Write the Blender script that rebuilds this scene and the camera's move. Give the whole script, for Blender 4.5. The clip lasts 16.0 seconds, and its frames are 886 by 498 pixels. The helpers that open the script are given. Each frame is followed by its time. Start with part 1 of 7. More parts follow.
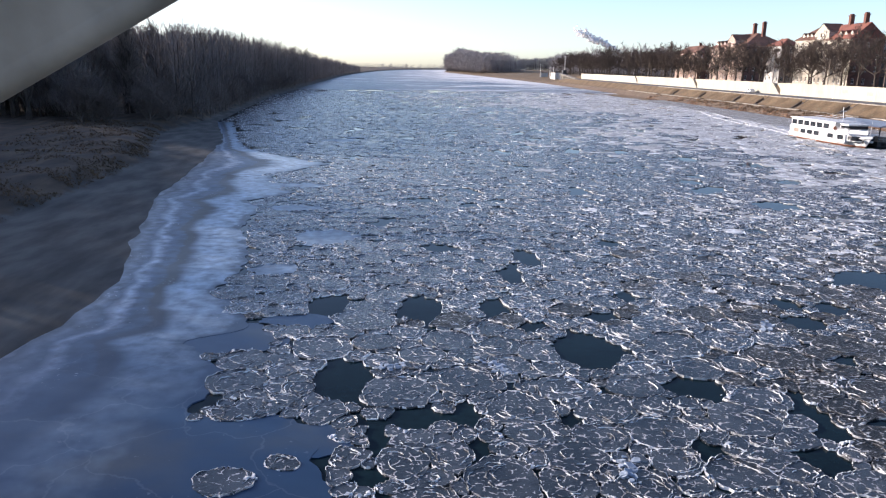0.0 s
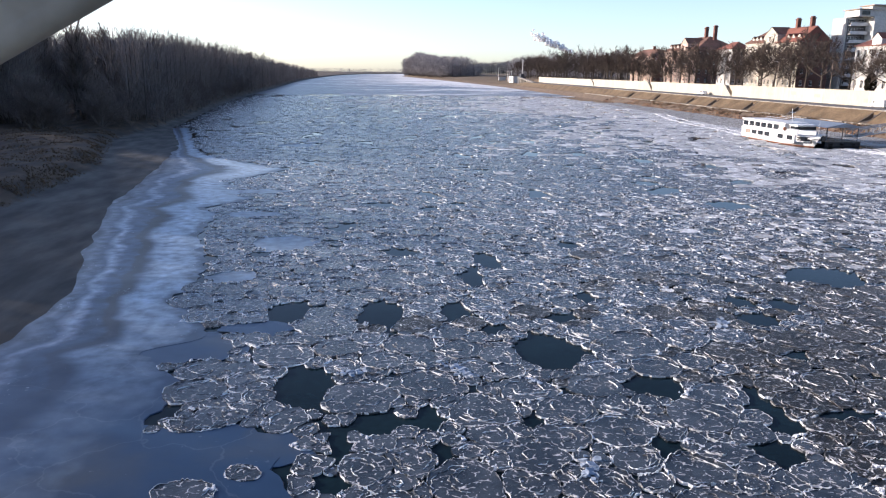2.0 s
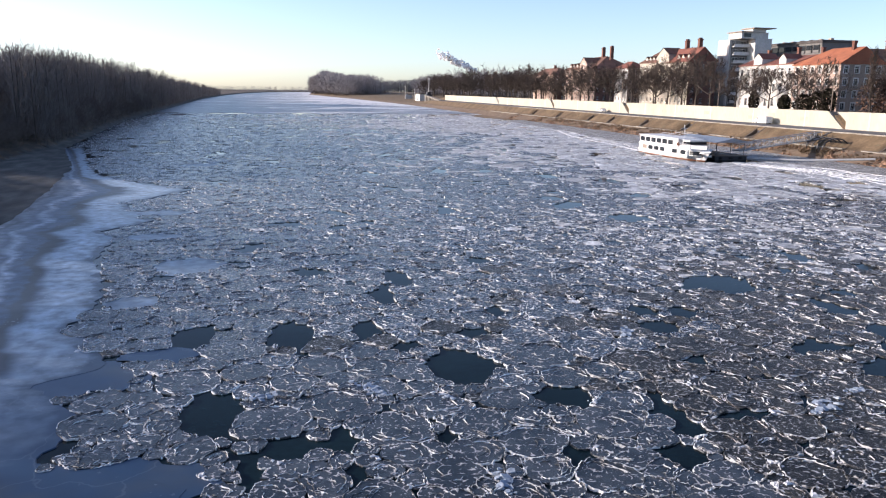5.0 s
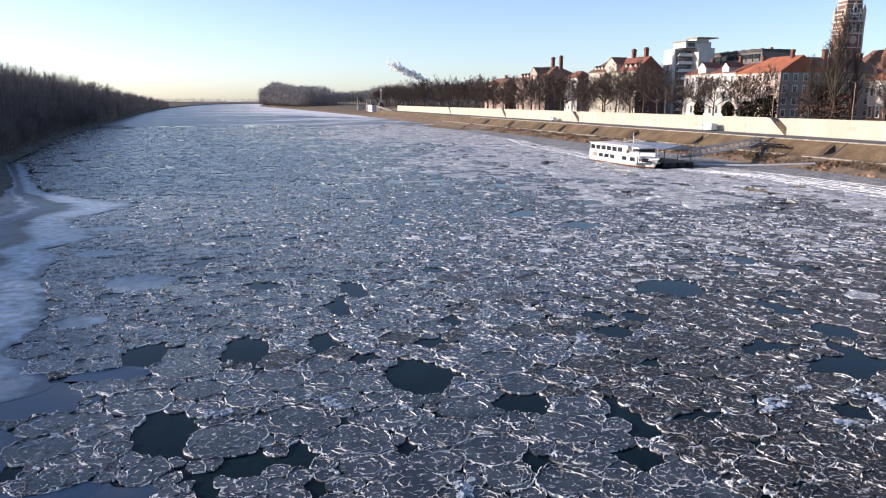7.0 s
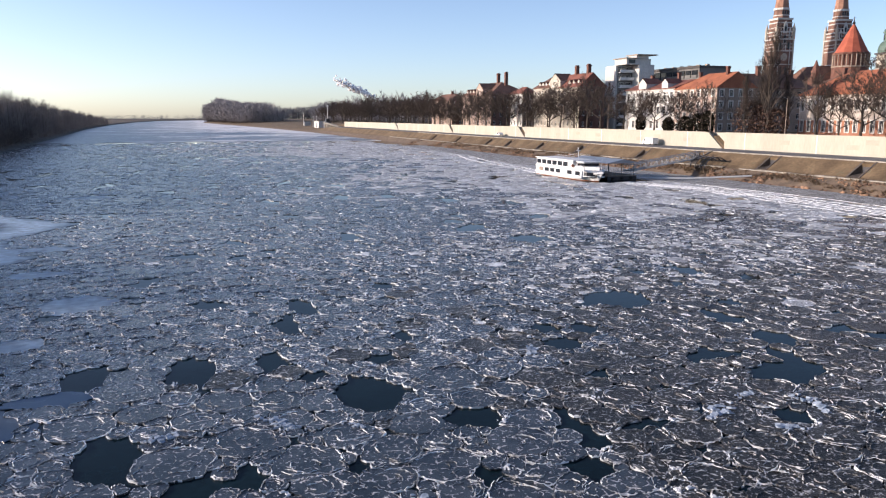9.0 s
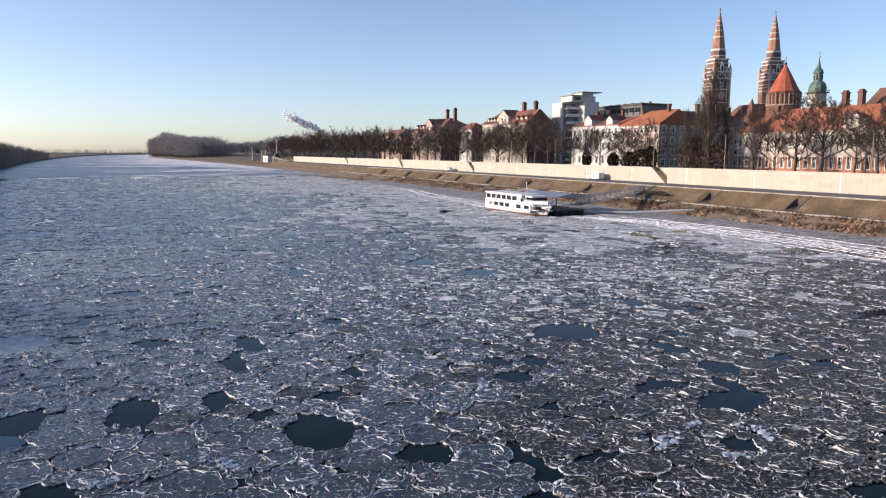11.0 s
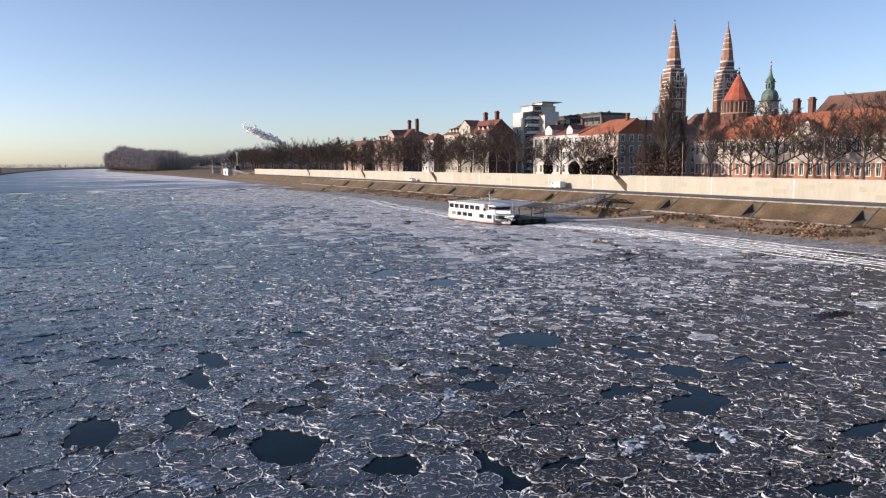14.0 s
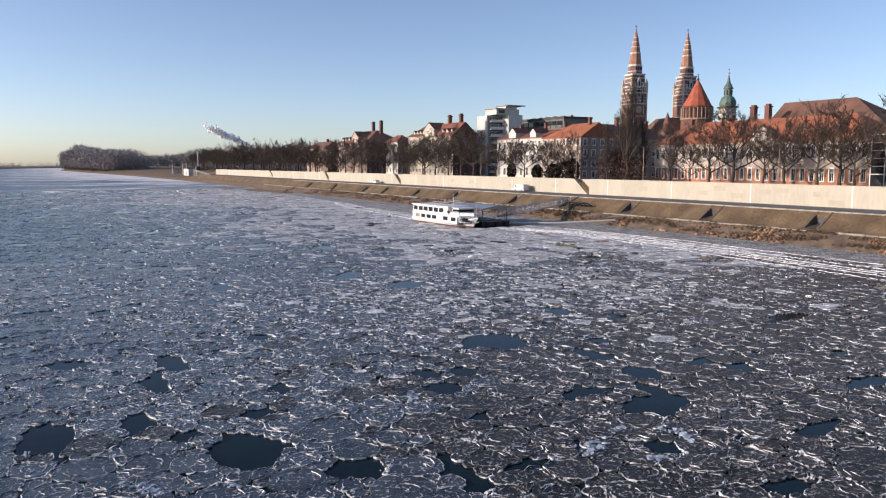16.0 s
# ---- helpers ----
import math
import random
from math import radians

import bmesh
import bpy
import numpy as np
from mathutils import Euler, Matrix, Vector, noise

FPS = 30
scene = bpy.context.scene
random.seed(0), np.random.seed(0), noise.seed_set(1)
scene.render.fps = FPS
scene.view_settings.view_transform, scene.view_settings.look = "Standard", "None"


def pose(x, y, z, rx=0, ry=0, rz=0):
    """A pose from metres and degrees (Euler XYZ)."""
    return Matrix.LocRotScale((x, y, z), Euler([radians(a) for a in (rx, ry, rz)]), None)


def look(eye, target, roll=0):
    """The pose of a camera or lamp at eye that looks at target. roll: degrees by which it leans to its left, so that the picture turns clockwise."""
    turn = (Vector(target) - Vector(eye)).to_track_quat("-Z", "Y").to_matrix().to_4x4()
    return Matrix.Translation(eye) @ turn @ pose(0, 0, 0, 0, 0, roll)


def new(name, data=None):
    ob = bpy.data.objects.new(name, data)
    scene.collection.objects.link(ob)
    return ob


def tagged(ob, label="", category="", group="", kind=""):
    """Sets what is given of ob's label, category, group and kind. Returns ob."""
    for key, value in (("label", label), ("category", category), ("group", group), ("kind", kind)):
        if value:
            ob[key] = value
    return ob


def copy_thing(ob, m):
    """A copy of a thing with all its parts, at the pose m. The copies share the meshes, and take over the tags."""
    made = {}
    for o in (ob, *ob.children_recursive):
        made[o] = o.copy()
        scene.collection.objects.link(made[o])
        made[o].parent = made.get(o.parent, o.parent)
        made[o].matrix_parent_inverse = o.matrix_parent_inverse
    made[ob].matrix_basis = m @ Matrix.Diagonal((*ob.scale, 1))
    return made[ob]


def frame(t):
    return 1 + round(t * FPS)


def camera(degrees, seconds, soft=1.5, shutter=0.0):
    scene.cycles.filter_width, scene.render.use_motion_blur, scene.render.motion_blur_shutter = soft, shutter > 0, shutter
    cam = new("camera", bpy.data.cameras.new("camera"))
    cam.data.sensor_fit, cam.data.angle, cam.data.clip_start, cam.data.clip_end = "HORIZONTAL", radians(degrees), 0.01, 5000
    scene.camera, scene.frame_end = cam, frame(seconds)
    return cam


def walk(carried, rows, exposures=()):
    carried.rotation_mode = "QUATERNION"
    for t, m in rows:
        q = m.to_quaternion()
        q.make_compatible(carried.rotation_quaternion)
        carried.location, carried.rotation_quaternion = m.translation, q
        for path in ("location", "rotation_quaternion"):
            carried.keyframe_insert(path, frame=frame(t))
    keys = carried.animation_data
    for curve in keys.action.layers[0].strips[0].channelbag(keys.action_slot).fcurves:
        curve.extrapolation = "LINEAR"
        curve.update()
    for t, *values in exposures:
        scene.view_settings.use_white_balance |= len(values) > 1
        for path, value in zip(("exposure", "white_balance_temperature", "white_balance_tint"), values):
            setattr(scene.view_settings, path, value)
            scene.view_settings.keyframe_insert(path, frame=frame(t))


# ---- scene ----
import functools

# ---- the camera, high on the bridge over the river, turning to its right ----
EYE_HEIGHT = 13.0
cam = camera(61.6, 16.0, 1.15)
# seconds, sideways drift, yaw, pitch, roll
TURNS = (
    (0.0, -0.150, -2.05, -13.81, 0.93),
    (0.5, -0.127, -2.87, -13.65, 1.05),
    (1.0, -0.107, -3.70, -13.52, 0.84),
    (1.5, -0.088, -4.33, -13.47, 0.69),
    (2.0, -0.070, -5.08, -13.47, 0.65),
    (2.5, -0.052, -6.01, -13.33, 0.60),
    (3.0, -0.034, -7.32, -13.23, 0.49),
    (3.5, -0.017, -8.18, -13.07, 0.65),
    (4.0, 0.000, -9.48, -12.71, 0.81),
    (6.5, 0.000, -15.02, -11.43, 0.22),
    (7.0, 0.000, -15.57, -11.27, 0.16),
    (7.5, 0.000, -15.64, -11.14, 0.04),
    (8.0, 0.000, -16.21, -11.00, -0.20),
    (8.5, 0.000, -17.70, -10.70, -0.29),
    (9.0, 0.000, -19.55, -10.09, -0.02),
    (11.5, 0.000, -23.95, -7.02, -0.08),
    (12.0, 0.000, -24.54, -6.79, -0.31),
    (12.5, 0.000, -24.98, -6.78, -0.39),
    (13.0, 0.000, -25.24, -6.72, -0.41),
    (13.5, 0.000, -25.56, -6.72, -0.38),
    (14.0, 0.000, -26.19, -6.66, -0.51),
    (14.5, 0.000, -26.94, -6.70, -0.45),
    (15.0, 0.000, -27.75, -6.71, -0.32),
    (15.5, 0.000, -28.36, -6.55, -0.10),
    (16.0, 0.000, -29.00, -6.50, -0.00),
)
walk(cam, [(t, pose(dx, 0, EYE_HEIGHT, 90 + pitch, 0, yaw) @ pose(0, 0, 0, 0, 0, roll))
           for t, dx, yaw, pitch, roll in TURNS],
     exposures=[(0.0, 0.92, 6450, 18), (7.0, 0.68, 6550, 18), (16.0, 0.32, 6700, 18)])

# ---- daylight: a low winter sun ahead and to the left, over the woods ----
SUN_AZIMUTH, SUN_HEIGHT = -70.0, 15.5      # degrees from +y (towards -x), above the horizon
world = bpy.data.worlds.new("winter_sky")
scene.world = world
world.use_nodes = True
wn = world.node_tree.nodes
sky = wn.new("ShaderNodeTexSky")
sky.sky_type = "NISHITA"
sky.sun_disc = False
sky.sun_elevation = radians(SUN_HEIGHT)
sky.sun_rotation = radians(SUN_AZIMUTH)
sky.air_density, sky.dust_density, sky.ozone_density = 0.68, 0.75, 1.8
wn["Background"].inputs["Strength"].default_value = 0.15
world.node_tree.links.new(sky.outputs["Color"], wn["Background"].inputs["Color"])
sun = new("sun", bpy.data.lights.new("sun", "SUN"))
sun.data.energy, sun.data.angle, sun.data.color = 4.6, radians(0.6), (1.0, 0.89, 0.76)
az, el = radians(SUN_AZIMUTH), radians(SUN_HEIGHT)
sun.matrix_world = look((0, 0, 80), (-math.sin(az) * math.cos(el), -math.cos(az) * math.cos(el), 80 - math.sin(el)))

# ---- materials ----
def surf(name, a, b, scale=1.0, rough=0.8, bump=0.2, fine=12.0, fleck=None, fleck_at=0.62, metal=0.0, stretch=(1, 1, 1), island=0.0, spec=0.4, ramp=(0.35, 0.65), grain_by=0.55):
    """A surface of two tones at a large scale, with fine grain, flecks of a third tone and relief."""
    m = bpy.data.materials.new(name)
    m.use_nodes = True
    n, l = m.node_tree.nodes, m.node_tree.links
    shader = n["Principled BSDF"]
    geo = n.new("ShaderNodeNewGeometry")
    mp = n.new("ShaderNodeMapping")
    mp.inputs["Scale"].default_value = stretch
    l.new(geo.outputs["Position"], mp.inputs["Vector"])
    big, small = n.new("ShaderNodeTexNoise"), n.new("ShaderNodeTexNoise")
    big.inputs["Scale"].default_value, big.inputs["Detail"].default_value = scale, 5
    small.inputs["Scale"].default_value, small.inputs["Detail"].default_value = fine, 4
    l.new(mp.outputs["Vector"], big.inputs["Vector"])
    l.new(mp.outputs["Vector"], small.inputs["Vector"])
    cr = n.new("ShaderNodeValToRGB")
    cr.color_ramp.elements[0].position, cr.color_ramp.elements[1].position = ramp
    cr.color_ramp.elements[0].color, cr.color_ramp.elements[1].color = (*a, 1), (*b, 1)
    l.new(big.outputs["Fac"], cr.inputs["Fac"])
    col = cr.outputs["Color"]
    grain = n.new("ShaderNodeMix")
    grain.data_type, grain.blend_type = "RGBA", "MULTIPLY"
    grain.inputs["Factor"].default_value = grain_by
    gr = n.new("ShaderNodeValToRGB")
    gr.color_ramp.elements[0].position, gr.color_ramp.elements[1].position = 0.3, 0.7
    gr.color_ramp.elements[0].color, gr.color_ramp.elements[1].color = (0.55, 0.55, 0.55, 1), (1.25, 1.25, 1.25, 1)
    l.new(small.outputs["Fac"], gr.inputs["Fac"])
    l.new(col, grain.inputs["A"])
    l.new(gr.outputs["Color"], grain.inputs["B"])
    col = grain.outputs["Result"]
    if fleck:
        fn, fr, fm = n.new("ShaderNodeTexNoise"), n.new("ShaderNodeMapRange"), n.new("ShaderNodeMix")
        fn.inputs["Scale"].default_value, fn.inputs["Detail"].default_value = fine * 0.35, 6
        l.new(mp.outputs["Vector"], fn.inputs["Vector"])
        fr.inputs["From Min"].default_value, fr.inputs["From Max"].default_value = fleck_at, fleck_at + 0.06
        l.new(fn.outputs["Fac"], fr.inputs["Value"])
        fm.data_type = "RGBA"
        l.new(fr.outputs["Result"], fm.inputs["Factor"])
        l.new(col, fm.inputs["A"])
        fm.inputs["B"].default_value = (*fleck, 1)
        col = fm.outputs["Result"]
    if island:
        hs, rv = n.new("ShaderNodeHueSaturation"), n.new("ShaderNodeMapRange")
        rv.inputs["To Min"].default_value, rv.inputs["To Max"].default_value = 1 - island, 1 + island
        oi, ad, fr2 = n.new("ShaderNodeObjectInfo"), n.new("ShaderNodeMath"), n.new("ShaderNodeMath")
        l.new(oi.outputs["Random"], ad.inputs[0])
        l.new(geo.outputs["Random Per Island"], ad.inputs[1])
        fr2.operation = "FRACT"
        l.new(ad.outputs[0], fr2.inputs[0])
        l.new(fr2.outputs[0], rv.inputs["Value"])
        l.new(rv.outputs["Result"], hs.inputs["Value"])
        l.new(col, hs.inputs["Color"])
        col = hs.outputs["Color"]
    l.new(col, shader.inputs["Base Color"])
    shader.inputs["Roughness"].default_value = rough
    shader.inputs["Metallic"].default_value = metal
    shader.inputs["Specular IOR Level"].default_value = spec
    if bump:
        bp = n.new("ShaderNodeBump")
        bp.inputs["Strength"].default_value, bp.inputs["Distance"].default_value = bump, 0.6 / fine
        l.new(small.outputs["Fac"], bp.inputs["Height"])
        l.new(bp.outputs["Normal"], shader.inputs["Normal"])
    return m


def ridged(name, base_a, base_b, line, cell, width, rough, lines=1.0, spec=0.5, beads=None, tones=(0.42, 0.62), relief=0.7):
    """Ice: two grey tones with a lace of frosted ridges, bump on the ridges."""
    m = bpy.data.materials.new(name)
    m.use_nodes = True
    n, l = m.node_tree.nodes, m.node_tree.links
    shader = n["Principled BSDF"]
    geo = n.new("ShaderNodeNewGeometry")
    warp, wm = n.new("ShaderNodeTexNoise"), n.new("ShaderNodeVectorMath")
    warp.inputs["Scale"].default_value, warp.inputs["Detail"].default_value = 1.3 / cell, 3
    l.new(geo.outputs["Position"], warp.inputs["Vector"])
    wm.operation = "MULTIPLY_ADD"
    l.new(warp.outputs["Color"], wm.inputs[0])
    wm.inputs[1].default_value = (cell * 0.9,) * 3
    l.new(geo.outputs["Position"], wm.inputs[2])
    vo = n.new("ShaderNodeTexVoronoi")
    vo.feature = "DISTANCE_TO_EDGE"
    vo.inputs["Scale"].default_value = 1.0 / cell
    l.new(wm.outputs["Vector"], vo.inputs["Vector"])
    rg = n.new("ShaderNodeMapRange")
    rg.inputs["From Min"].default_value, rg.inputs["From Max"].default_value = width, width * 0.25
    l.new(vo.outputs["Distance"], rg.inputs["Value"])
    big = n.new("ShaderNodeTexNoise")
    big.inputs["Scale"].default_value, big.inputs["Detail"].default_value = 0.35 / cell, 6
    l.new(geo.outputs["Position"], big.inputs["Vector"])
    br = n.new("ShaderNodeMapRange")
    br.inputs["From Min"].default_value, br.inputs["From Max"].default_value = tones
    l.new(big.outputs["Fac"], br.inputs["Value"])
    fine = n.new("ShaderNodeTexNoise")
    fine.inputs["Scale"].default_value, fine.inputs["Detail"].default_value = 9.0 / cell, 5
    l.new(geo.outputs["Position"], fine.inputs["Vector"])
    gaps = n.new("ShaderNodeTexNoise")
    gaps.inputs["Scale"].default_value, gaps.inputs["Detail"].default_value = 1.9 / cell, 4
    l.new(geo.outputs["Position"], gaps.inputs["Vector"])
    fs = n.new("ShaderNodeMapRange")
    fs.inputs["From Min"].default_value, fs.inputs["From Max"].default_value = 0.49, 0.57
    l.new(gaps.outputs["Fac"], fs.inputs["Value"])
    amount = n.new("ShaderNodeMath")
    amount.operation = "MULTIPLY"
    l.new(rg.outputs["Result"], amount.inputs[0])
    l.new(fs.outputs["Result"], amount.inputs[1])
    amt = n.new("ShaderNodeMath")
    amt.operation, amt.use_clamp = "MULTIPLY", True
    l.new(amount.outputs[0], amt.inputs[0])
    amt.inputs[1].default_value = lines
    if beads:
        # grains of rime scattered over the ice
        bd, bm_, mx = n.new("ShaderNodeTexNoise"), n.new("ShaderNodeMapRange"), n.new("ShaderNodeMath")
        bd.inputs["Scale"].default_value, bd.inputs["Detail"].default_value = 7.0, 5
        l.new(geo.outputs["Position"], bd.inputs["Vector"])
        bm_.inputs["From Min"].default_value, bm_.inputs["From Max"].default_value = beads, beads + 0.08
        l.new(bd.outputs["Fac"], bm_.inputs["Value"])
        mx.operation = "MAXIMUM"
        l.new(amt.outputs[0], mx.inputs[0])
        l.new(bm_.outputs["Result"], mx.inputs[1])
        amt = mx
    tone = n.new("ShaderNodeMix")
    tone.data_type = "RGBA"
    tone.inputs["A"].default_value, tone.inputs["B"].default_value = (*base_a, 1), (*base_b, 1)
    l.new(br.outputs["Result"], tone.inputs["Factor"])
    grain = n.new("ShaderNodeMix")
    grain.data_type, grain.blend_type = "RGBA", "OVERLAY"
    grain.inputs["Factor"].default_value = 0.5
    l.new(tone.outputs["Result"], grain.inputs["A"])
    l.new(fine.outputs["Fac"], grain.inputs["B"])
    frost = n.new("ShaderNodeMix")
    frost.data_type = "RGBA"
    l.new(amt.outputs[0], frost.inputs["Factor"])
    l.new(grain.outputs["Result"], frost.inputs["A"])
    frost.inputs["B"].default_value = (*line, 1)
    hs, rv = n.new("ShaderNodeHueSaturation"), n.new("ShaderNodeMapRange")
    rv.inputs["To Min"].default_value, rv.inputs["To Max"].default_value = 0.7, 1.25
    l.new(geo.outputs["Random Per Island"], rv.inputs["Value"])
    l.new(rv.outputs["Result"], hs.inputs["Value"])
    l.new(frost.outputs["Result"], hs.inputs["Color"])
    bp = n.new("ShaderNodeBump")
    bp.inputs["Strength"].default_value, bp.inputs["Distance"].default_value = relief, 0.05
    hsum = n.new("ShaderNodeMath")
    hsum.operation = "MULTIPLY_ADD"
    l.new(amt.outputs[0], hsum.inputs[0])
    hsum.inputs[1].default_value = 0.9
    l.new(fine.outputs["Fac"], hsum.inputs[2])
    l.new(hsum.outputs[0], bp.inputs["Height"])
    l.new(bp.outputs["Normal"], shader.inputs["Normal"])
    l.new(hs.outputs["Color"], shader.inputs["Base Color"])
    shader.inputs["Specular IOR Level"].default_value = spec
    rr = n.new("ShaderNodeMapRange")
    rr.inputs["To Min"].default_value, rr.inputs["To Max"].default_value = rough, 0.85
    l.new(amt.outputs[0], rr.inputs["Value"])
    l.new(rr.outputs["Result"], shader.inputs["Roughness"])
    return m


def plain(name, col, rough=0.5, metal=0.0, spec=0.5):
    """Paint, metal or glass too small to show a pattern of its own."""
    return surf(name, tuple(c * 0.9 for c in col), tuple(min(1, c * 1.08) for c in col), 0.8, rough, 0.05, 14.0, None, 0.6, metal, spec=spec)


M_WATER = surf("open_water", (0.004, 0.011, 0.015), (0.006, 0.017, 0.022), 0.3, 0.05, 0.03, 3.0, spec=0.1)
M_FLOE = ridged("pancake_ice", (0.016, 0.022, 0.031), (0.046, 0.058, 0.075), (0.74, 0.73, 0.74), 0.5, 0.06, 0.2, 0.85, beads=0.625, relief=0.5, spec=0.48)
M_FLOE_CLEAR = ridged("clear_dark_ice", (0.009, 0.0093, 0.0095), (0.03, 0.0295, 0.0275), (0.66, 0.66, 0.66), 0.5, 0.06, 0.28, 0.8, beads=0.615, relief=0.5, spec=0.14)
M_FLOE_YOUNG = ridged("young_grey_ice", (0.015, 0.019, 0.024), (0.045, 0.053, 0.062), (0.7, 0.67, 0.68), 0.55, 0.05, 0.18, 0.8, beads=0.65, relief=0.4, spec=0.38)
M_RIM = ridged("frosted_rim", (0.12, 0.125, 0.13), (0.82, 0.83, 0.84), (0.9, 0.91, 0.92), 0.3, 0.12, 0.6, 0.5, beads=0.6, tones=(0.40, 0.53), relief=1.0)
M_RIM_SPARSE = ridged("thin_frost_rim", (0.07, 0.07, 0.07), (0.76, 0.77, 0.78), (0.85, 0.86, 0.87), 0.3, 0.12, 0.6, 0.4, beads=0.63, tones=(0.45, 0.56), relief=1.0)
# white frosted floes, used as well to paint sunlit ice
M_FLOE_FROST_SUN = ridged("frosted_sunlit_floe", (0.2, 0.21, 0.22), (0.58, 0.59, 0.6), (0.85, 0.86, 0.87), 0.5, 0.12, 0.5, 1.0, beads=0.6, relief=0.6)


def far_ice_material():
    """The packed reach upstream: dark glazed ice crossed by drifts of frost, painted whiter on the sunlit quay side and
    upstream, where it reflects the sky.
    """
    m = bpy.data.materials.new("packed_ice")
    m.use_nodes = True
    n, l = m.node_tree.nodes, m.node_tree.links
    geo, sx = n.new("ShaderNodeNewGeometry"), n.new("ShaderNodeSeparateXYZ")
    l.new(geo.outputs["Position"], sx.inputs[0])

    def field(scale, stretch, detail, rough=0.6):
        mp, t = n.new("ShaderNodeMapping"), n.new("ShaderNodeTexNoise")
        mp.inputs["Scale"].default_value = stretch
        l.new(geo.outputs["Position"], mp.inputs["Vector"])
        t.inputs["Scale"].default_value, t.inputs["Detail"].default_value, t.inputs["Roughness"].default_value = scale, detail, rough
        l.new(mp.outputs["Vector"], t.inputs["Vector"])
        return t.outputs["Fac"]

    def ranged(value, a, b, lo=0.0, hi=1.0):
        r = n.new("ShaderNodeMapRange")
        for key, v in (("From Min", a), ("From Max", b), ("To Min", lo), ("To Max", hi)):
            r.inputs[key].default_value = v
        l.new(value, r.inputs["Value"])
        return r.outputs["Result"]

    def summed(*values):
        total = values[0]
        for v in values[1:]:
            q = n.new("ShaderNodeMath")
            l.new(total, q.inputs[0])
            l.new(v, q.inputs[1])
            total = q.outputs[0]
        return total

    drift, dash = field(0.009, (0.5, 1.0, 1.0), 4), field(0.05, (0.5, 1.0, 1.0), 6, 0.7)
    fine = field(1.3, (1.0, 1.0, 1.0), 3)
    # the X and Y terms whiten the colour for sunlit and sky-reflecting ice
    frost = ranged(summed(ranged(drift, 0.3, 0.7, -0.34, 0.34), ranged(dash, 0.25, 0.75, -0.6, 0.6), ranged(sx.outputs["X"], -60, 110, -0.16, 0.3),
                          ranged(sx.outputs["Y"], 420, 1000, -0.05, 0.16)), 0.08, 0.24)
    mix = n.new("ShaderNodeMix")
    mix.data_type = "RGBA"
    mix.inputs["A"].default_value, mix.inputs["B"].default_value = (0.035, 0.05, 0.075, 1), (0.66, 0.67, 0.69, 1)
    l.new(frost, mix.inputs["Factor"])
    shader = n["Principled BSDF"]
    l.new(mix.outputs["Result"], shader.inputs["Base Color"])
    l.new(ranged(frost, 0.0, 1.0, 0.3, 0.85), shader.inputs["Roughness"])
    shader.inputs["Specular IOR Level"].default_value = 0.45
    bp = n.new("ShaderNodeBump")
    bp.inputs["Strength"].default_value, bp.inputs["Distance"].default_value = 0.9, 0.35
    l.new(summed(fine, frost), bp.inputs["Height"])
    l.new(bp.outputs["Normal"], shader.inputs["Normal"])
    return m


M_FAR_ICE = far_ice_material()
M_SHORE_ICE = ridged("grey_shore_ice", (0.13, 0.125, 0.115), (0.3, 0.29, 0.265), (0.8, 0.8, 0.8), 0.8, 0.13, 0.6, 1.0, beads=0.62, spec=0.3)
M_SNOW = surf("ridge_snow", (0.56, 0.58, 0.61), (0.74, 0.75, 0.77), 0.9, 0.85, 0.5, 9.0)
M_SLUSH = surf("blue_slush", (0.2, 0.26, 0.34), (0.42, 0.48, 0.56), 2.2, 0.7, 0.6, 14.0)
M_GRASS_SLOPE = surf("brown_turf", (0.095, 0.064, 0.036), (0.17, 0.118, 0.068), 0.22, 0.95, 0.5, 2.2, (0.12, 0.1, 0.06), 0.62)
M_RUBBLE = surf("rubble", (0.1, 0.075, 0.055), (0.2, 0.145, 0.1), 0.4, 0.95, 0.6, 2.6)
M_STONE = surf("quarry_stone", (0.1, 0.062, 0.042), (0.3, 0.18, 0.11), 0.22, 0.9, 0.5, 6.0, island=0.5)
M_CONCRETE = surf("cream_concrete", (0.395, 0.367, 0.298), (0.45, 0.422, 0.345), 0.25, 0.85, 0.06, 2.2, stretch=(1, 1, 0.3), grain_by=0.16)
M_JOINT = plain("pale_joint", (0.66, 0.66, 0.64), 0.8)
M_KERB = surf("kerb_concrete", (0.2, 0.18, 0.15), (0.36, 0.33, 0.28), 0.8, 0.9, 0.3, 5.0)
M_ASPHALT = surf("asphalt", (0.10, 0.10, 0.105), (0.14, 0.14, 0.145), 0.2, 0.85, 0.3, 8.0)
M_BARK = surf("bark", (0.045, 0.036, 0.03), (0.085, 0.068, 0.055), 0.8, 0.95, 0.4, 8.0)
M_TWIG = surf("twigs", (0.055, 0.042, 0.035), (0.1, 0.075, 0.062), 0.3, 0.95, 0.0, 5.0, island=0.3)
# far woods are lightened: some of the air's haze sits in this colour
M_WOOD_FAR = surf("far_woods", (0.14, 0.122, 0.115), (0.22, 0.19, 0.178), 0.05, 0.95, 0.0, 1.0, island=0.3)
# paler copies of twigs and bark, painting in the sun's veiling glare
M_TWIG_PALE = surf("pale_twigs", (0.1, 0.082, 0.074), (0.17, 0.138, 0.122), 0.3, 0.95, 0.0, 5.0, island=0.3)
M_BARK_PALE = surf("pale_bark", (0.09, 0.075, 0.065), (0.15, 0.125, 0.105), 0.8, 0.95, 0.4, 8.0)
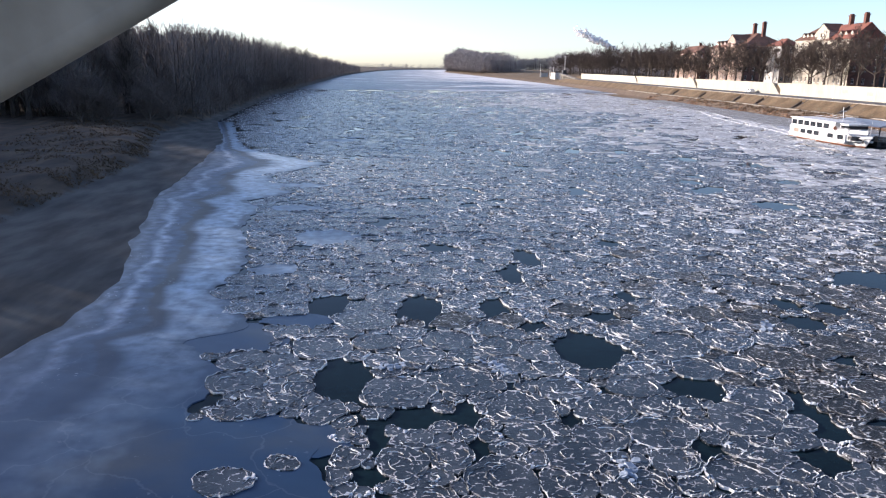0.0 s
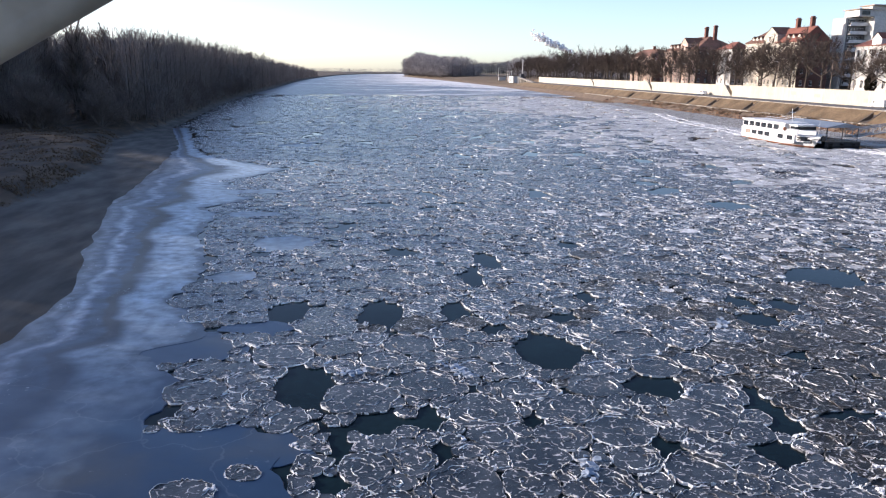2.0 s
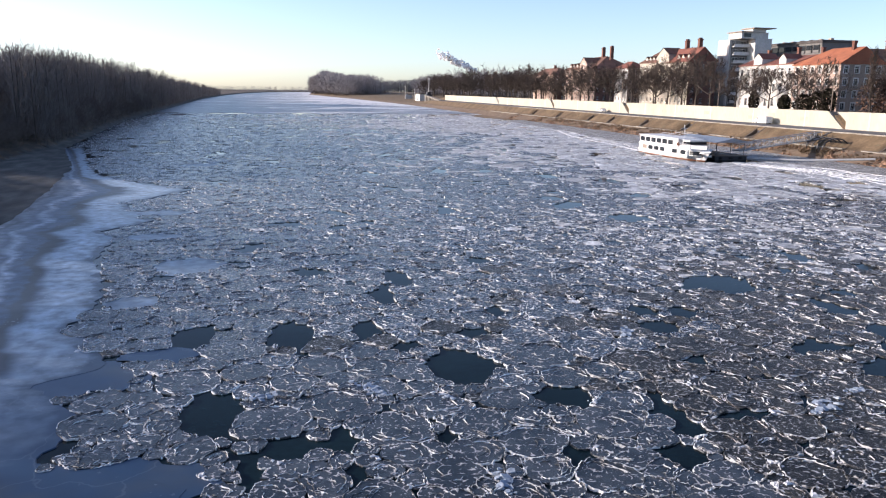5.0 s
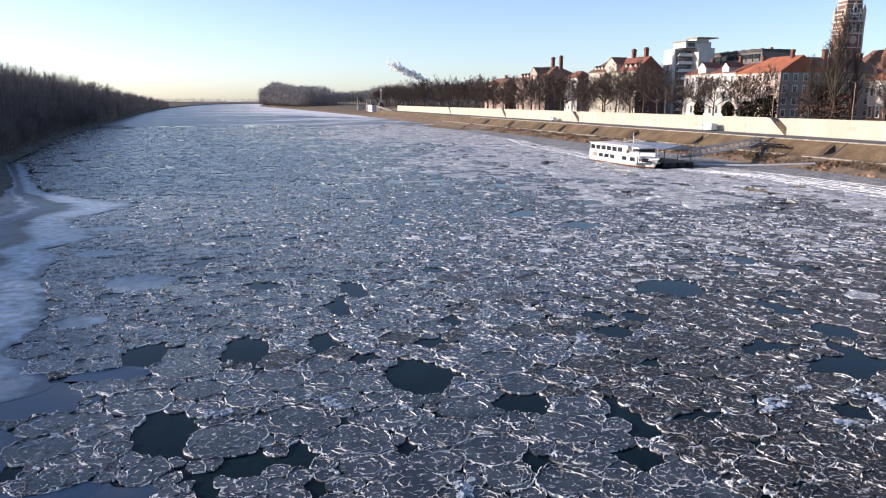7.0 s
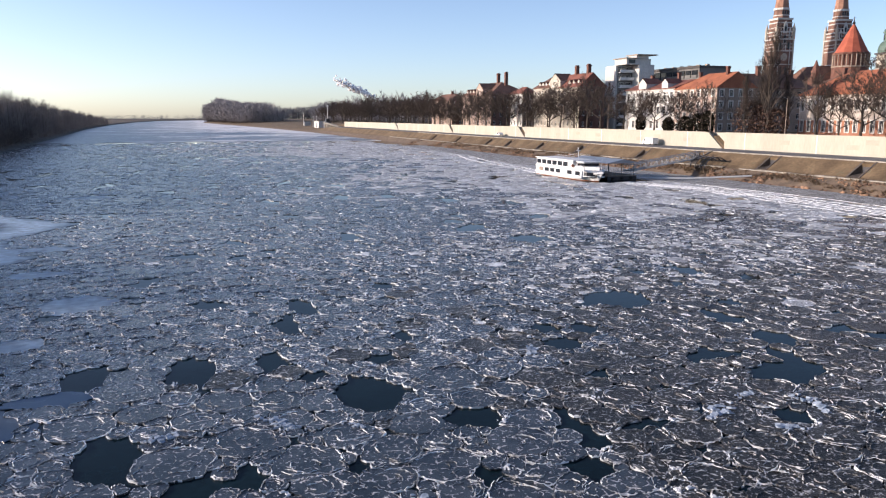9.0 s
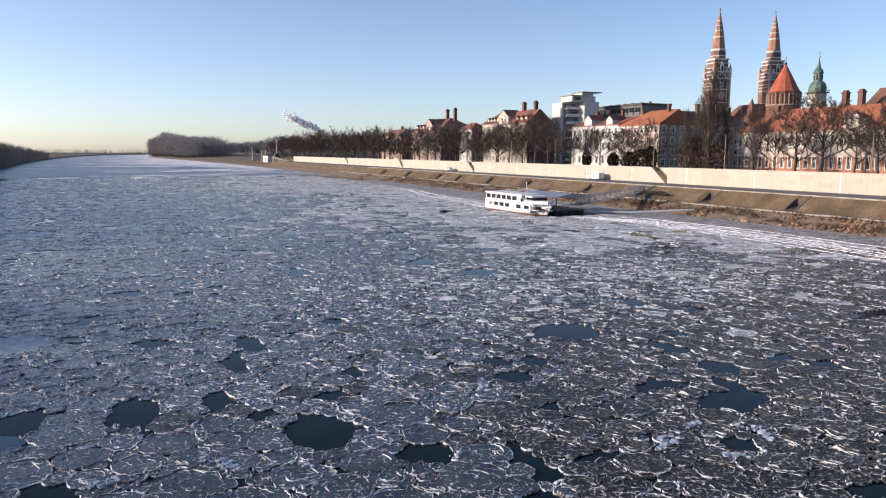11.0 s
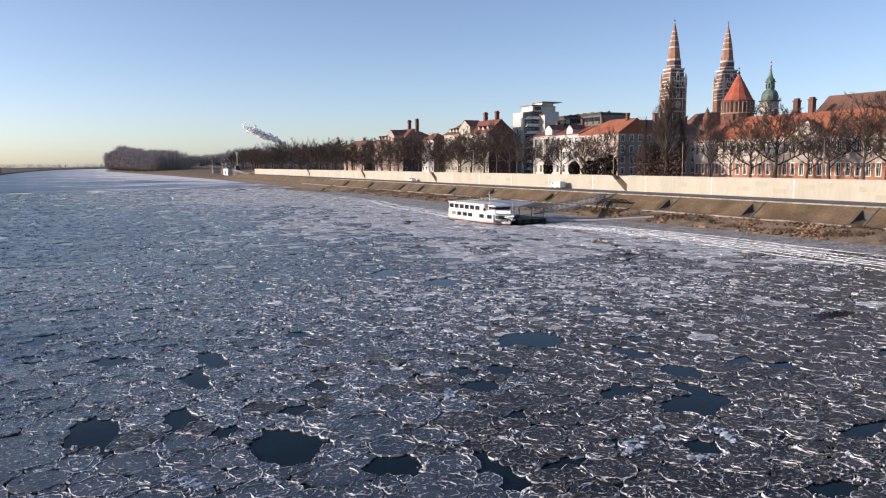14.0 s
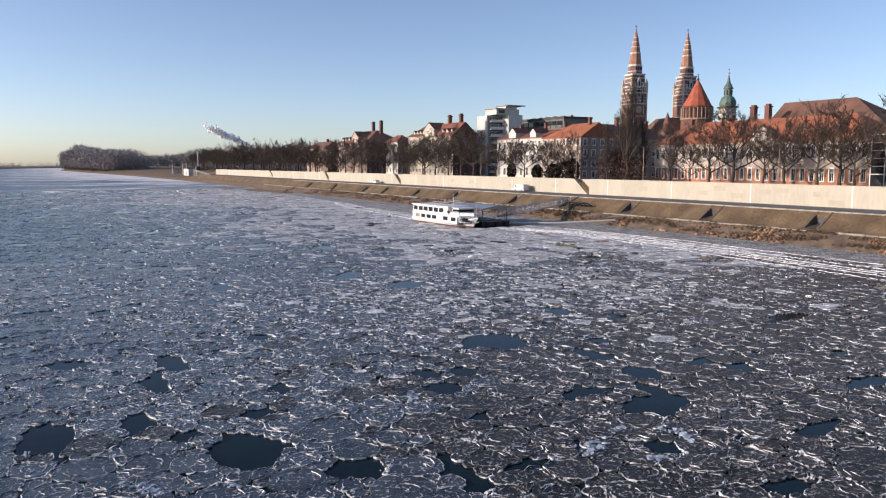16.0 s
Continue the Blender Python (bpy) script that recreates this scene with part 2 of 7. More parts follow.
M_EVERGREEN = surf("evergreen", (0.013, 0.012, 0.009), (0.03, 0.026, 0.018), 0.5, 1.0, 0.0, 4.0, island=0.3, spec=0.1)
M_DRYLEAF = surf("dry_leaves", (0.055, 0.032, 0.024), (0.1, 0.056, 0.04), 0.5, 0.9, 0.0, 4.0, island=0.3)
M_GLASS = surf("dark_pane", (0.015, 0.018, 0.022), (0.035, 0.04, 0.045), 0.5, 0.08, 0.0, 1.0, spec=0.25)
M_FRAME = plain("window_paint", (0.72, 0.7, 0.66), 0.6)
M_TILE = surf("orange_tile", (0.25, 0.085, 0.045), (0.37, 0.13, 0.066), 0.25, 0.85, 0.4, 5.0, (0.2, 0.07, 0.045), 0.64)
M_TILE_RED = surf("red_tile", (0.155, 0.06, 0.045), (0.235, 0.09, 0.063), 0.25, 0.85, 0.4, 5.0, (0.18, 0.06, 0.045), 0.62)
M_CONE = surf("bright_red_tile", (0.3, 0.075, 0.045), (0.4, 0.11, 0.062), 0.25, 0.85, 0.4, 5.0)
M_TILE_BROWN = surf("brown_tile", (0.115, 0.062, 0.046), (0.185, 0.095, 0.068), 0.25, 0.85, 0.4, 5.0)
M_SLATE = surf("dark_roof", (0.06, 0.055, 0.055), (0.1, 0.09, 0.085), 0.3, 0.85, 0.3, 5.0)
M_CREAM = surf("cream_plaster", (0.37, 0.335, 0.28), (0.46, 0.425, 0.36), 0.2, 0.9, 0.1, 3.0, (0.45, 0.41, 0.34), 0.68)
M_PINK = surf("pink_plaster", (0.37, 0.275, 0.23), (0.45, 0.345, 0.29), 0.2, 0.9, 0.1, 3.0, (0.5, 0.36, 0.29), 0.68)
M_WHITE = surf("white_plaster", (0.5, 0.49, 0.46), (0.59, 0.58, 0.55), 0.2, 0.9, 0.1, 3.0, (0.56, 0.55, 0.52), 0.7)
M_BRICK = surf("red_brick", (0.12, 0.055, 0.042), (0.19, 0.09, 0.066), 0.4, 0.9, 0.25, 6.0)
M_TOWERBRICK = surf("tower_brick", (0.15, 0.085, 0.066), (0.23, 0.135, 0.105), 0.4, 0.9, 0.25, 6.0)
M_SPIREBRICK = surf("spire_brick", (0.26, 0.14, 0.095), (0.36, 0.2, 0.14), 0.4, 0.9, 0.25, 6.0)
M_ORANGE = surf("orange_plaster", (0.3, 0.135, 0.085), (0.38, 0.185, 0.12), 0.25, 0.9, 0.2, 4.0)
# dark brick of a chimney; on gable ends it paints their shade
M_DARKBRICK = surf("dark_and_shaded_brick", (0.14, 0.08, 0.065), (0.21, 0.12, 0.095), 0.3, 0.9, 0.25, 5.0)
# grey plaster; on the ends of paler houses it paints the shaded side
M_GREYWALL = surf("grey_plaster", (0.27, 0.215, 0.172), (0.36, 0.29, 0.235), 0.2, 0.9, 0.1, 3.0)
M_COPPER = surf("green_copper", (0.06, 0.105, 0.088), (0.14, 0.22, 0.18), 0.3, 0.6, 0.2, 4.0)
M_METAL = plain("galvanised_steel", (0.5, 0.51, 0.52), 0.5, 0.3)
M_ROOFMETAL = surf("sheet_metal_roof", (0.22, 0.25, 0.29), (0.3, 0.33, 0.37), 0.5, 0.35, 0.1, 4.0, None, 0.6, 0.3)
M_DARKMETAL = plain("dark_steel", (0.05, 0.05, 0.055), 0.5, 0.4)
M_SHIP = surf("white_hull_paint", (0.7, 0.7, 0.69), (0.78, 0.78, 0.77), 0.4, 0.4, 0.05, 3.0, (0.6, 0.55, 0.48), 0.74)
M_HULL_DARK = plain("dark_hull_paint", (0.03, 0.03, 0.035), 0.5)
M_RUST = plain("rust_red_paint", (0.22, 0.09, 0.05), 0.7)
M_SLABWALL = surf("dark_panel_concrete", (0.13, 0.128, 0.125), (0.18, 0.175, 0.17), 0.3, 0.9, 0.1, 3.0)
# bare woods greyed and paled, with the haze of distance painted into the colour
M_HAZEWOOD = surf("grey_frosted_woods", (0.2, 0.195, 0.2), (0.28, 0.27, 0.27), 0.02, 0.95, 0.0, 1.0, island=0.2)
M_HAZEWOOD_NEAR = surf("rimed_woods", (0.22, 0.205, 0.21), (0.32, 0.295, 0.295), 0.05, 0.95, 0.0, 1.0, island=0.25)
M_BEAM = surf("grey_painted_steel", (0.3, 0.26, 0.21), (0.35, 0.305, 0.25), 0.8, 0.6, 0.03, 5.0)
M_TYRE = plain("tyre_rubber", (0.02, 0.02, 0.02), 0.9)
M_SMOKE = surf("white_steam", (0.9, 0.9, 0.92), (0.95, 0.95, 0.96), 0.02, 1.0, 0.0, 0.1)


M_PATCH = surf("repair_concrete", (0.37, 0.34, 0.275), (0.41, 0.38, 0.305), 0.6, 0.85, 0.02, 2.0, grain_by=0.1)


def bank_material():
    """Winter grass that gives way to river mud along an uneven line, by the ground's own mud weight."""
    m = bpy.data.materials.new("bank_ground")
    m.use_nodes = True
    n, l = m.node_tree.nodes, m.node_tree.links
    geo, at = n.new("ShaderNodeNewGeometry"), n.new("ShaderNodeAttribute")
    at.attribute_name = "mud"
    edge, fine, add = n.new("ShaderNodeTexNoise"), n.new("ShaderNodeTexNoise"), n.new("ShaderNodeMath")
    edge.inputs["Scale"].default_value, edge.inputs["Detail"].default_value = 0.5, 6
    fine.inputs["Scale"].default_value, fine.inputs["Detail"].default_value = 0.8, 9
    st = n.new("ShaderNodeMapping")
    st.inputs["Scale"].default_value, st.inputs["Rotation"].default_value = (0.8, 0.22, 1), (0, 0, radians(-10))
    l.new(geo.outputs["Position"], edge.inputs["Vector"])
    l.new(geo.outputs["Position"], st.inputs["Vector"])
    l.new(st.outputs["Vector"], fine.inputs["Vector"])
    add.operation = "MULTIPLY_ADD"
    l.new(edge.outputs["Fac"], add.inputs[0])
    add.inputs[1].default_value = 1.2
    l.new(at.outputs["Fac"], add.inputs[2])
    step = n.new("ShaderNodeMapRange")
    step.inputs["From Min"].default_value, step.inputs["From Max"].default_value = 1.0, 1.25
    l.new(add.outputs[0], step.inputs["Value"])

    def ramp(tones):
        r = n.new("ShaderNodeValToRGB")
        r.color_ramp.elements[0].position, r.color_ramp.elements[1].position = 0.35, 0.68
        r.color_ramp.elements[0].color, r.color_ramp.elements[1].color = (*tones[0], 1), (*tones[-1], 1)
        e = r.color_ramp.elements.new(0.5)
        e.color = (*tones[1], 1)
        l.new(fine.outputs["Fac"], r.inputs["Fac"])
        return r.outputs["Color"]

    mix = n.new("ShaderNodeMix")
    mix.data_type = "RGBA"
    l.new(step.outputs["Result"], mix.inputs["Factor"])
    l.new(ramp(((0.026, 0.018, 0.012), (0.055, 0.036, 0.022), (0.11, 0.072, 0.042))), mix.inputs["A"])
    l.new(ramp(((0.04, 0.037, 0.033), (0.07, 0.065, 0.057), (0.115, 0.107, 0.094))), mix.inputs["B"])
    sh = n["Principled BSDF"]
    l.new(mix.outputs["Result"], sh.inputs["Base Color"])
    sh.inputs["Roughness"].default_value = 0.9
    bp = n.new("ShaderNodeBump")
    bp.inputs["Strength"].default_value, bp.inputs["Distance"].default_value = 0.5, 0.12
    l.new(fine.outputs["Fac"], bp.inputs["Height"])
    l.new(bp.outputs["Normal"], sh.inputs["Normal"])
    return m


M_BANK = bank_material()


def shelf_material():
    """Smooth shelf ice in uneven bands that follow the shore: pale old snow outside, clear dark ice, brown silt, frost at the bank."""
    m = bpy.data.materials.new("shelf_ice")
    m.use_nodes = True
    n, l = m.node_tree.nodes, m.node_tree.links
    geo, at = n.new("ShaderNodeNewGeometry"), n.new("ShaderNodeAttribute")
    at.attribute_name = "band"
    wob, fine, add = n.new("ShaderNodeTexNoise"), n.new("ShaderNodeTexNoise"), n.new("ShaderNodeMath")
    wob.inputs["Scale"].default_value, wob.inputs["Detail"].default_value = 0.2, 7
    fine.inputs["Scale"].default_value, fine.inputs["Detail"].default_value = 1.1, 7
    l.new(geo.outputs["Position"], wob.inputs["Vector"])
    l.new(geo.outputs["Position"], fine.inputs["Vector"])
    add.operation = "MULTIPLY_ADD"
    l.new(wob.outputs["Fac"], add.inputs[0])
    add.inputs[1].default_value = 0.3
    l.new(at.outputs["Fac"], add.inputs[2])
    add2 = n.new("ShaderNodeMath")
    add2.operation = "MULTIPLY_ADD"
    l.new(fine.outputs["Fac"], add2.inputs[0])
    add2.inputs[1].default_value = 0.07
    l.new(add.outputs[0], add2.inputs[2])
    off = n.new("ShaderNodeMath")
    off.operation = "SUBTRACT"
    l.new(add2.outputs[0], off.inputs[0])
    off.inputs[1].default_value = 0.185
    r = n.new("ShaderNodeValToRGB")
    r.color_ramp.elements[0].position, r.color_ramp.elements[0].color = 0.0, (0.022, 0.036, 0.06, 1)
    r.color_ramp.elements[1].position, r.color_ramp.elements[1].color = 1.0, (0.11, 0.11, 0.105, 1)
    for p, c in ((0.04, (0.03, 0.05, 0.08)), (0.08, (0.2, 0.26, 0.32)), (0.26, (0.31, 0.39, 0.46)), (0.37, (0.24, 0.3, 0.36)), (0.43, (0.05, 0.06, 0.075)), (0.45, (0.022, 0.017, 0.013)), (0.50, (0.026, 0.02, 0.015)), (0.53, (0.04, 0.06, 0.09)),
                 (0.62, (0.05, 0.075, 0.115)), (0.70, (0.3, 0.34, 0.4)), (0.75, (0.07, 0.095, 0.13)), (0.84, (0.15, 0.17, 0.195)), (0.9, (0.045, 0.05, 0.055)), (0.95, (0.22, 0.225, 0.235))):
        r.color_ramp.elements.new(p).color = (*c, 1)
    l.new(off.outputs[0], r.inputs["Fac"])
    gm, gr = n.new("ShaderNodeMix"), n.new("ShaderNodeMapRange")
    gm.data_type, gm.blend_type = "RGBA", "MULTIPLY"
    gm.inputs["Factor"].default_value = 1.0
    gr.inputs["From Min"].default_value, gr.inputs["From Max"].default_value = 0.3, 0.7
    gr.inputs["To Min"].default_value, gr.inputs["To Max"].default_value = 0.45, 1.6
    l.new(fine.outputs["Fac"], gr.inputs["Value"])
    l.new(r.outputs["Color"], gm.inputs["A"])
    l.new(gr.outputs["Result"], gm.inputs["B"])
    sh = n["Principled BSDF"]
    sh.inputs["Specular IOR Level"].default_value = 0.26
    # crumbs of rime and thin white scratches
    sp, st, ss, sm, wm = n.new("ShaderNodeTexNoise"), n.new("ShaderNodeMapRange"), n.new("ShaderNodeTexNoise"), n.new("ShaderNodeMath"), n.new("ShaderNodeMix")
    sp.inputs["Scale"].default_value, sp.inputs["Detail"].default_value = 4.0, 3
    ss.inputs["Scale"].default_value, ss.inputs["Detail"].default_value = 0.35, 3
    l.new(geo.outputs["Position"], sp.inputs["Vector"])
    l.new(geo.outputs["Position"], ss.inputs["Vector"])
    sm.operation = "MULTIPLY_ADD"
    l.new(ss.outputs["Fac"], sm.inputs[0])
    sm.inputs[1].default_value = 0.5
    l.new(sp.outputs["Fac"], sm.inputs[2])
    st.inputs["From Min"].default_value, st.inputs["From Max"].default_value = 0.97, 1.02
    l.new(sm.outputs[0], st.inputs["Value"])
    wm.data_type = "RGBA"
    l.new(st.outputs["Result"], wm.inputs["Factor"])
    l.new(gm.outputs["Result"], wm.inputs["A"])
    wm.inputs["B"].default_value = (0.5, 0.52, 0.55, 1)
    # the old snow thins out downstream; the clear ice's blue paints in reflected sky
    old, cl, cn = n.new("ShaderNodeAttribute"), n.new("ShaderNodeMix"), n.new("ShaderNodeMath")
    old.attribute_name = "snow"
    cn.operation, cn.use_clamp = "MULTIPLY_ADD", True
    l.new(wob.outputs["Fac"], cn.inputs[0])
    cn.inputs[1].default_value = 0.5
    l.new(old.outputs["Fac"], cn.inputs[2])
    cl.data_type = "RGBA"
    l.new(cn.outputs[0], cl.inputs["Factor"])
    # brown silt frozen into the clear ice, and fine white cracks
    sn, sr, sm2 = n.new("ShaderNodeTexNoise"), n.new("ShaderNodeMapRange"), n.new("ShaderNodeMix")
    sn.inputs["Scale"].default_value, sn.inputs["Detail"].default_value = 0.16, 8
    l.new(geo.outputs["Position"], sn.inputs["Vector"])
    sr.inputs["From Min"].default_value, sr.inputs["From Max"].default_value = 0.52, 0.72
    l.new(sn.outputs["Fac"], sr.inputs["Value"])
    sm2.data_type = "RGBA"
    # the saturated blue of A holds the sky's sheen
    sm2.inputs["A"].default_value, sm2.inputs["B"].default_value = (0.012, 0.038, 0.088, 1), (0.05, 0.058, 0.068, 1)
    l.new(sr.outputs["Result"], sm2.inputs["Factor"])
    warp, wv, ck, cr2, ckm = n.new("ShaderNodeTexNoise"), n.new("ShaderNodeVectorMath"), n.new("ShaderNodeTexVoronoi"), n.new("ShaderNodeMapRange"), n.new("ShaderNodeMix")
    warp.inputs["Scale"].default_value, warp.inputs["Detail"].default_value = 0.5, 4
    l.new(geo.outputs["Position"], warp.inputs["Vector"])
    wv.operation = "MULTIPLY_ADD"
    l.new(warp.outputs["Color"], wv.inputs[0])
    wv.inputs[1].default_value = (2.5, 2.5, 2.5)
    l.new(geo.outputs["Position"], wv.inputs[2])
    ck.feature = "DISTANCE_TO_EDGE"
    ck.inputs["Scale"].default_value = 0.22
    l.new(wv.outputs["Vector"], ck.inputs["Vector"])
    cr2.inputs["From Min"].default_value, cr2.inputs["From Max"].default_value = 0.012, 0.003
    cr2.inputs["To Max"].default_value = 0.12
    l.new(ck.outputs["Distance"], cr2.inputs["Value"])
    ckm.data_type = "RGBA"
    l.new(cr2.outputs["Result"], ckm.inputs["Factor"])
    l.new(sm2.outputs["Result"], ckm.inputs["A"])
    ckm.inputs["B"].default_value = (0.3, 0.33, 0.37, 1)
    l.new(ckm.outputs["Result"], cl.inputs["A"])
    l.new(wm.outputs["Result"], cl.inputs["B"])
    l.new(cl.outputs["Result"], sh.inputs["Base Color"])
    rr = n.new("ShaderNodeMapRange")
    rr.inputs["To Min"].default_value, rr.inputs["To Max"].default_value = 0.2, 0.5
    l.new(wob.outputs["Fac"], rr.inputs["Value"])
    l.new(rr.outputs["Result"], sh.inputs["Roughness"])
    bp = n.new("ShaderNodeBump")
    bp.inputs["Strength"].default_value, bp.inputs["Distance"].default_value = 0.12, 0.03
    l.new(fine.outputs["Fac"], bp.inputs["Height"])
    l.new(bp.outputs["Normal"], sh.inputs["Normal"])
    return m


M_DRYGRASS = surf("dry_grass", (0.085, 0.058, 0.036), (0.17, 0.115, 0.068), 0.4, 0.95, 0.0, 4.0, island=0.35)
M_SHELF = shelf_material()
M_PALEPINK = surf("pale_pink_plaster", (0.45, 0.39, 0.34), (0.55, 0.48, 0.425), 0.25, 0.9, 0.1, 3.0, (0.42, 0.33, 0.28), 0.66)


def steam():
    """Thin white steam that lets light and sky through."""
    m = M_SMOKE
    n, l = m.node_tree.nodes, m.node_tree.links
    tl, tr, ad, mx = n.new("ShaderNodeBsdfTranslucent"), n.new("ShaderNodeBsdfTransparent"), n.new("ShaderNodeMixShader"), n.new("ShaderNodeMixShader")
    tl.inputs["Color"].default_value = (1, 1, 1, 1)
    l.new(n["Principled BSDF"].outputs[0], ad.inputs[1])
    l.new(tl.outputs[0], ad.inputs[2])
    mx.inputs["Fac"].default_value = 0.75
    l.new(tr.outputs[0], mx.inputs[1])
    l.new(ad.outputs[0], mx.inputs[2])
    l.new(mx.outputs[0], n["Material Output"].inputs["Surface"])


steam()
M_WATER.node_tree.nodes["Principled BSDF"].inputs["IOR"].default_value = 1.33

# ---- mesh building ----
class Geo:
    """Collects vertices and faces, with a material slot for each face."""
    def __init__(self):
        self.v, self.f, self.m = [], [], []

    def add(self, verts, faces, slot=0):
        k = len(self.v)
        self.v += [tuple(p) for p in verts]
        self.f += [tuple(k + i for i in f) for f in faces]
        self.m += [slot] * len(faces)
        return self

    def box(self, x0, y0, z0, x1, y1, z1, slot=0):
        vs = [(x, y, z) for z in (z0, z1) for y in (y0, y1) for x in (x0, x1)]
        return self.add(vs, [(0, 2, 3, 1), (4, 5, 7, 6), (0, 1, 5, 4), (2, 6, 7, 3), (0, 4, 6, 2), (1, 3, 7, 5)], slot)

    def prism(self, poly, z0, z1, slot=0):
        """An upright prism on a polygon of (x, y), counter-clockwise."""
        n = len(poly)
        vs = [(x, y, z0) for x, y in poly] + [(x, y, z1) for x, y in poly]
        fs = [(i, (i + 1) % n, n + (i + 1) % n, n + i) for i in range(n)] + [tuple(range(n))[::-1], tuple(range(n, 2 * n))]
        return self.add(vs, fs, slot)

    def loft(self, rings, slot=0, caps=True):
        """Skins rings of equally many points."""
        n = len(rings[0])
        vs = [p for r in rings for p in r]
        fs = [(j * n + i, j * n + (i + 1) % n, (j + 1) * n + (i + 1) % n, (j + 1) * n + i) for j in range(len(rings) - 1) for i in range(n)]
        if caps:
            fs += [tuple(range(n))[::-1], tuple(range((len(rings) - 1) * n, len(rings) * n))]
        return self.add(vs, fs, slot)

    def tube(self, pts, radii, sides=6, slot=0, caps=True):
        rings = []
        for i, p in enumerate(pts):
            a, b = Vector(pts[max(i - 1, 0)]), Vector(pts[min(i + 1, len(pts) - 1)])
            d = (b - a).normalized()
            u = d.cross(Vector((0.31, 0.17, 0.94))).normalized()
            w = d.cross(u)
            rings.append([tuple(Vector(p) + radii[i] * (math.cos(2 * math.pi * k / sides) * u + math.sin(2 * math.pi * k / sides) * w)) for k in range(sides)])
        return self.loft(rings, slot, caps)

    def turned(self, cx, cy, profile, sides=16, slot=0, turn=0.0):
        """A body of (radius, height) rows about an upright axis."""
        return self.loft([[(cx + r * math.cos(turn + 2 * math.pi * k / sides), cy + r * math.sin(turn + 2 * math.pi * k / sides), z)
                           for k in range(sides)] for r, z in profile], slot)

    def mesh(self, name, mats):
        me = bpy.data.meshes.new(name)
        me.from_pydata(self.v, [], self.f)
        for mt in mats if isinstance(mats, (list, tuple)) else [mats]:
            me.materials.append(mt)
        if any(self.m):
            me.polygons.foreach_set("material_index", self.m)
        me.update()
        return me


def smooth(ob):
    ob.data.polygons.foreach_set("use_smooth", [True] * len(ob.data.polygons))
    return ob


def thing(name, at=(0, 0, 0), label="", category="", group="", kind=""):
    ob = new(name)
    ob.empty_display_size = 0.2
    ob.matrix_basis = Matrix.Translation(at)
    return tagged(ob, label, category, group, kind)


def part(name, geo, mats, parent, label="", at=None, keep=False):
    """One mesh under a thing or a part. Its coordinates are the world's, or with keep the parent's own."""
    ob = new(name, geo if isinstance(geo, bpy.types.Mesh) else geo.mesh(name, mats))
    ob.parent = parent
    if not keep and parent.parent is None:
        ob.matrix_parent_inverse = parent.matrix_basis.inverted()
    if at:
        ob.matrix_basis = at
    return tagged(ob, label)


def solid(name, geo, mats, label, category, kind="", group=""):
    """A thing that is one mesh."""
    return tagged(new(name, geo.mesh(name, mats)), label, category, group, kind)


def lerp(x, xs, ys):
    return float(np.interp(x, xs, ys))


# ---- the river's course ----
SHORE_Y = (-300, 31, 35, 44, 56, 73, 93, 129, 173, 315, 532, 891, 1250, 1900, 2600, 4200)
SHORE_LEFT = (-18.2, -18.2, -17.6, -17.7, -21, -25.5, -27.8, -32.8, -45.7, -60.7, -70.8, -89, -96, -90, -40, 500)
BEACH = (11, 11.5, 11.5, 11.5, 11, 7.5, 6.5, 11.5, 2.5, 1.5, 1.5, 1.5, 1.5, 1.5, 1.5, 1.5)
BANK_Y = (-300, 500, 650, 900, 1300, 1790, 2000, 2600, 4200)
BANK_RIGHT = (107.3, 107.3, 108, 100, 80, 55, 75, 300, 900)
WALL_X, WALL_FOOT, WALL_TOP, STREET = 129.0, 5.1, 9.05, 8.2
WALL_END = 602.0


def left_height(d, y):
    """Height of the left bank at d metres from the water."""
    w = lerp(y, SHORE_Y, BEACH)
    if d <= w:
        return -0.06 + 1.2 * d / w * lerp(w, (1.5, 8), (0.5, 1.0))
    e = d - w
    return lerp(e, (0, 1.5, 4, 12, 40, 200), (1.15, 1.9, 2.5, 3.0, 3.2, 3.6)) * lerp(w, (1.5, 8), (0.85, 1.0))


NICHES = (56, 78.1, 100.4, 122.7, 145, 167, 199, 225, 250.6, 269, 303, 335)


def right_height(d, y):
    town = lerp(d, (0, 4.7, 5.4, 9.7, 21.9, 22.3, 3000), (-0.06, 2.05, 2.1, 5.08, 5.08, STREET, STREET))
    wild = lerp(d, (0, 6, 25, 80, 3000), (-0.06, 1.6, 3.8, 6.0, 7.0))
    if 5.5 < d < 9.3 and any(abs(y - q) < 1.3 for q in NICHES):
        town = min(town, 2.3 + (d - 5.4) * 0.2)
    k = lerp(y, (WALL_END, WALL_END + 60), (0, 1))
    return town * (1 - k) + wild * k


def bank_noise(x, y, d):
    return noise.noise((x * 0.21, y * 0.21, 0.3)) * min(0.22, d * 0.03) + noise.noise((x * 0.9, y * 0.9, 4.1)) * min(0.06, d * 0.01)


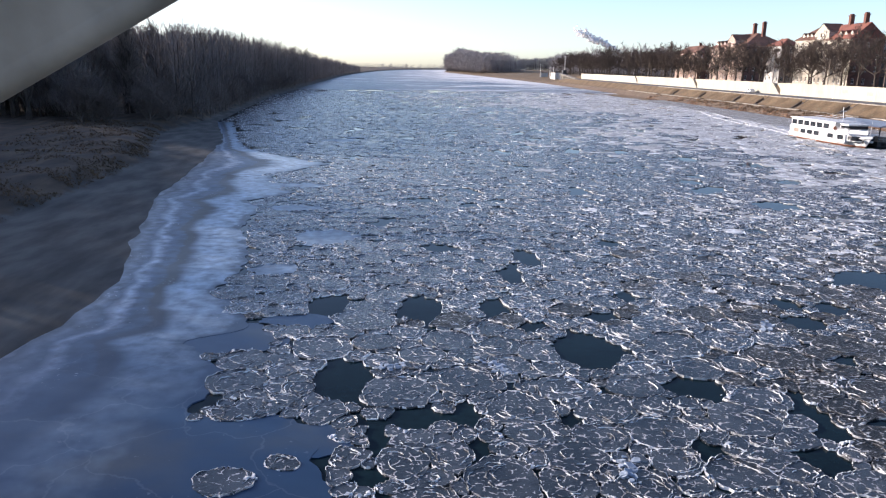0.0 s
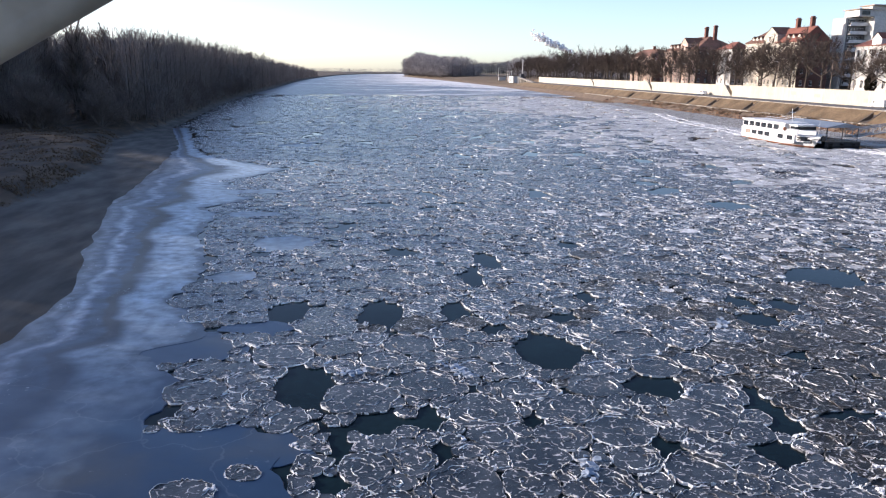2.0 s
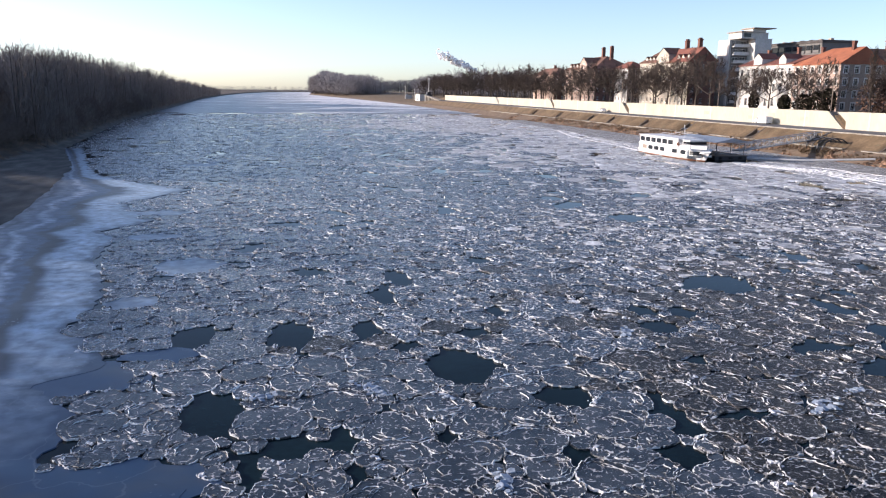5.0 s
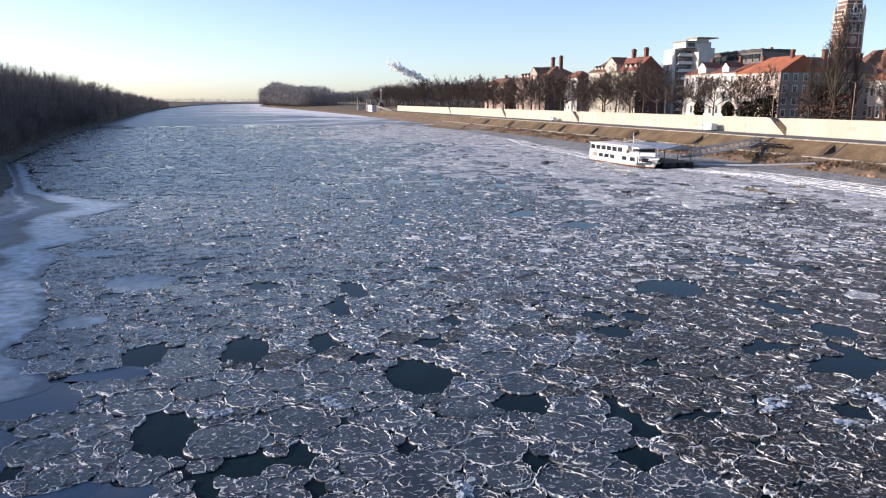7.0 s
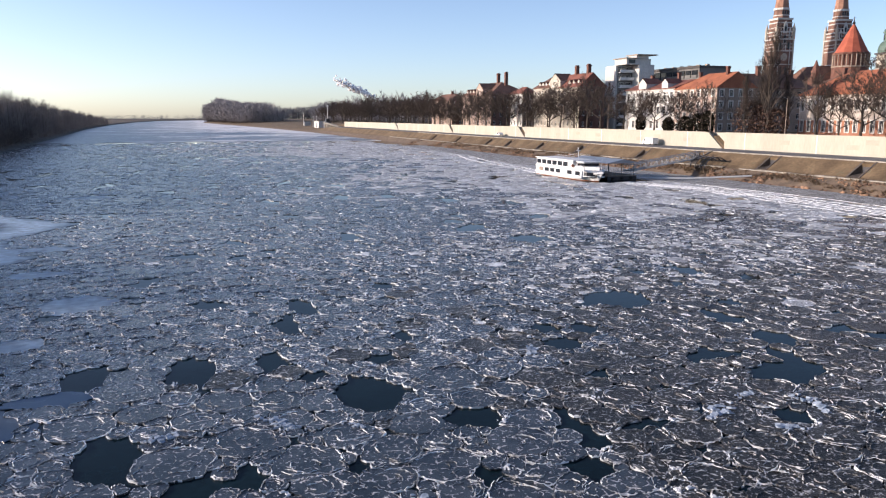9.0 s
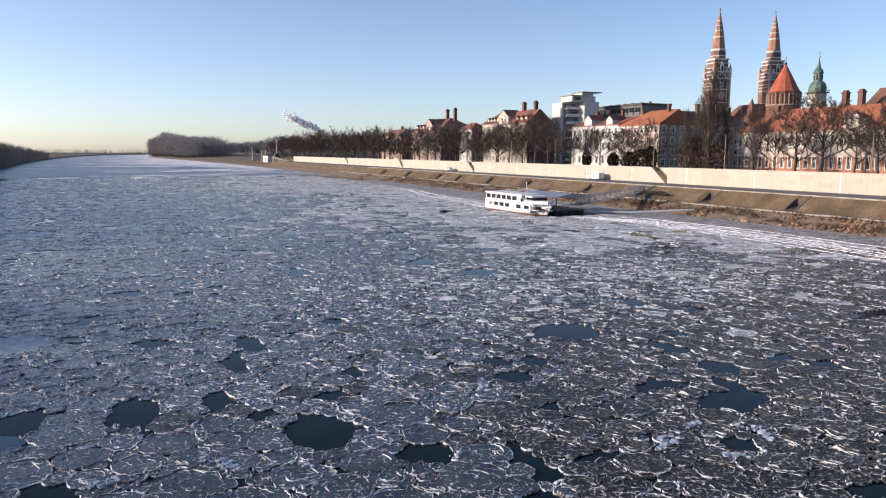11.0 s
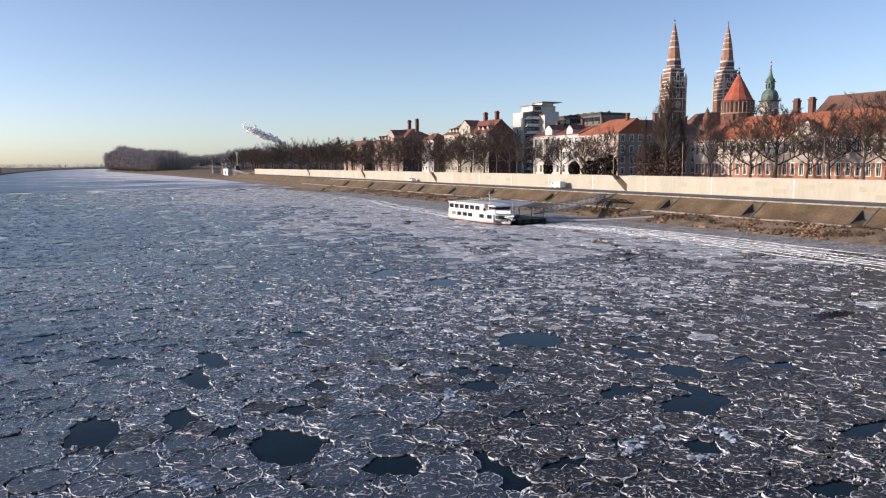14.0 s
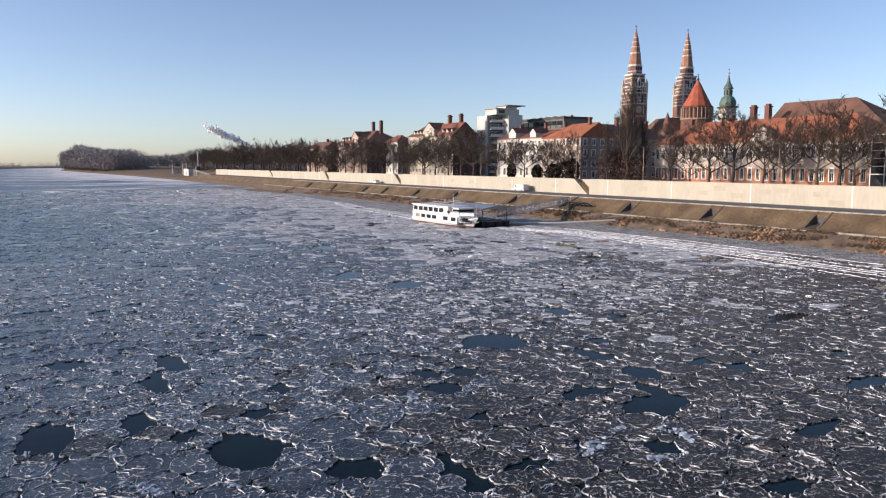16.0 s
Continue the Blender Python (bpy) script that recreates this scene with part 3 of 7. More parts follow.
# ---- the ground: one sheet from the far left over the river's bed to the far right ----
def build_ground():
    rows = [-300, -100, -30, 0, 10] + list(np.arange(16, 190, 2.0)) + list(np.arange(190, 420, 8.0)) + list(np.arange(420, 1000, 25.0)) + list(np.arange(1000, 4300, 120.0))
    rows = sorted(set(rows) | {q + e for q in NICHES for e in (-1.4, -1.25, 1.25, 1.4)})
    left = [3500, 1500, 600, 250, 140, 100, 80, 65, 54, 46, 40, 35, 31, 28, 25, 22.5, 20, 18, 16, 14.5, 13, 12, 11, 10, 9, 8, 7, 6, 5, 4, 3, 2, 1.2, 0.5, 0]
    right = [0, 0.8, 1.6, 2.4, 3.2, 4.0, 4.7, 5.4, 6.4, 7.4, 8.4, 9.0, 9.4, 9.7, 13, 17, 21.9, 22.3, 30, 45, 70, 120, 250, 600, 1500, 3500]
    g = Geo()
    for y in rows:
        xl, xr, w = lerp(y, SHORE_Y, SHORE_LEFT), lerp(y, BANK_Y, BANK_RIGHT), lerp(y, SHORE_Y, BEACH)
        for d in left:
            g.v.append((xl - d, y, left_height(d, y) + bank_noise(xl - d, y, d) * (1.6 if d > w else 0.5) + (0.09 * noise.noise((xl * 0.2 - d * 0.3, y * 0.3, 2.0)) if d < 6 else 0.0)))
        g.v += [(xl + 2.5, y, -0.9), ((xl + xr) / 2, y, -2.0), (xr - 2.5, y, -0.9)]
        for d in right:
            rough = bank_noise(xr + d, y, d + 2) * (1.6 if d < 4.7 else 0.25 if d < 9.7 else 0.0)
            g.v.append((xr + d, y, right_height(d, y) + rough))
    n = len(left) + 3 + len(right)
    for j in range(len(rows) - 1):
        w = lerp(rows[j], SHORE_Y, BEACH)
        for i in range(n - 1):
            g.f.append((j * n + i, j * n + i + 1, (j + 1) * n + i + 1, (j + 1) * n + i))
            if i < len(left) - 1:
                g.m.append(1 if left[i] <= w + 0.6 + 1.2 * noise.noise((rows[j] * 0.12, i * 0.3, 0)) else 0)
            elif i < len(left) + 3:
                g.m.append(1)
            else:
                d = right[i - len(left) - 3]
                g.m.append(2 if d < 4.7 else 3)
    ob = solid("ground", g, [M_BANK, M_BANK, M_RUBBLE, M_GRASS_SLOPE], "brown winter grass, mud beach and turfed river bank", "ground", "structure")
    weights = []
    for y in rows:
        w = lerp(y, SHORE_Y, BEACH)
        weights += [min(1.0, max(0.0, 0.5 + (w - d) / 3.0)) for d in left] + [1.0] * 3 + [0.0] * len(right)
    ob.data.attributes.new("mud", "FLOAT", "POINT").data.foreach_set("value", weights)
    return smooth(ob)


build_ground()

# ---- the river: open water, far packed ice, smooth shelf along the left shore, grey ice along the quay ----
water = Geo().add([(-500, -300, -0.05), (700, -300, -0.05), (700, 4250, -0.05), (-500, 4250, -0.05)], [(0, 1, 2, 3)])
solid("water", water, M_WATER, "dark open river water between the ice floes", "river", "structure")
FAR_FROM = 420.0
far = Geo()
for k in range(64):
    x = -190 + k * 5.0
    far.v += [(x, FAR_FROM - 12 + 22 * noise.noise((x * 0.06, 0, 0)) + 9 * noise.noise((x * 0.5, 3, 0)), 0.006)]
far.v += [(x, 4240, 0.012) for x in (700, 500, 135)] + [(-300, 4240, 0.012), (-190, 600, 0.012)]
far.f, far.m = [tuple(range(len(far.v)))], [0]
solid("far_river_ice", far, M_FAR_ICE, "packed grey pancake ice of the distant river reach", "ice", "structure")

SHELF_EDGE = ((-2.2, 8), (-2.8, 18), (-3.3, 23.4), (-6.0, 25.3), (-9.0, 26.4), (-8.4, 30.2), (-11.1, 33.9), (-8.6, 36.3), (-10.2, 39.5),
              (-11.8, 42.7), (-11.5, 49.4), (-14.6, 60.3), (-14.5, 67.7), (-16.5, 72.1), (-12.9, 77.3), (-18.2, 89.3), (-11.8, 100.5),
              (-19.8, 109.5), (-27.0, 118.2), (-31, 130), (-42, 172))


def wavy(points, step, amount, seed):
    """A line through the points with an uneven, natural run."""
    out = []
    for (xa, ya), (xb, yb) in zip(points, points[1:]):
        k = max(1, int(math.hypot(xb - xa, yb - ya) / step))
        for i in range(k):
            x, y = xa + (xb - xa) * i / k, ya + (yb - ya) * i / k
            out.append((x + amount * noise.noise((x * 0.7, y * 0.7, seed)), y + amount * noise.noise((x * 0.7, y * 0.7, seed + 9))))
    return out + [points[-1]]


def shelf_edge_x(y):
    x = lerp(y, [q for _, q in SHELF_EDGE], [q for q, _ in SHELF_EDGE])
    return x + 0.8 * noise.noise((0.0, y * 0.55, 2.0)) + 0.35 * noise.noise((0.0, y * 2.3, 5.0))


def build_shelf():
    g, bands, rows, n = Geo(), [], np.arange(8.0, 172.0, 0.4), 34
    for y in rows:
        xe, xs = shelf_edge_x(y), lerp(y, SHORE_Y, SHORE_LEFT)
        for k in range(n):
            f = k / (n - 1)
            x = xe + (xs - 1.5 - xe) * f
            g.v.append((x, y, 0.0 if k else -0.045))
            old = xe if y > 26.4 else min(xe, -9.6 + 0.5 * noise.noise((y * 0.3, 0, 0)))
            bands.append(max(-0.25, (old - x) / (old - xs + 1.5)))
        g.v[-n + 1] = (xe - 0.03, y, 0.0)
    for j in range(len(rows) - 1):
        for k in range(n - 1):
            g.f.append((j * n + k, (j + 1) * n + k, (j + 1) * n + k + 1, j * n + k + 1))
            g.m.append(0)
    ob = solid("shelf_ice", g, M_SHELF, "smooth blue-grey shelf ice along the muddy left shore", "ice", "structure")
    ob.data.attributes.new("band", "FLOAT", "POINT").data.foreach_set("value", bands)
    ob.data.attributes.new("snow", "FLOAT", "POINT").data.foreach_set("value", [lerp(v[1] - 0.3 * v[0], (30, 36, 46), (-0.1, 0.1, 0.7)) for v in g.v])


build_shelf()


def young_ice(x, y, w, h, seed):
    """A thin tongue of smooth young ice between the shelf and the floes."""
    g, pts = Geo(), []
    for k in range(40):
        a = 2 * math.pi * k / 40
        q = 1 + 0.45 * noise.noise((math.cos(a) * 1.2, math.sin(a) * 1.2, seed)) + 0.18 * noise.noise((math.cos(a) * 5, math.sin(a) * 5, seed))
        pts.append((x + w * q * math.cos(a), y + h * q * math.sin(a)))
    ob = solid("young_ice", g.prism(pts, -0.045, -0.012), M_SHELF, "thin smooth blue sheet of young ice", "ice", "structure")
    ob.data.attributes.new("band", "FLOAT", "POINT").data.foreach_set("value", [0.1] * 80)
    # farther sheets get a paler colour that paints in the sky they reflect
    ob.data.attributes.new("snow", "FLOAT", "POINT").data.foreach_set("value", [0.45 if y > 45 else -0.25] * 80)


quay_ice = Geo()
ring = wavy(((97.5, 20), (96.5, 56), (96.6, 70), (97.6, 92), (95.5, 118), (91.5, 132), (93, 160), (88, 190), (93, 240), (97, 330)), 2.0, 1.4, 5.0)
quay_ice.prism([(x, y) for x, y in [(112, 20), (112, 330)] + ring[::-1]][::1], -0.04, 0.035)
solid("quay_ice", quay_ice, M_SHORE_ICE, "flat grey ice frozen along the stone quay bank", "ice", "structure")


# ---- pancake ice: floes with raised frosted rims, packed between dark leads ----
# (x, y, half-width, half-depth) of the open leads
LEADS = ((-5.1, 39.6, 1.3, 1.9), (0.0, 39.0, 1.3, 2.2), (4.0, 39.3, 0.9, 1.6), (5.9, 46.0, 0.8, 1.9), (7.5, 50.4, 1.0, 2.3), (5.9, 36.4, 0.7, 0.7),
         (8.0, 33.0, 1.7, 2.3), (11.7, 28.6, 1.2, 1.3), (15.4, 26.2, 0.7, 1.2), (15.4, 24.6, 0.6, 0.8), (13.9, 22.6, 0.9, 0.9), (-3.3, 29.6, 1.4, 2.2),
         (20.5, 36.9, 1.2, 1.2), (21.0, 40.2, 0.9, 1.1), (1.6, 53.0, 1.2, 1.3), (2.1, 23.6, 0.35, 0.7), (-1.6, 24.6, 0.35, 0.9), (-1.6, 21.7, 0.7, 0.6),
         (1.8, 26.2, 0.5, 1.0), (5.6, 25.7, 0.35, 0.45), (10.1, 23.5, 0.45, 0.6), (12.1, 41.5, 0.7, 1.0), (9.9, 37.8, 0.9, 0.7))
LEADS_FAR = ((29.5, 45.2, 2.4, 2.7), (33.2, 38.8, 0.9, 2.0), (33.0, 33.8, 1.3, 1.6), (29.3, 28.9, 2.5, 1.4), (27.2, 32.3, 1.6, 0.9), (39.6, 31.8, 1.0, 0.9), (40.9, 51.9, 1.2, 1.8),
             (43.7, 47.8, 1.0, 1.2), (35.6, 72.0, 2.8, 2.4), (32.4, 87.4, 1.7, 2.0), (56.4, 40.6, 2.6, 1.0), (33.5, 22.1, 1.7, 0.7), (18.4, 25.5, 1.1, 0.4),
             (19.6, 31.7, 0.6, 0.5), (13.7, 99.3, 1.0, 1.2), (8.0, 73.4, 0.9, 0.9), (43.7, 25.7, 2.2, 0.8), (26.4, 18.5, 1.2, 0.6), (31.0, 31.0, 0.8, 1.2), (26.8, 44.6, 0.9, 0.6))
# young smooth ice among the floes, at (x, y, half-width, half-depth)
YOUNG = ((-6.4, 37.0, 1.8, 1.0), (-9.2, 34.2, 2.2, 1.8), (-7.2, 56.5, 2.6, 2.8), (-9.3, 47.0, 1.6, 1.4), (-11.5, 68.5, 2.6, 1.4), (-12.5, 82.0, 3.0, 1.6), (-5.6, 24.3, 2.6, 1.6), (-14.0, 133.0, 3.4, 2.4))


for k, (x, y, w, h) in enumerate(YOUNG):
    young_ice(x, y, w * 1.15, h * 1.15, 3.0 + k)


def floe_seeds():
    """Places and radii of the floes: large pancakes first, smaller ones packed between them."""
    rng = random.Random(4)
    cells, pts = {}, []
    for share, tries in ((1.75, 12000), (1.25, 34000), (0.85, 70000), (0.55, 90000), (0.34, 70000)):
        for k in range(tries):
            x, y = rng.uniform(-60, 98), 9 + (FAR_FROM - 1) * rng.random() ** 1.75
            if not -0.73 < x / y < 2.05:
                continue
            r = share * rng.uniform(0.85, 1.15) * (0.74 if x < 16 and y < 44 else 0.64) * (1 + 0.3 * noise.noise((x * 0.08, y * 0.08, 7.0)))
            # small crushed pancakes crowd the middle right reach
            r *= 1 - 0.42 * math.exp(-((x - 38) / 28) ** 2 - ((y - 60) / 17) ** 2)
            r *= lerp(math.hypot(x, y), (60, 130, 260, 430), (1.0, 1.15, 1.65, 2.5))
            i, j, far = int(x // 4), int(y // 4), int((r + 3.4) // 4) + 1
            if all((x - p[0]) ** 2 + (y - p[1]) ** 2 > (0.9 * (r + p[2])) ** 2 for a in range(i - far, i + far + 1) for b in range(j - far, j + far + 1) for p in cells.get((a, b), ())):
                if any(math.hypot((x - a) / w, (y - b) / h) < 0.9 + 0.75 * r / min(w, h) for a, b, w, h in LEADS + LEADS_FAR + YOUNG if abs(x - a) < w + r and abs(y - b) < h + r):
                    continue
                cells.setdefault((i, j), []).append((x, y, r))
                pts.append((x, y, r))
    return pts, cells


def halved(poly, nx, ny, c):
    """What is left of a polygon where nx * x + ny * y <= c."""
    out = []
    for (ax, ay), (bx, by) in zip(poly, poly[1:] + poly[:1]):
        da, db = nx * ax + ny * ay - c, nx * bx + ny * by - c
        if da <= 0:
            out.append((ax, ay))
        if da * db < 0:
            f = da / (da - db)
            out.append((ax + (bx - ax) * f, ay + (by - ay) * f))
    return out


def floe_outline(x, y, r, near):
    """The floe's share of the surface among its neighbours, no wider than it could freeze, and cut back at open leads."""
    poly = [(x + 1.65 * r * math.cos(a * math.pi / 6), y + 1.65 * r * math.sin(a * math.pi / 6)) for a in range(12)]
    for px, py, pr in near:
        nx, ny = px - x, py - y
        poly = halved(poly, nx, ny, (nx * (px + x) + ny * (py + y) - pr * pr + r * r) / 2)
        if len(poly) < 3:
            return None
    for a, b, w, h in LEADS + LEADS_FAR + YOUNG:
        w, h = w * 0.9, h * 0.9
        u, v = (x - a) / w, (y - b) / h
        d = math.hypot(u, v)
        if d > 1 + 2 * r / min(w, h):
            continue
        edge = 1 + 0.3 * noise.noise((x * 0.6, y * 0.6, 4.0))
        if d < edge * 0.62:
            return None
        nx, ny = u / d / w, v / d / h
        poly = halved(poly, -nx, -ny, -(edge + nx * a + ny * b))
        if len(poly) < 3:
            return None
    return poly


def resampled(poly, n):
    p = np.array(poly + poly[:1])
    s = np.r_[0, np.cumsum(np.hypot(*np.diff(p, axis=0).T))]
    u = np.linspace(0, s[-1], n, endpoint=False)
    return np.stack([np.interp(u, s, p[:, 0]), np.interp(u, s, p[:, 1])], 1)


def floe(g, poly, n, rng, clear=0, ridges=0):
    """A floe on the polygon: an upturned rim of frozen slush round a flat grey middle, with older rims frozen in."""
    for _ in range(2):
        poly = [(a[0] * w + b[0] * (1 - w), a[1] * w + b[1] * (1 - w)) for a, b in zip(poly, poly[1:] + poly[:1]) for w in (0.75, 0.25)]
    p = resampled(poly, n)
    if n > 12:
        for q in p:
            q += (0.16 * noise.noise((q[0] * 0.9, q[1] * 0.9, 3.0)) + 0.07 * noise.noise((q[0] * 3.1, q[1] * 3.1, 8.0)),
                  0.16 * noise.noise((q[0] * 0.9, q[1] * 0.9, 5.0)) + 0.07 * noise.noise((q[0] * 3.1, q[1] * 3.1, 6.0)))
    c = p.mean(0)
    r = np.hypot(*(p - c).T).mean()
    jag = np.array([1 + 0.038 * rng.uniform(-1, 1) for _ in range(n)])[:, None]
    flat = rng.uniform(0.010, 0.034)
    out = c + (p - c) * (1 - rng.uniform(-0.07, 0.035) / r) * jag
    high = rng.uniform(0.022, 0.055)
    wide = rng.uniform(0.03, 0.062) / r * (1.0 if n > 22 else 1.5 if n > 14 else 1.4)
    # the rim breaks off where neighbours froze together
    seed = rng.uniform(0, 9)
    bare = [noise.noise((q[0] * 1.5, q[1] * 1.5, seed)) + 0.5 * noise.noise((q[0] * 5.0, q[1] * 5.0, seed)) < (-0.2 if n > 14 else 0.06) for q in out]
    lift = [flat + 0.004 if b else high * rng.choice((0.2, 0.5, 0.9, 1.3, 1.8)) for b in bare]
    rings = [[(x, y, -0.04) for x, y in out]]
    rings.append([(*(c + (q - c) * (1 - wide * 0.2)), z) for q, z in zip(out, lift)])
    rings.append([(*(c + (q - c) * (1 - wide * rng.uniform(0.5, 1.0))), z * 0.95) for q, z in zip(out, lift)])
    rings.append([(*(c + (q - c) * (1 - wide * rng.uniform(1.1, 2.2))), flat) for q in out])
    k = len(g.v)
    g.v += [v for q in rings for v in q] + [(c[0], c[1], flat - 0.004)]
    for j in range(3):
        for i in range(n):
            g.f.append((k + j * n + i, k + j * n + (i + 1) % n, k + (j + 1) * n + (i + 1) % n, k + (j + 1) * n + i))
            g.m.append(1 + clear if j < 2 and not bare[i] else clear)
    for i in range(n):
        g.f.append((k + 3 * n + i, k + 3 * n + (i + 1) % n, k + 4 * n))
        g.m.append(clear)
    for _ in range(ridges if r > 0.45 else 0):
        first, count, inward = rng.randrange(n), int(n * rng.uniform(0.08, 0.3)) + 2, rng.uniform(0.3, 0.88)
        drift, w, k = rng.uniform(-0.35, 0.35), rng.uniform(0.01, 0.024), len(g.v)
        for i in range(count):
            q = out[(first + i) % n] - c
            d = q / np.hypot(*q)
            q = c + q * (inward + drift * i / count) * rng.uniform(0.96, 1.04)
            t = 0.3 if i in (0, count - 1) else rng.uniform(0.3, 1.5)
            g.v += [(*(q - d * w * t), flat - 0.006), (*q, flat + 0.03 * t), (*(q + d * w * t), flat - 0.006)]
        for i in range(count - 1):
            for e in (0, 1):
                g.f.append((k + 3 * i + e, k + 3 * i + e + 1, k + 3 * i + e + 4, k + 3 * i + e + 3))
                g.m.append(1 + clear)


ICE = [M_FLOE, M_RIM, M_FLOE_CLEAR, M_RIM_SPARSE, M_FLOE_FROST_SUN, M_RIM, M_FLOE_YOUNG, M_RIM]


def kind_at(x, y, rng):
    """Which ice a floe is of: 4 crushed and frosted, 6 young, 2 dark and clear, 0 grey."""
    # frosted white floes also paint the sunlit quay side and bright upstream reach; the middle of the river stays
    # glazed
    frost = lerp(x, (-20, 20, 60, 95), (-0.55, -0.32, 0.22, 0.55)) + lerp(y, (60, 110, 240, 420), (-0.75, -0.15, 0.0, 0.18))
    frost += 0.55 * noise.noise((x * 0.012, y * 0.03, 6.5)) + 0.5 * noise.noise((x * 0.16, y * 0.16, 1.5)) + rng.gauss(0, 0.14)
    # the rounded patch of extra white floes paints a sun glint on the ice
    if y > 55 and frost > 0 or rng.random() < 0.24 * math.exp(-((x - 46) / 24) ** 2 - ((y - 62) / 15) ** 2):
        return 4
    if x - 13 + y - 33 + rng.gauss(0, 5) < 0 and x < 16 and y < 36:
        return 6
    return 2 if y - 0.12 * x + 10 * noise.noise((x * 0.06, y * 0.06, 2.5)) + rng.gauss(0, 7) < lerp(x, (0, 25, 45), (31, 43, 52)) else 0


def build_floes():
    rng = random.Random(9)
    pts, cells = floe_seeds()
    field = thing("river_ice", (10, 40, 0), "grey pancake ice floes with raised white frosted rims", "ice", "", "structure")
    kept = []
    for x, y, r in pts:
        if (y < 172 and x < shelf_edge_x(y) + 0.25) or x < lerp(y, SHORE_Y, SHORE_LEFT) + 0.5 or x > 96.5 + 1.5 * noise.noise((x * 0.3, y * 0.3, 1)) or y > FAR_FROM + 2 - 70 * max(0.0, noise.noise((x * 0.16, y * 0.03, 5)) + 0.1) - 20 * rng.random():
            continue
        if rng.random() < 0.012 or (77 < x < 93 and 129 < y < 157):
            continue
        # pools of smooth ice farther up the river
        if y > 66 and noise.noise((x * 0.26, y * 0.13, 11.0)) > lerp(y, (66, 110, 180), (0.52, 0.42, 0.4)):
            continue
        i, j, far = int(x // 4), int(y // 4), int((2.2 * r + 1.5) // 4) + 1
        near = [p for a in range(i - far, i + far + 1) for b in range(j - far, j + far + 1) for p in cells.get((a, b), ()) if p[:2] != (x, y)]
        near.sort(key=lambda p: math.hypot(p[0] - x, p[1] - y) - p[2])
        poly = floe_outline(x, y, r, near[:18])
        if poly:
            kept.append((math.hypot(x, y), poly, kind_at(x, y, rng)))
    for x, y, r in ((-6.3, 21.5, 0.9), (-7.1, 26.4, 0.85), (-5.7, 27.0, 0.5), (-8.5, 26.0, 0.32), (-4.6, 22.6, 0.5)):
        kept.append((math.hypot(x, y), [(x + r * 1.15 * math.cos(a), y + r * math.sin(a)) for a in np.arange(0, 6.2, 0.62)], 6))
    kept.sort(key=lambda q: q[0])
    rest = Geo()
    for k, (dist, poly, ice) in enumerate(kept):
        ridges = rng.choice((2, 3, 4, 5, 7)) if dist < 48 else rng.choice((0, 1, 2, 3)) if dist < 85 else 0
        if k < 300:
            g = Geo()
            floe(g, poly, 60, rng, ice, ridges)
            part("ice_floe", g, ICE, field)
        else:
            floe(rest, poly, 38 if dist < 50 else 22 if dist < 90 else 14 if dist < 140 else 9 if dist < 250 else 6, rng, ice, ridges)
    tagged(part("ice_floes", rest, ICE, field), kind="stuff")
    # broken lumps of frozen slush thrown up on the rims
    lumps = Geo()
    for dist, poly, _ in kept:
        for (xa, ya), (xb, yb) in zip(poly, poly[1:] + poly[:1]):
            for f in [rng.random() for _ in range(5)] if rng.random() < (0.012 if dist < 130 else 0) else ():
                x, y = xa + (xb - xa) * f, ya + (yb - ya) * f
                s = rng.uniform(0.03, 0.09) * rng.choice((1, 1, 1.8))
                a = rng.uniform(0, 6.3)
                x, y = x + rng.uniform(-0.2, 0.2), y + rng.uniform(-0.2, 0.2)
                ps = [(x + s * rng.uniform(0.7, 1.3) * math.cos(a + q * 1.57), y + s * rng.uniform(0.7, 1.3) * math.sin(a + q * 1.57)) for q in range(4)]
                z = rng.uniform(0.05, 0.10)
                k = len(lumps.v)
                lumps.v += [(u, v, 0.0) for u, v in ps] + [(x + (u - x) * 0.6, y + (v - y) * 0.6, z * rng.uniform(0.6, 1.2)) for u, v in ps]
                lumps.f += [(k + q, k + (q + 1) % 4, k + 4 + (q + 1) % 4, k + 4 + q) for q in range(4)] + [(k + 4, k + 5, k + 6, k + 7)]
                lumps.m += [0] * 5
    tagged(solid("ice_lumps", lumps, M_SNOW, "broken white lumps of frozen slush on the floes", "ice"), kind="stuff")


build_floes()


# white pressure ridges along the track that the ice broke on
def ice_ridge(points, width, seed):
    g, rng = Geo(), random.Random(seed)
    line = wavy(points, 0.45, 0.5, seed)
    for x, y in line:
        for _ in range(2):
            s, u, v = width * rng.uniform(0.3, 0.9), x + rng.uniform(-0.5, 0.5) * width, y + rng.uniform(-0.3, 0.3)
            a = rng.uniform(0, 6.3)
            ps = [(u + s * 0.5 * rng.uniform(0.7, 1.3) * math.cos(a + q * 1.26), v + s * 2.4 * rng.uniform(0.7, 1.3) * math.sin(a + q * 1.26)) for q in range(5)]
            k, z = len(g.v), rng.uniform(0.03, 0.09)
            g.v += [(p, q, 0.0) for p, q in ps] + [(u + (p - u) * 0.6, v + (q - v) * 0.6, z * rng.uniform(0.7, 1.2)) for p, q in ps]
            g.f += [(k + q, k + (q + 1) % 5, k + 5 + (q + 1) % 5, k + 5 + q) for q in range(5)] + [(k + 5, k + 6, k + 7, k + 8, k + 9)]
            g.m += [0] * 6
    return solid("ice_ridge", g, M_SNOW, "long white ridge of crushed snowy ice", "ice", "stuff", "ridges in the river ice")


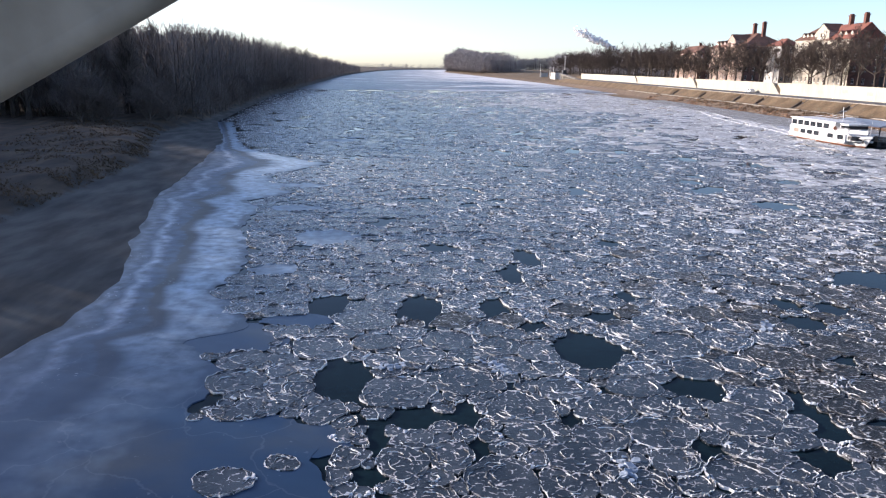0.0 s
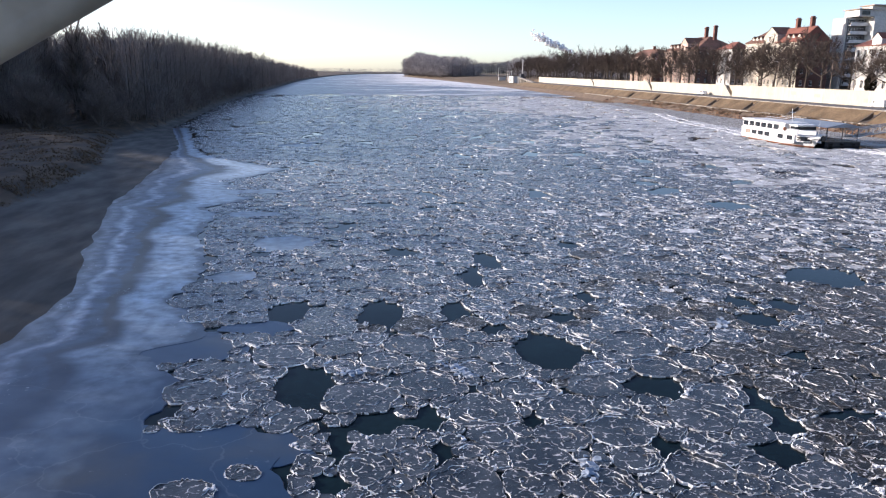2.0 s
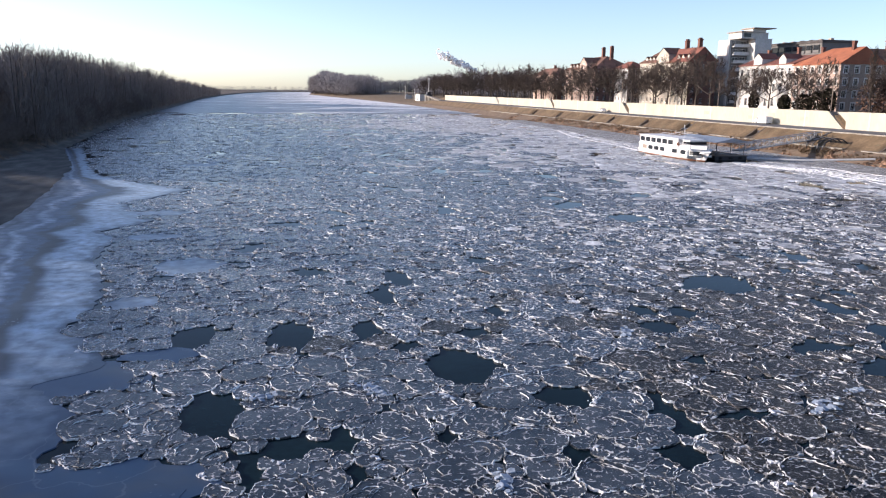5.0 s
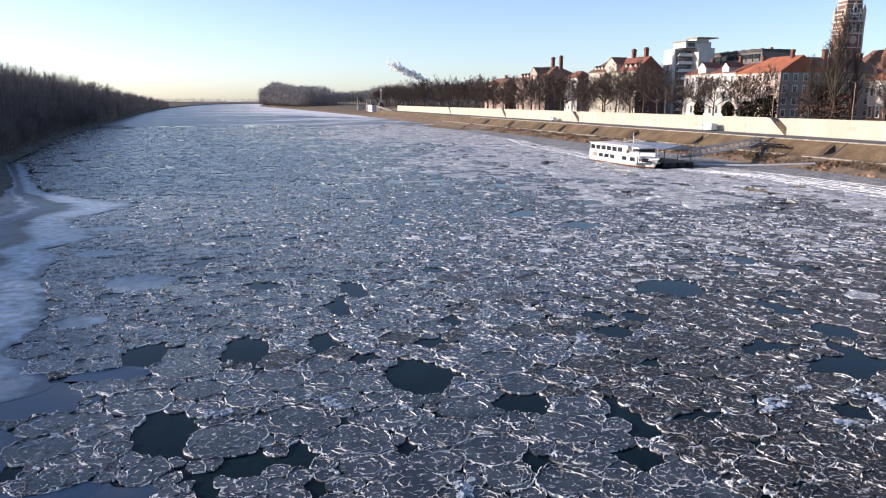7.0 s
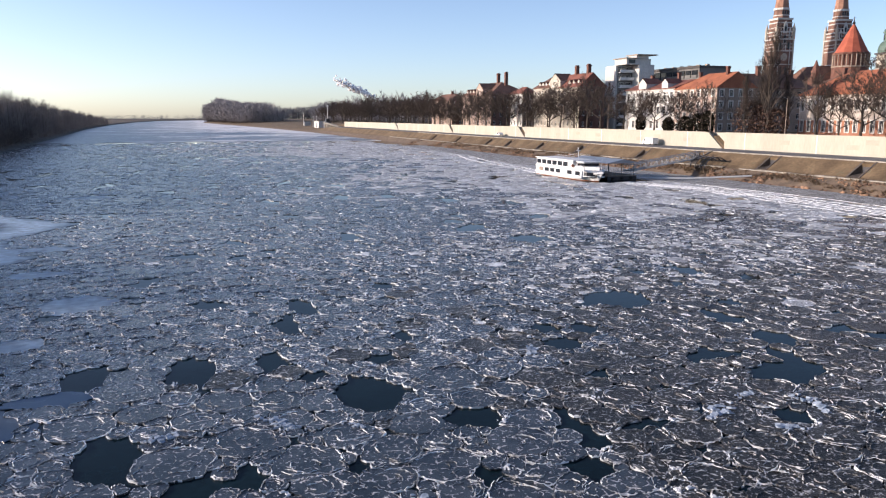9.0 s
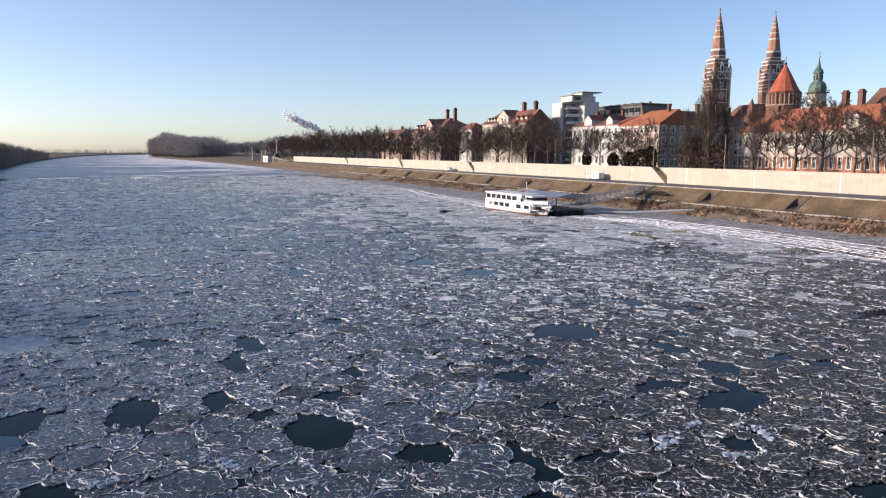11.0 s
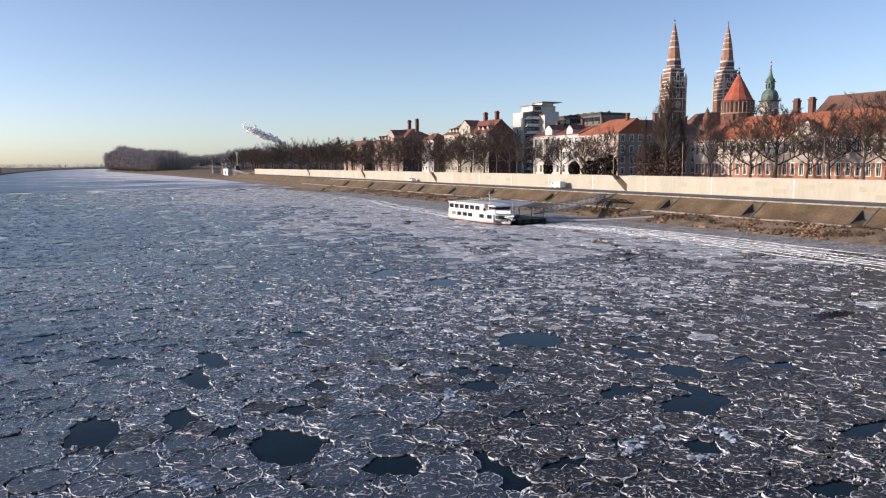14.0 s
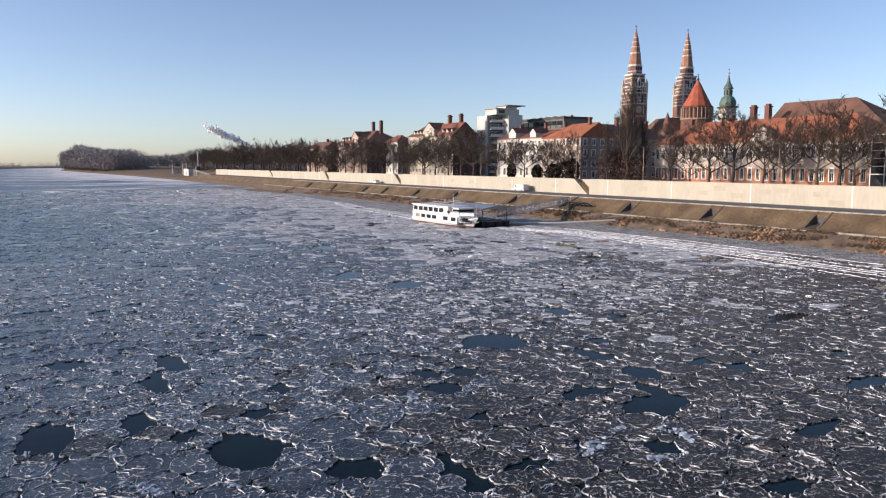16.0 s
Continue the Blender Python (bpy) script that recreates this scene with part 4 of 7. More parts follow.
ice_ridge(((84, 127), (88.5, 111.8), (89.7, 97.6), (88.9, 84), (88.2, 72.5), (86.9, 61), (86.6, 46)), 0.32, 21)
ice_ridge(((85.5, 126), (91, 111.8), (92.7, 97.6), (92.0, 84), (91.0, 72.5), (90, 61), (89.6, 46)), 0.28, 22)
ice_ridge(((94.7, 119.7), (97.6, 92.2), (96.5, 69.5), (96.4, 50)), 0.3, 23)
ice_ridge(((83.5, 128), (87, 112), (87.6, 98), (86.6, 84), (85.6, 72.5), (84.4, 61), (83.6, 46)), 0.24, 26)
ice_ridge(((86.2, 124), (90, 110), (91.2, 97), (90.4, 84), (89.6, 72.5), (88.5, 61), (88, 46)), 0.2, 28)
ice_ridge(((88, 124), (93.6, 110), (94.9, 97), (94.2, 84), (93.4, 72.5), (92.6, 61), (92.2, 46)), 0.22, 29)
ice_ridge(((79.4, 158.8), (81.7, 175.9), (82.1, 191.8), (84.9, 215.8), (91.7, 243.7)), 0.5, 24)
ice_ridge(((82, 158), (84.5, 176), (86, 200), (93, 236)), 0.35, 25)

ice_ridge(((-72, 640), (-30, 600), (20, 570), (70, 520), (104, 470)), 1.6, 27)


CLUMPS = ((22.1, 25.4, 0.9), (26.9, 24.8, 0.9), (23.8, 23.1, 0.6), (24.8, 26.8, 0.5), (6.9, 21.9, 0.8), (3.6, 30.6, 0.9), (-1.2, 30.8, 0.7), (18.3, 36.3, 0.8), (6.6, 29.4, 0.5))


def snow_clump(x, y, r, seed):
    """A heap of bluish snow plates pushed up between floes."""
    rng = random.Random(seed)
    heap = thing("snow_clump", (x, y, 0.03), "heap of bluish white slush plates among floes", "ice", "snow heaps on the river ice")
    for k in range(24):
        along = rng.gauss(0, 0.6)
        u, v = x + (along * math.cos(seed) + rng.gauss(0, 0.2)) * r, y + (along * math.sin(seed) + rng.gauss(0, 0.2)) * r
        s, z = r * rng.uniform(0.08, 0.24), rng.uniform(0.04, 0.1)
        a, tx, ty = rng.uniform(0, 6.3), rng.uniform(-0.35, 0.35), rng.uniform(-0.35, 0.35)
        ps = []
        for q in range(7):
            p, w = s * rng.uniform(0.5, 1.3) * math.cos(a + q * 0.9), s * rng.uniform(0.5, 1.3) * math.sin(a + q * 0.9)
            ps.append((u + p, v + w, z + p * tx + w * ty))
        g = Geo()
        g.add([(p, q, w - 0.1) for p, q, w in ps] + ps, [(q, (q + 1) % 7, 7 + (q + 1) % 7, 7 + q) for q in range(7)] + [tuple(range(7, 14))])
        part("snow_plate", g, M_SLUSH, heap)


for k, (x, y, r) in enumerate(CLUMPS):
    snow_clump(x, y, r, 500 + k)
# ---- the quay: road, kerbs, flood wall with stairs, niches in the slope ----
road = Geo().box(117.2, 0, 5.0, 128.96, WALL_END, 5.13)
solid("road", road, M_ASPHALT, "grey asphalt quay road under the flood wall", "road", "structure")
kerb = thing("kerb", (117, 200, 5.1), "pale concrete kerb along the quay road", "kerb", "", "structure")
for k in range(40):
    part("kerb_stone", Geo().box(116.85, 8 + k * 9.0, 4.9, 117.2, 16.97 + k * 9.0, 5.22), M_KERB, kerb)
strip = thing("bank_strip", (112.3, 200, 2.1), "pale concrete strip edging the turfed slope", "edging", "", "structure")
for k in range(80):
    if (k * 7) % 11 != 3:
        part("strip_slab", Geo().box(111.9, 8 + k * 5.0, 1.9, 112.8, 12.9 + k * 5.0, 2.24 + 0.05 * math.sin(k * 2.1)), M_KERB, strip)

STAIRS = (156.5, 270.5, 352.0, 449.0)


def flood_wall():
    wall = thing("wall_flood", (WALL_X, 200, WALL_FOOT), "cream concrete flood wall with dark stair recesses", "wall", "", "structure")
    cuts = sorted([8.0 + 0 * k for k in range(1)] + [102.8 + 21.6 * k for k in range(-4, 22)] + [WALL_END])
    for y0, y1 in zip(cuts, cuts[1:]):
        g = Geo()
        pieces, at = [], y0
        for s in STAIRS:
            if y0 < s + 8 and y1 > s - 10:
                pieces.append(s)
        spans, start = [], y0
        for s in pieces:
            a, b = max(y0, s - 3.6), min(y1, s + 3.6)
            if a > start:
                spans.append((start, a))
            start = max(start, b)
        if start < y1:
            spans.append((start, y1))
        for a, b in spans:
            g.box(WALL_X, a + 0.01, 4.6, WALL_X + 0.45, b - 0.01, WALL_TOP)
            g.box(WALL_X - 0.06, a + 0.01, WALL_TOP, WALL_X + 0.51, b - 0.01, WALL_TOP + 0.12)
        if g.v:
            part("wall_panel", g, M_CONCRETE, wall)
        if y0 > 20:
            part("joint_strip", Geo().box(WALL_X - 0.03, y0 - 0.13, 4.7, WALL_X, y0 + 0.13, WALL_TOP), M_JOINT, wall, "white joint strip")
    for s in STAIRS:
        # a slanting flight sunk into the wall: the face is cut away along the steps
        h = WALL_TOP - WALL_FOOT
        face = Geo()
        def front(poly):
            n = len(poly)
            vs = [(WALL_X, y, z) for y, z in poly] + [(WALL_X + 0.45, y, z) for y, z in poly]
            face.add(vs, [tuple(range(n))[::-1], tuple(range(n, 2 * n))] + [(i, (i + 1) % n, n + (i + 1) % n, n + i) for i in range(n)])
        front([(s + 3.6, 4.6), (s + 3.6, WALL_TOP), (s + 2.9, WALL_TOP), (s - 2.6, 5.15), (s - 2.6, 4.6)])
        front([(s - 3.3, 4.6), (s - 3.6, 4.6), (s - 3.6, WALL_TOP), (s - 0.2, WALL_TOP), (s - 3.3, 6.9)])
        part("stair_cheek", face, M_CONCRETE, wall)
        back = Geo().box(WALL_X + 2.1, s - 3.6, 4.6, WALL_X + 2.4, s + 3.6, WALL_TOP)
        back.box(WALL_X + 0.45, s - 3.6, 4.6, WALL_X + 2.1, s - 3.3, WALL_TOP).box(WALL_X + 0.45, s + 3.3, 4.6, WALL_X + 2.1, s + 3.6, WALL_TOP)
        # dark concrete here paints the shade inside the stair recess
        part("stair_back_wall", back, M_SLABWALL, wall)
        n = 22
        for k in range(n):
            y = s - 2.6 + 5.5 * k / n
            part("step", Geo().box(WALL_X + 0.46, y, 4.7, WALL_X + 2.08, y + 5.5 / n, WALL_FOOT + h * (k + 1) / n - 0.1), M_KERB, wall)
        rail = Geo().tube([(WALL_X + 0.1, s - 3.0, 6.0), (WALL_X + 0.1, s + 2.7, WALL_TOP + 0.9)], [0.04, 0.04], 6)
        for k in range(5):
            y, z = s - 2.4 + k * 1.2, 5.4 + k * 0.82
            rail.tube([(WALL_X + 0.1, y, z), (WALL_X + 0.1, y, z + 1.0)], [0.03, 0.03], 5)
        part("handrail", rail, M_DARKMETAL, wall, "dark steel handrail")


flood_wall()
patches = thing("wall_patches", (WALL_X, 110, 7), "greyer repair patches on the cream flood wall", "wall patch", "", "structure")
for y, z in ((115.2, 6.8), (110.8, 7.9), (106.2, 6.5), (99.6, 7.5), (95.6, 7.9), (133.5, 7.2), (87.4, 7.4), (84.2, 5.9), (168, 7.0), (181, 7.6), (190, 6.6), (213, 7.2), (226, 7.5), (240, 6.8)):
    part("patch", Geo().box(WALL_X - 0.012, y - 1.5, z - 0.5, WALL_X, y + 1.5, z + 0.5), M_PATCH, patches)


def niche(y):
    """A culvert mouth sunk into the slope: side walls, a headwall with a dark mouth, a paved chute between raised kerbs."""
    ob = thing("drain_chute", (114.5, y, 2.9), "concrete drain chute sunk into the turfed slope", "drain", "chutes in the slope")
    slope = lambda x: 2.1 + (x - 112.7) * 0.693
    floor = lambda x: 2.34 + (x - 112.7) * 0.2
    for side in (-1, 1):
        g = Geo()
        pts = [(112.5, slope(112.5) - 0.2), (112.8, floor(112.8) - 0.3), (116.7, floor(116.7) - 0.3), (116.9, slope(116.9) + 0.08), (112.5, slope(112.5) + 0.1)]
        a, b = (y + side * 1.12, y + side * 1.45) if side > 0 else (y + side * 1.45, y + side * 1.12)
        g.add([(x, a, z) for x, z in pts] + [(x, b, z) for x, z in pts], [(0, 1, 2, 3, 4), (9, 8, 7, 6, 5)] + [(i, 5 + i, 5 + (i + 1) % 5, (i + 1) % 5) for i in range(5)])
        part("side_wall", g, M_RUBBLE, ob, "weathered brown side wall")
        part("kerb", Geo().loft([[(x, y + side * 1.36 + e, slope(x) + 0.1 + f) for e, f in ((-0.13, -0.3), (0.13, -0.3), (0.13, 0.0), (-0.13, 0.0))] for x in (111.7, 117.0)]), M_SLATE, ob, "dark raised kerb down the slope")
    part("headwall", Geo().box(116.2, y - 1.12, 2.6, 116.6, y + 1.12, slope(116.4) + 0.05), M_GRASS_SLOPE, ob, "weathered headwall")
    # a flat black panel paints the darkness inside the opening
    part("drain_mouth", Geo().box(116.1, y - 0.8, floor(116.1) - 0.05, 116.22, y + 0.8, slope(116.1) - 0.35), M_HULL_DARK, ob, "dark drain mouth")
    for k in range(6):
        x = 112.75 + k * 0.58
        part("paving_slab", Geo().loft([[(p, q, floor(p) - d) for p, q in ((x, y - 1.1), (x + 0.55, y - 1.1), (x + 0.55, y + 1.1), (x, y + 1.1))] for d in (0.12, -0.03)]), M_BARK, ob, "dark paving slab")


for y in NICHES:
    niche(y)


def riprap():
    """Tumbled quarry stones along the water's edge."""
    rng = random.Random(31)
    bank = thing("riprap", (109.5, 120, 0.6), "tumbled brown quarry stones along the quay shore", "stones", "", "structure")
    shapes = []
    for k in range(8):
        bm = bmesh.new()
        bmesh.ops.create_icosphere(bm, subdivisions=1, radius=1.0)
        for v in bm.verts:
            v.co = Vector((v.co.x * 1.0, v.co.y * 1.2, v.co.z * 0.65)) * (0.75 + 0.5 * rng.random())
        me = bpy.data.meshes.new("stone")
        bm.to_mesh(me)
        bm.free()
        me.materials.append(M_STONE)
        shapes.append(me)
    rest = Geo()
    for k in range(3000):
        y = 62 + 300 * rng.random() ** 1.6
        d = rng.random() ** 1.2 * 4.4
        if noise.noise((d * 0.35, y * 0.09, 17.0)) + 0.3 * noise.noise((d * 1.2, y * 0.5, 3.0)) < -0.05:
            continue
        r = rng.uniform(0.12, 0.42) * (1.1 if d < 2.5 else 0.75)
        x, z = 107.3 + d, right_height(d, y) + r * 0.2
        me = rng.choice(shapes)
        m = pose(x, y, z, rng.uniform(-30, 30), rng.uniform(-30, 30), rng.uniform(0, 360)) @ Matrix.Diagonal((r, r, r, 1))
        if y < 82 + 12 * rng.random() and k < 1500 and len(bank.children) < 300:
            ob = new("stone", me)
            ob.parent, ob.matrix_parent_inverse, ob.matrix_basis = bank, bank.matrix_basis.inverted(), m
        else:
            rest.add([m @ v.co for v in me.vertices], [tuple(p.vertices) for p in me.polygons])
    tagged(part("stones", rest, M_STONE, bank), kind="stuff")


riprap()


# ---- houses ----
@functools.lru_cache(None)
def window_meshes(w, h, style):
    """Frame with its bars, pane, sill and surround, about the middle of the opening's foot; x along the wall, y into it."""
    t = 0.09
    xs = (-w / 2, -w / 2 + t, -0.04, 0.04, w / 2 - t, w / 2)
    zs = (0, t, h * 0.66, h * 0.66 + 0.07, h - t, h)
    fr, k = Geo(), len(xs)
    vs = [(x, y, z) for y in (0.0, 0.07) for z in zs for x in xs]
    v = lambda i, j, b: b * k * k + j * k + i
    fs = []
    for j in range(5):
        for i in range(5):
            if i % 2 and j % 2:
                fs += [(v(i, j, 0), v(i, j, 1), v(i + 1, j, 1), v(i + 1, j, 0)), (v(i, j + 1, 0), v(i + 1, j + 1, 0), v(i + 1, j + 1, 1), v(i, j + 1, 1)),
                       (v(i, j, 0), v(i, j + 1, 0), v(i, j + 1, 1), v(i, j, 1)), (v(i + 1, j, 0), v(i + 1, j, 1), v(i + 1, j + 1, 1), v(i + 1, j + 1, 0))]
            else:
                fs.append((v(i, j, 0), v(i + 1, j, 0), v(i + 1, j + 1, 0), v(i, j + 1, 0)))
    fr.add(vs, fs)
    pane = Geo().box(-w / 2 + t, 0.03, t, w / 2 - t, 0.05, h - t)
    sill = Geo().box(-w / 2 - 0.1, -0.24, -0.12, w / 2 + 0.1, 0.0, 0.0)
    out = [fr.mesh("window", M_FRAME), pane.mesh("pane", M_GLASS), sill.mesh("sill", M_FRAME)]
    if style == "trim":
        u, q = w / 2 + 0.2, h + 0.24
        ring = [(-u, 0), (-w / 2, 0), (-w / 2, h), (w / 2, h), (w / 2, 0), (u, 0), (u, q), (-u, q)]
        g = Geo().add([(x, -0.22, z) for x, z in ring] + [(x, -0.12, z) for x, z in ring],
                      [(0, 1, 2, 7), (2, 3, 6, 7), (3, 4, 5, 6)] + [(n, 8 + n, 8 + (n + 1) % 8, (n + 1) % 8) for n in range(8)])
        out.append(g.mesh("surround", M_FRAME))
    return out


def facade(owner, x0, y0, ux, uy, length, z0, z1, floors, cols, win, wallmat, base=None, style="plain"):
    """A wall from (x0, y0) along (ux, uy), seen with its outside on the right hand of that way, with real openings."""
    nx, ny = uy, -ux
    ww, wh = win
    cw, fh = length / cols, (z1 - z0) / floors
    us, zs = [0.0], [z0]
    for c in range(cols):
        us += [c * cw + (cw - ww) / 2, c * cw + (cw + ww) / 2]
    us.append(length)
    for f in range(floors):
        zs += [z0 + f * fh + (fh - wh) * 0.45, z0 + f * fh + (fh - wh) * 0.45 + wh]
    zs.append(z1)
    g, depth = Geo(), 0.22
    at = lambda u, z, d=0.0: (x0 + ux * u - nx * d, y0 + uy * u - ny * d, z)
    for i in range(len(us) - 1):
        for j in range(len(zs) - 1):
            a, b, c, d = us[i], us[i + 1], zs[j], zs[j + 1]
            slot = 1 if base and d <= z0 + base * fh + 0.01 else 0
            if i % 2 and j % 2:
                g.add([at(a, c), at(b, c), at(b, d), at(a, d), at(a, c, depth), at(b, c, depth), at(b, d, depth), at(a, d, depth)],
                      [(0, 1, 5, 4), (1, 2, 6, 5), (2, 3, 7, 6), (3, 0, 4, 7)], slot)
            else:
                g.add([at(a, c), at(b, c), at(b, d), at(a, d)], [(0, 1, 2, 3)], slot)
    # cornice and string course
    co = 0.28
    g.add([at(-0.1, z1 - 0.35), at(length + 0.1, z1 - 0.35), at(length + 0.1, z1 - 0.35, -co), at(-0.1, z1 - 0.35, -co),
           at(-0.1, z1), at(length + 0.1, z1), at(length + 0.1, z1, -co), at(-0.1, z1, -co)], [(0, 3, 2, 1), (3, 7, 6, 2), (4, 5, 6, 7), (0, 4, 7, 3), (1, 2, 6, 5)], 2)
    part("wall", g, [wallmat, base and M_ORANGE or wallmat, M_CREAM if wallmat != M_WHITE else M_WHITE], owner)
    fr, *rest = window_meshes(round(ww, 2), round(wh, 2), style)
    turn = math.degrees(math.atan2(uy, ux))
    for c in range(cols):
        for f in range(floors):
            m = pose(*at((c + 0.5) * cw, zs[1 + 2 * f], 0.12), 0, 0, turn)
            ob = part("window", fr, None, owner, at=m)
            for me in rest:
                part(me.name.split(".")[0], me, None, ob, keep=True)


def hip_roof(x0, x1, y0, y1, ze, zr, hips=(True, True), ridge="y", over=0.45, thick=0.25, runs=None):
    """A closed roof body; hips says whether the low and the high end slope."""
    x0, x1, y0, y1 = x0 - over, x1 + over, y0 - over, y1 + over
    g = Geo()
    if ridge == "y":
        run = min((x1 - x0) / 2, (y1 - y0) / 2.2)
        mid = (x0 + x1) / 2
        lo, hi = runs or (run, run)
        a, b = (mid, y0 + (lo if hips[0] else 0), zr), (mid, y1 - (hi if hips[1] else 0), zr)
    else:
        run = min((y1 - y0) / 2, (x1 - x0) / 2.2)
        mid = (y0 + y1) / 2
        a, b = (x0 + (run if hips[0] else 0), mid, zr), (x1 - (run if hips[1] else 0), mid, zr)
    low = [(x0, y0, ze - thick), (x1, y0, ze - thick), (x1, y1, ze - thick), (x0, y1, ze - thick)]
    top = [(x, y, ze) for x, y, _ in low]
    vs = low + top + [a, b]
    fs = [(3, 2, 1, 0)] + [(i, (i + 1) % 4, 4 + (i + 1) % 4, 4 + i) for i in range(4)]
    if ridge == "y":
        fs += [(4, 5, 8), (5, 6, 9, 8), (6, 7, 9), (7, 4, 8, 9)]
    else:
        fs += [(4, 5, 9, 8), (5, 6, 9), (6, 7, 8, 9), (7, 4, 8)]
    return g.add(vs, fs)


def chimney(owner, x, y, z0, z1, w=1.0, round_top=False, mat=None):
    g = Geo().box(x - w / 2, y - w / 2, z0, x + w / 2, y + w / 2, z1 - 0.35)
    g.box(x - w * 0.62, y - w * 0.62, z1 - 0.35, x + w * 0.62, y + w * 0.62, z1)
    if round_top:
        g.box(x - w * 0.4, y - w * 0.4, z1, x + w * 0.4, y + w * 0.4, z1 + 0.5)
    part("chimney", g, M_BRICK if w < 1.8 else M_DARKBRICK, owner, "brick chimney")


def dormer(owner, x, y, z, w, h, back, roofmat, wallmat=None):
    """A gabled dormer that looks out towards the river."""
    g = Geo()
    pts = [(y - w / 2, z), (y + w / 2, z), (y + w / 2, z + h * 0.55), (y, z + h), (y - w / 2, z + h * 0.55)]
    g.add([(x, a, b) for a, b in pts] + [(x + back, a, b) for a, b in pts], [(0, 4, 3, 2, 1), (0, 1, 6, 5), (1, 2, 7, 6), (4, 0, 5, 9)], 0)
    g.add([(x - 0.2, y, z + h + 0.12), (x - 0.2, y + w / 2 + 0.25, z + h * 0.5), (x + back, y + w / 2 + 0.25, z + h * 0.5), (x + back, y, z + h + 0.12),
           (x - 0.2, y - w / 2 - 0.25, z + h * 0.5), (x + back, y - w / 2 - 0.25, z + h * 0.5)], [(0, 1, 2, 3), (0, 3, 5, 4)], 1)
    ob = part("dormer", g, [wallmat or M_CREAM, roofmat], owner)
    ww, wh = round(max(0.6, w * 0.4), 1), round(max(0.7, h * 0.4), 1)
    fr, pane, sill = window_meshes(ww, wh, "plain")
    win = part("dormer_window", fr, None, ob, at=pose(x - 0.03, y, z + h * 0.12, 0, 0, -90))


def house(label, x0, x1, y0, y1, ze, zr, floors, cols, wallmat, roofmat, ends=None, hips=(True, True), ridge="y", win=(1.1, 1.8), base=None,
          style="plain", side_mat=None, chimneys=(), dormers=(), name="apartment_house", z0=STREET, win_end=None, runs=None):
    ob = thing(name, ((x0 + x1) / 2, (y0 + y1) / 2, z0), label, "building", "houses along the quay")
    facade(ob, x0, y1, 0, -1, y1 - y0, z0, ze, floors, cols, win, wallmat, base, style)
    # a darker side_mat puts the end wall's shade into its colour
    facade(ob, x0, y0, 1, 0, x1 - x0, z0, ze, floors, ends or max(2, int((x1 - x0) / 3.4)), win_end or win, side_mat or wallmat, base, style)
    rear = Geo().add([(x1, y0, z0), (x1, y1, z0), (x1, y1, ze), (x1, y0, ze), (x0, y1, z0), (x0, y1, ze)], [(0, 1, 2, 3), (1, 4, 5, 2)])
    rear.add([(x0, y0, ze - 0.3), (x1, y0, ze - 0.3), (x1, y1, ze - 0.3), (x0, y1, ze - 0.3)], [(0, 1, 2, 3)])
    part("rear_wall", rear, side_mat or wallmat, ob)
    if zr > ze + 0.5:
        part("roof", hip_roof(x0, x1, y0, y1, ze, zr, hips, ridge, runs=runs), roofmat, ob, "tiled roof")
    for c in chimneys:
        chimney(ob, *c)
    for d in dormers:
        dormer(ob, *d, roofmat, wallmat)
    return ob


house("pink plastered apartment house under an orange tiled roof", 152, 166, 185.0, 204.8, 21.7, 26.3, 4, 6, M_PINK, M_TILE, ends=4, side_mat=M_GREYWALL,
      style="trim", win=(1.35, 1.95), hips=(False, True), chimneys=((158, 188, 25, 28.0, 0.9), (160, 203, 24, 27, 0.9)))
house("grey plastered corner wing with a dark tiled roof", 166, 190, 185.6, 198, 21.6, 26.2, 4, 3, M_GREYWALL, M_TILE_BROWN, ends=6, ridge="x", win=(1.6, 1.7),
      hips=(False, True), chimneys=((172, 191, 25.5, 28.5, 1.2), (178, 192, 25.5, 28.2, 1.6), (186, 192, 25.0, 27.6, 1.0)))
house("white ornate town house with red mansard roof", 152, 167, 205.0, 233, 22.2, 25.0, 3, 8, M_WHITE, M_TILE_RED, style="trim", win=(1.5, 2.5),
      hips=(False, False), dormers=((151.6, 222.5, 22.2, 4.4, 3.6, 6), (151.6, 210, 22.2, 3.4, 3.0, 6)), chimneys=((160, 214, 24, 27.5, 0.9), (160, 229, 24, 27.3, 0.9)))
house("cream tenement with a dark shaded gable end and a red tiled roof", 152, 163.6, 266, 284, 25.0, 30.4, 4, 5, M_CREAM, M_TILE_RED, side_mat=M_DARKBRICK, hips=(False, False),
      chimneys=((158, 269.5, 28, 33.4, 1.4, True), (158, 279, 28, 33.4, 1.4, True)), dormers=((153.0, 268.5, 25.6, 2.0, 2.2, 4), (153.0, 272.5, 25.6, 2.0, 2.2, 4), (153.0, 276, 25.6, 2.0, 2.2, 4)))
house("cream gabled tenement with red tiled roof", 152.2, 164, 284.2, 307, 25.4, 30.2, 4, 7, M_CREAM, M_TILE_BROWN, side_mat=M_GREYWALL, hips=(False, True),
      dormers=((151.6, 286, 24.6, 9.5, 6.2, 7), (153.0, 293.5, 26, 1.7, 1.9, 4), (153.0, 296.5, 26, 1.7, 1.9, 4), (153.0, 299.5, 26, 1.7, 1.9, 4), (153.0, 302.5, 26, 1.7, 1.9, 4)))
house("narrow white town house with a red hipped roof", 152, 160.5, 318, 331.5, 23.8, 26.8, 4, 4, M_WHITE, M_TILE_RED, ends=3, side_mat=M_GREYWALL, hips=(True, True))
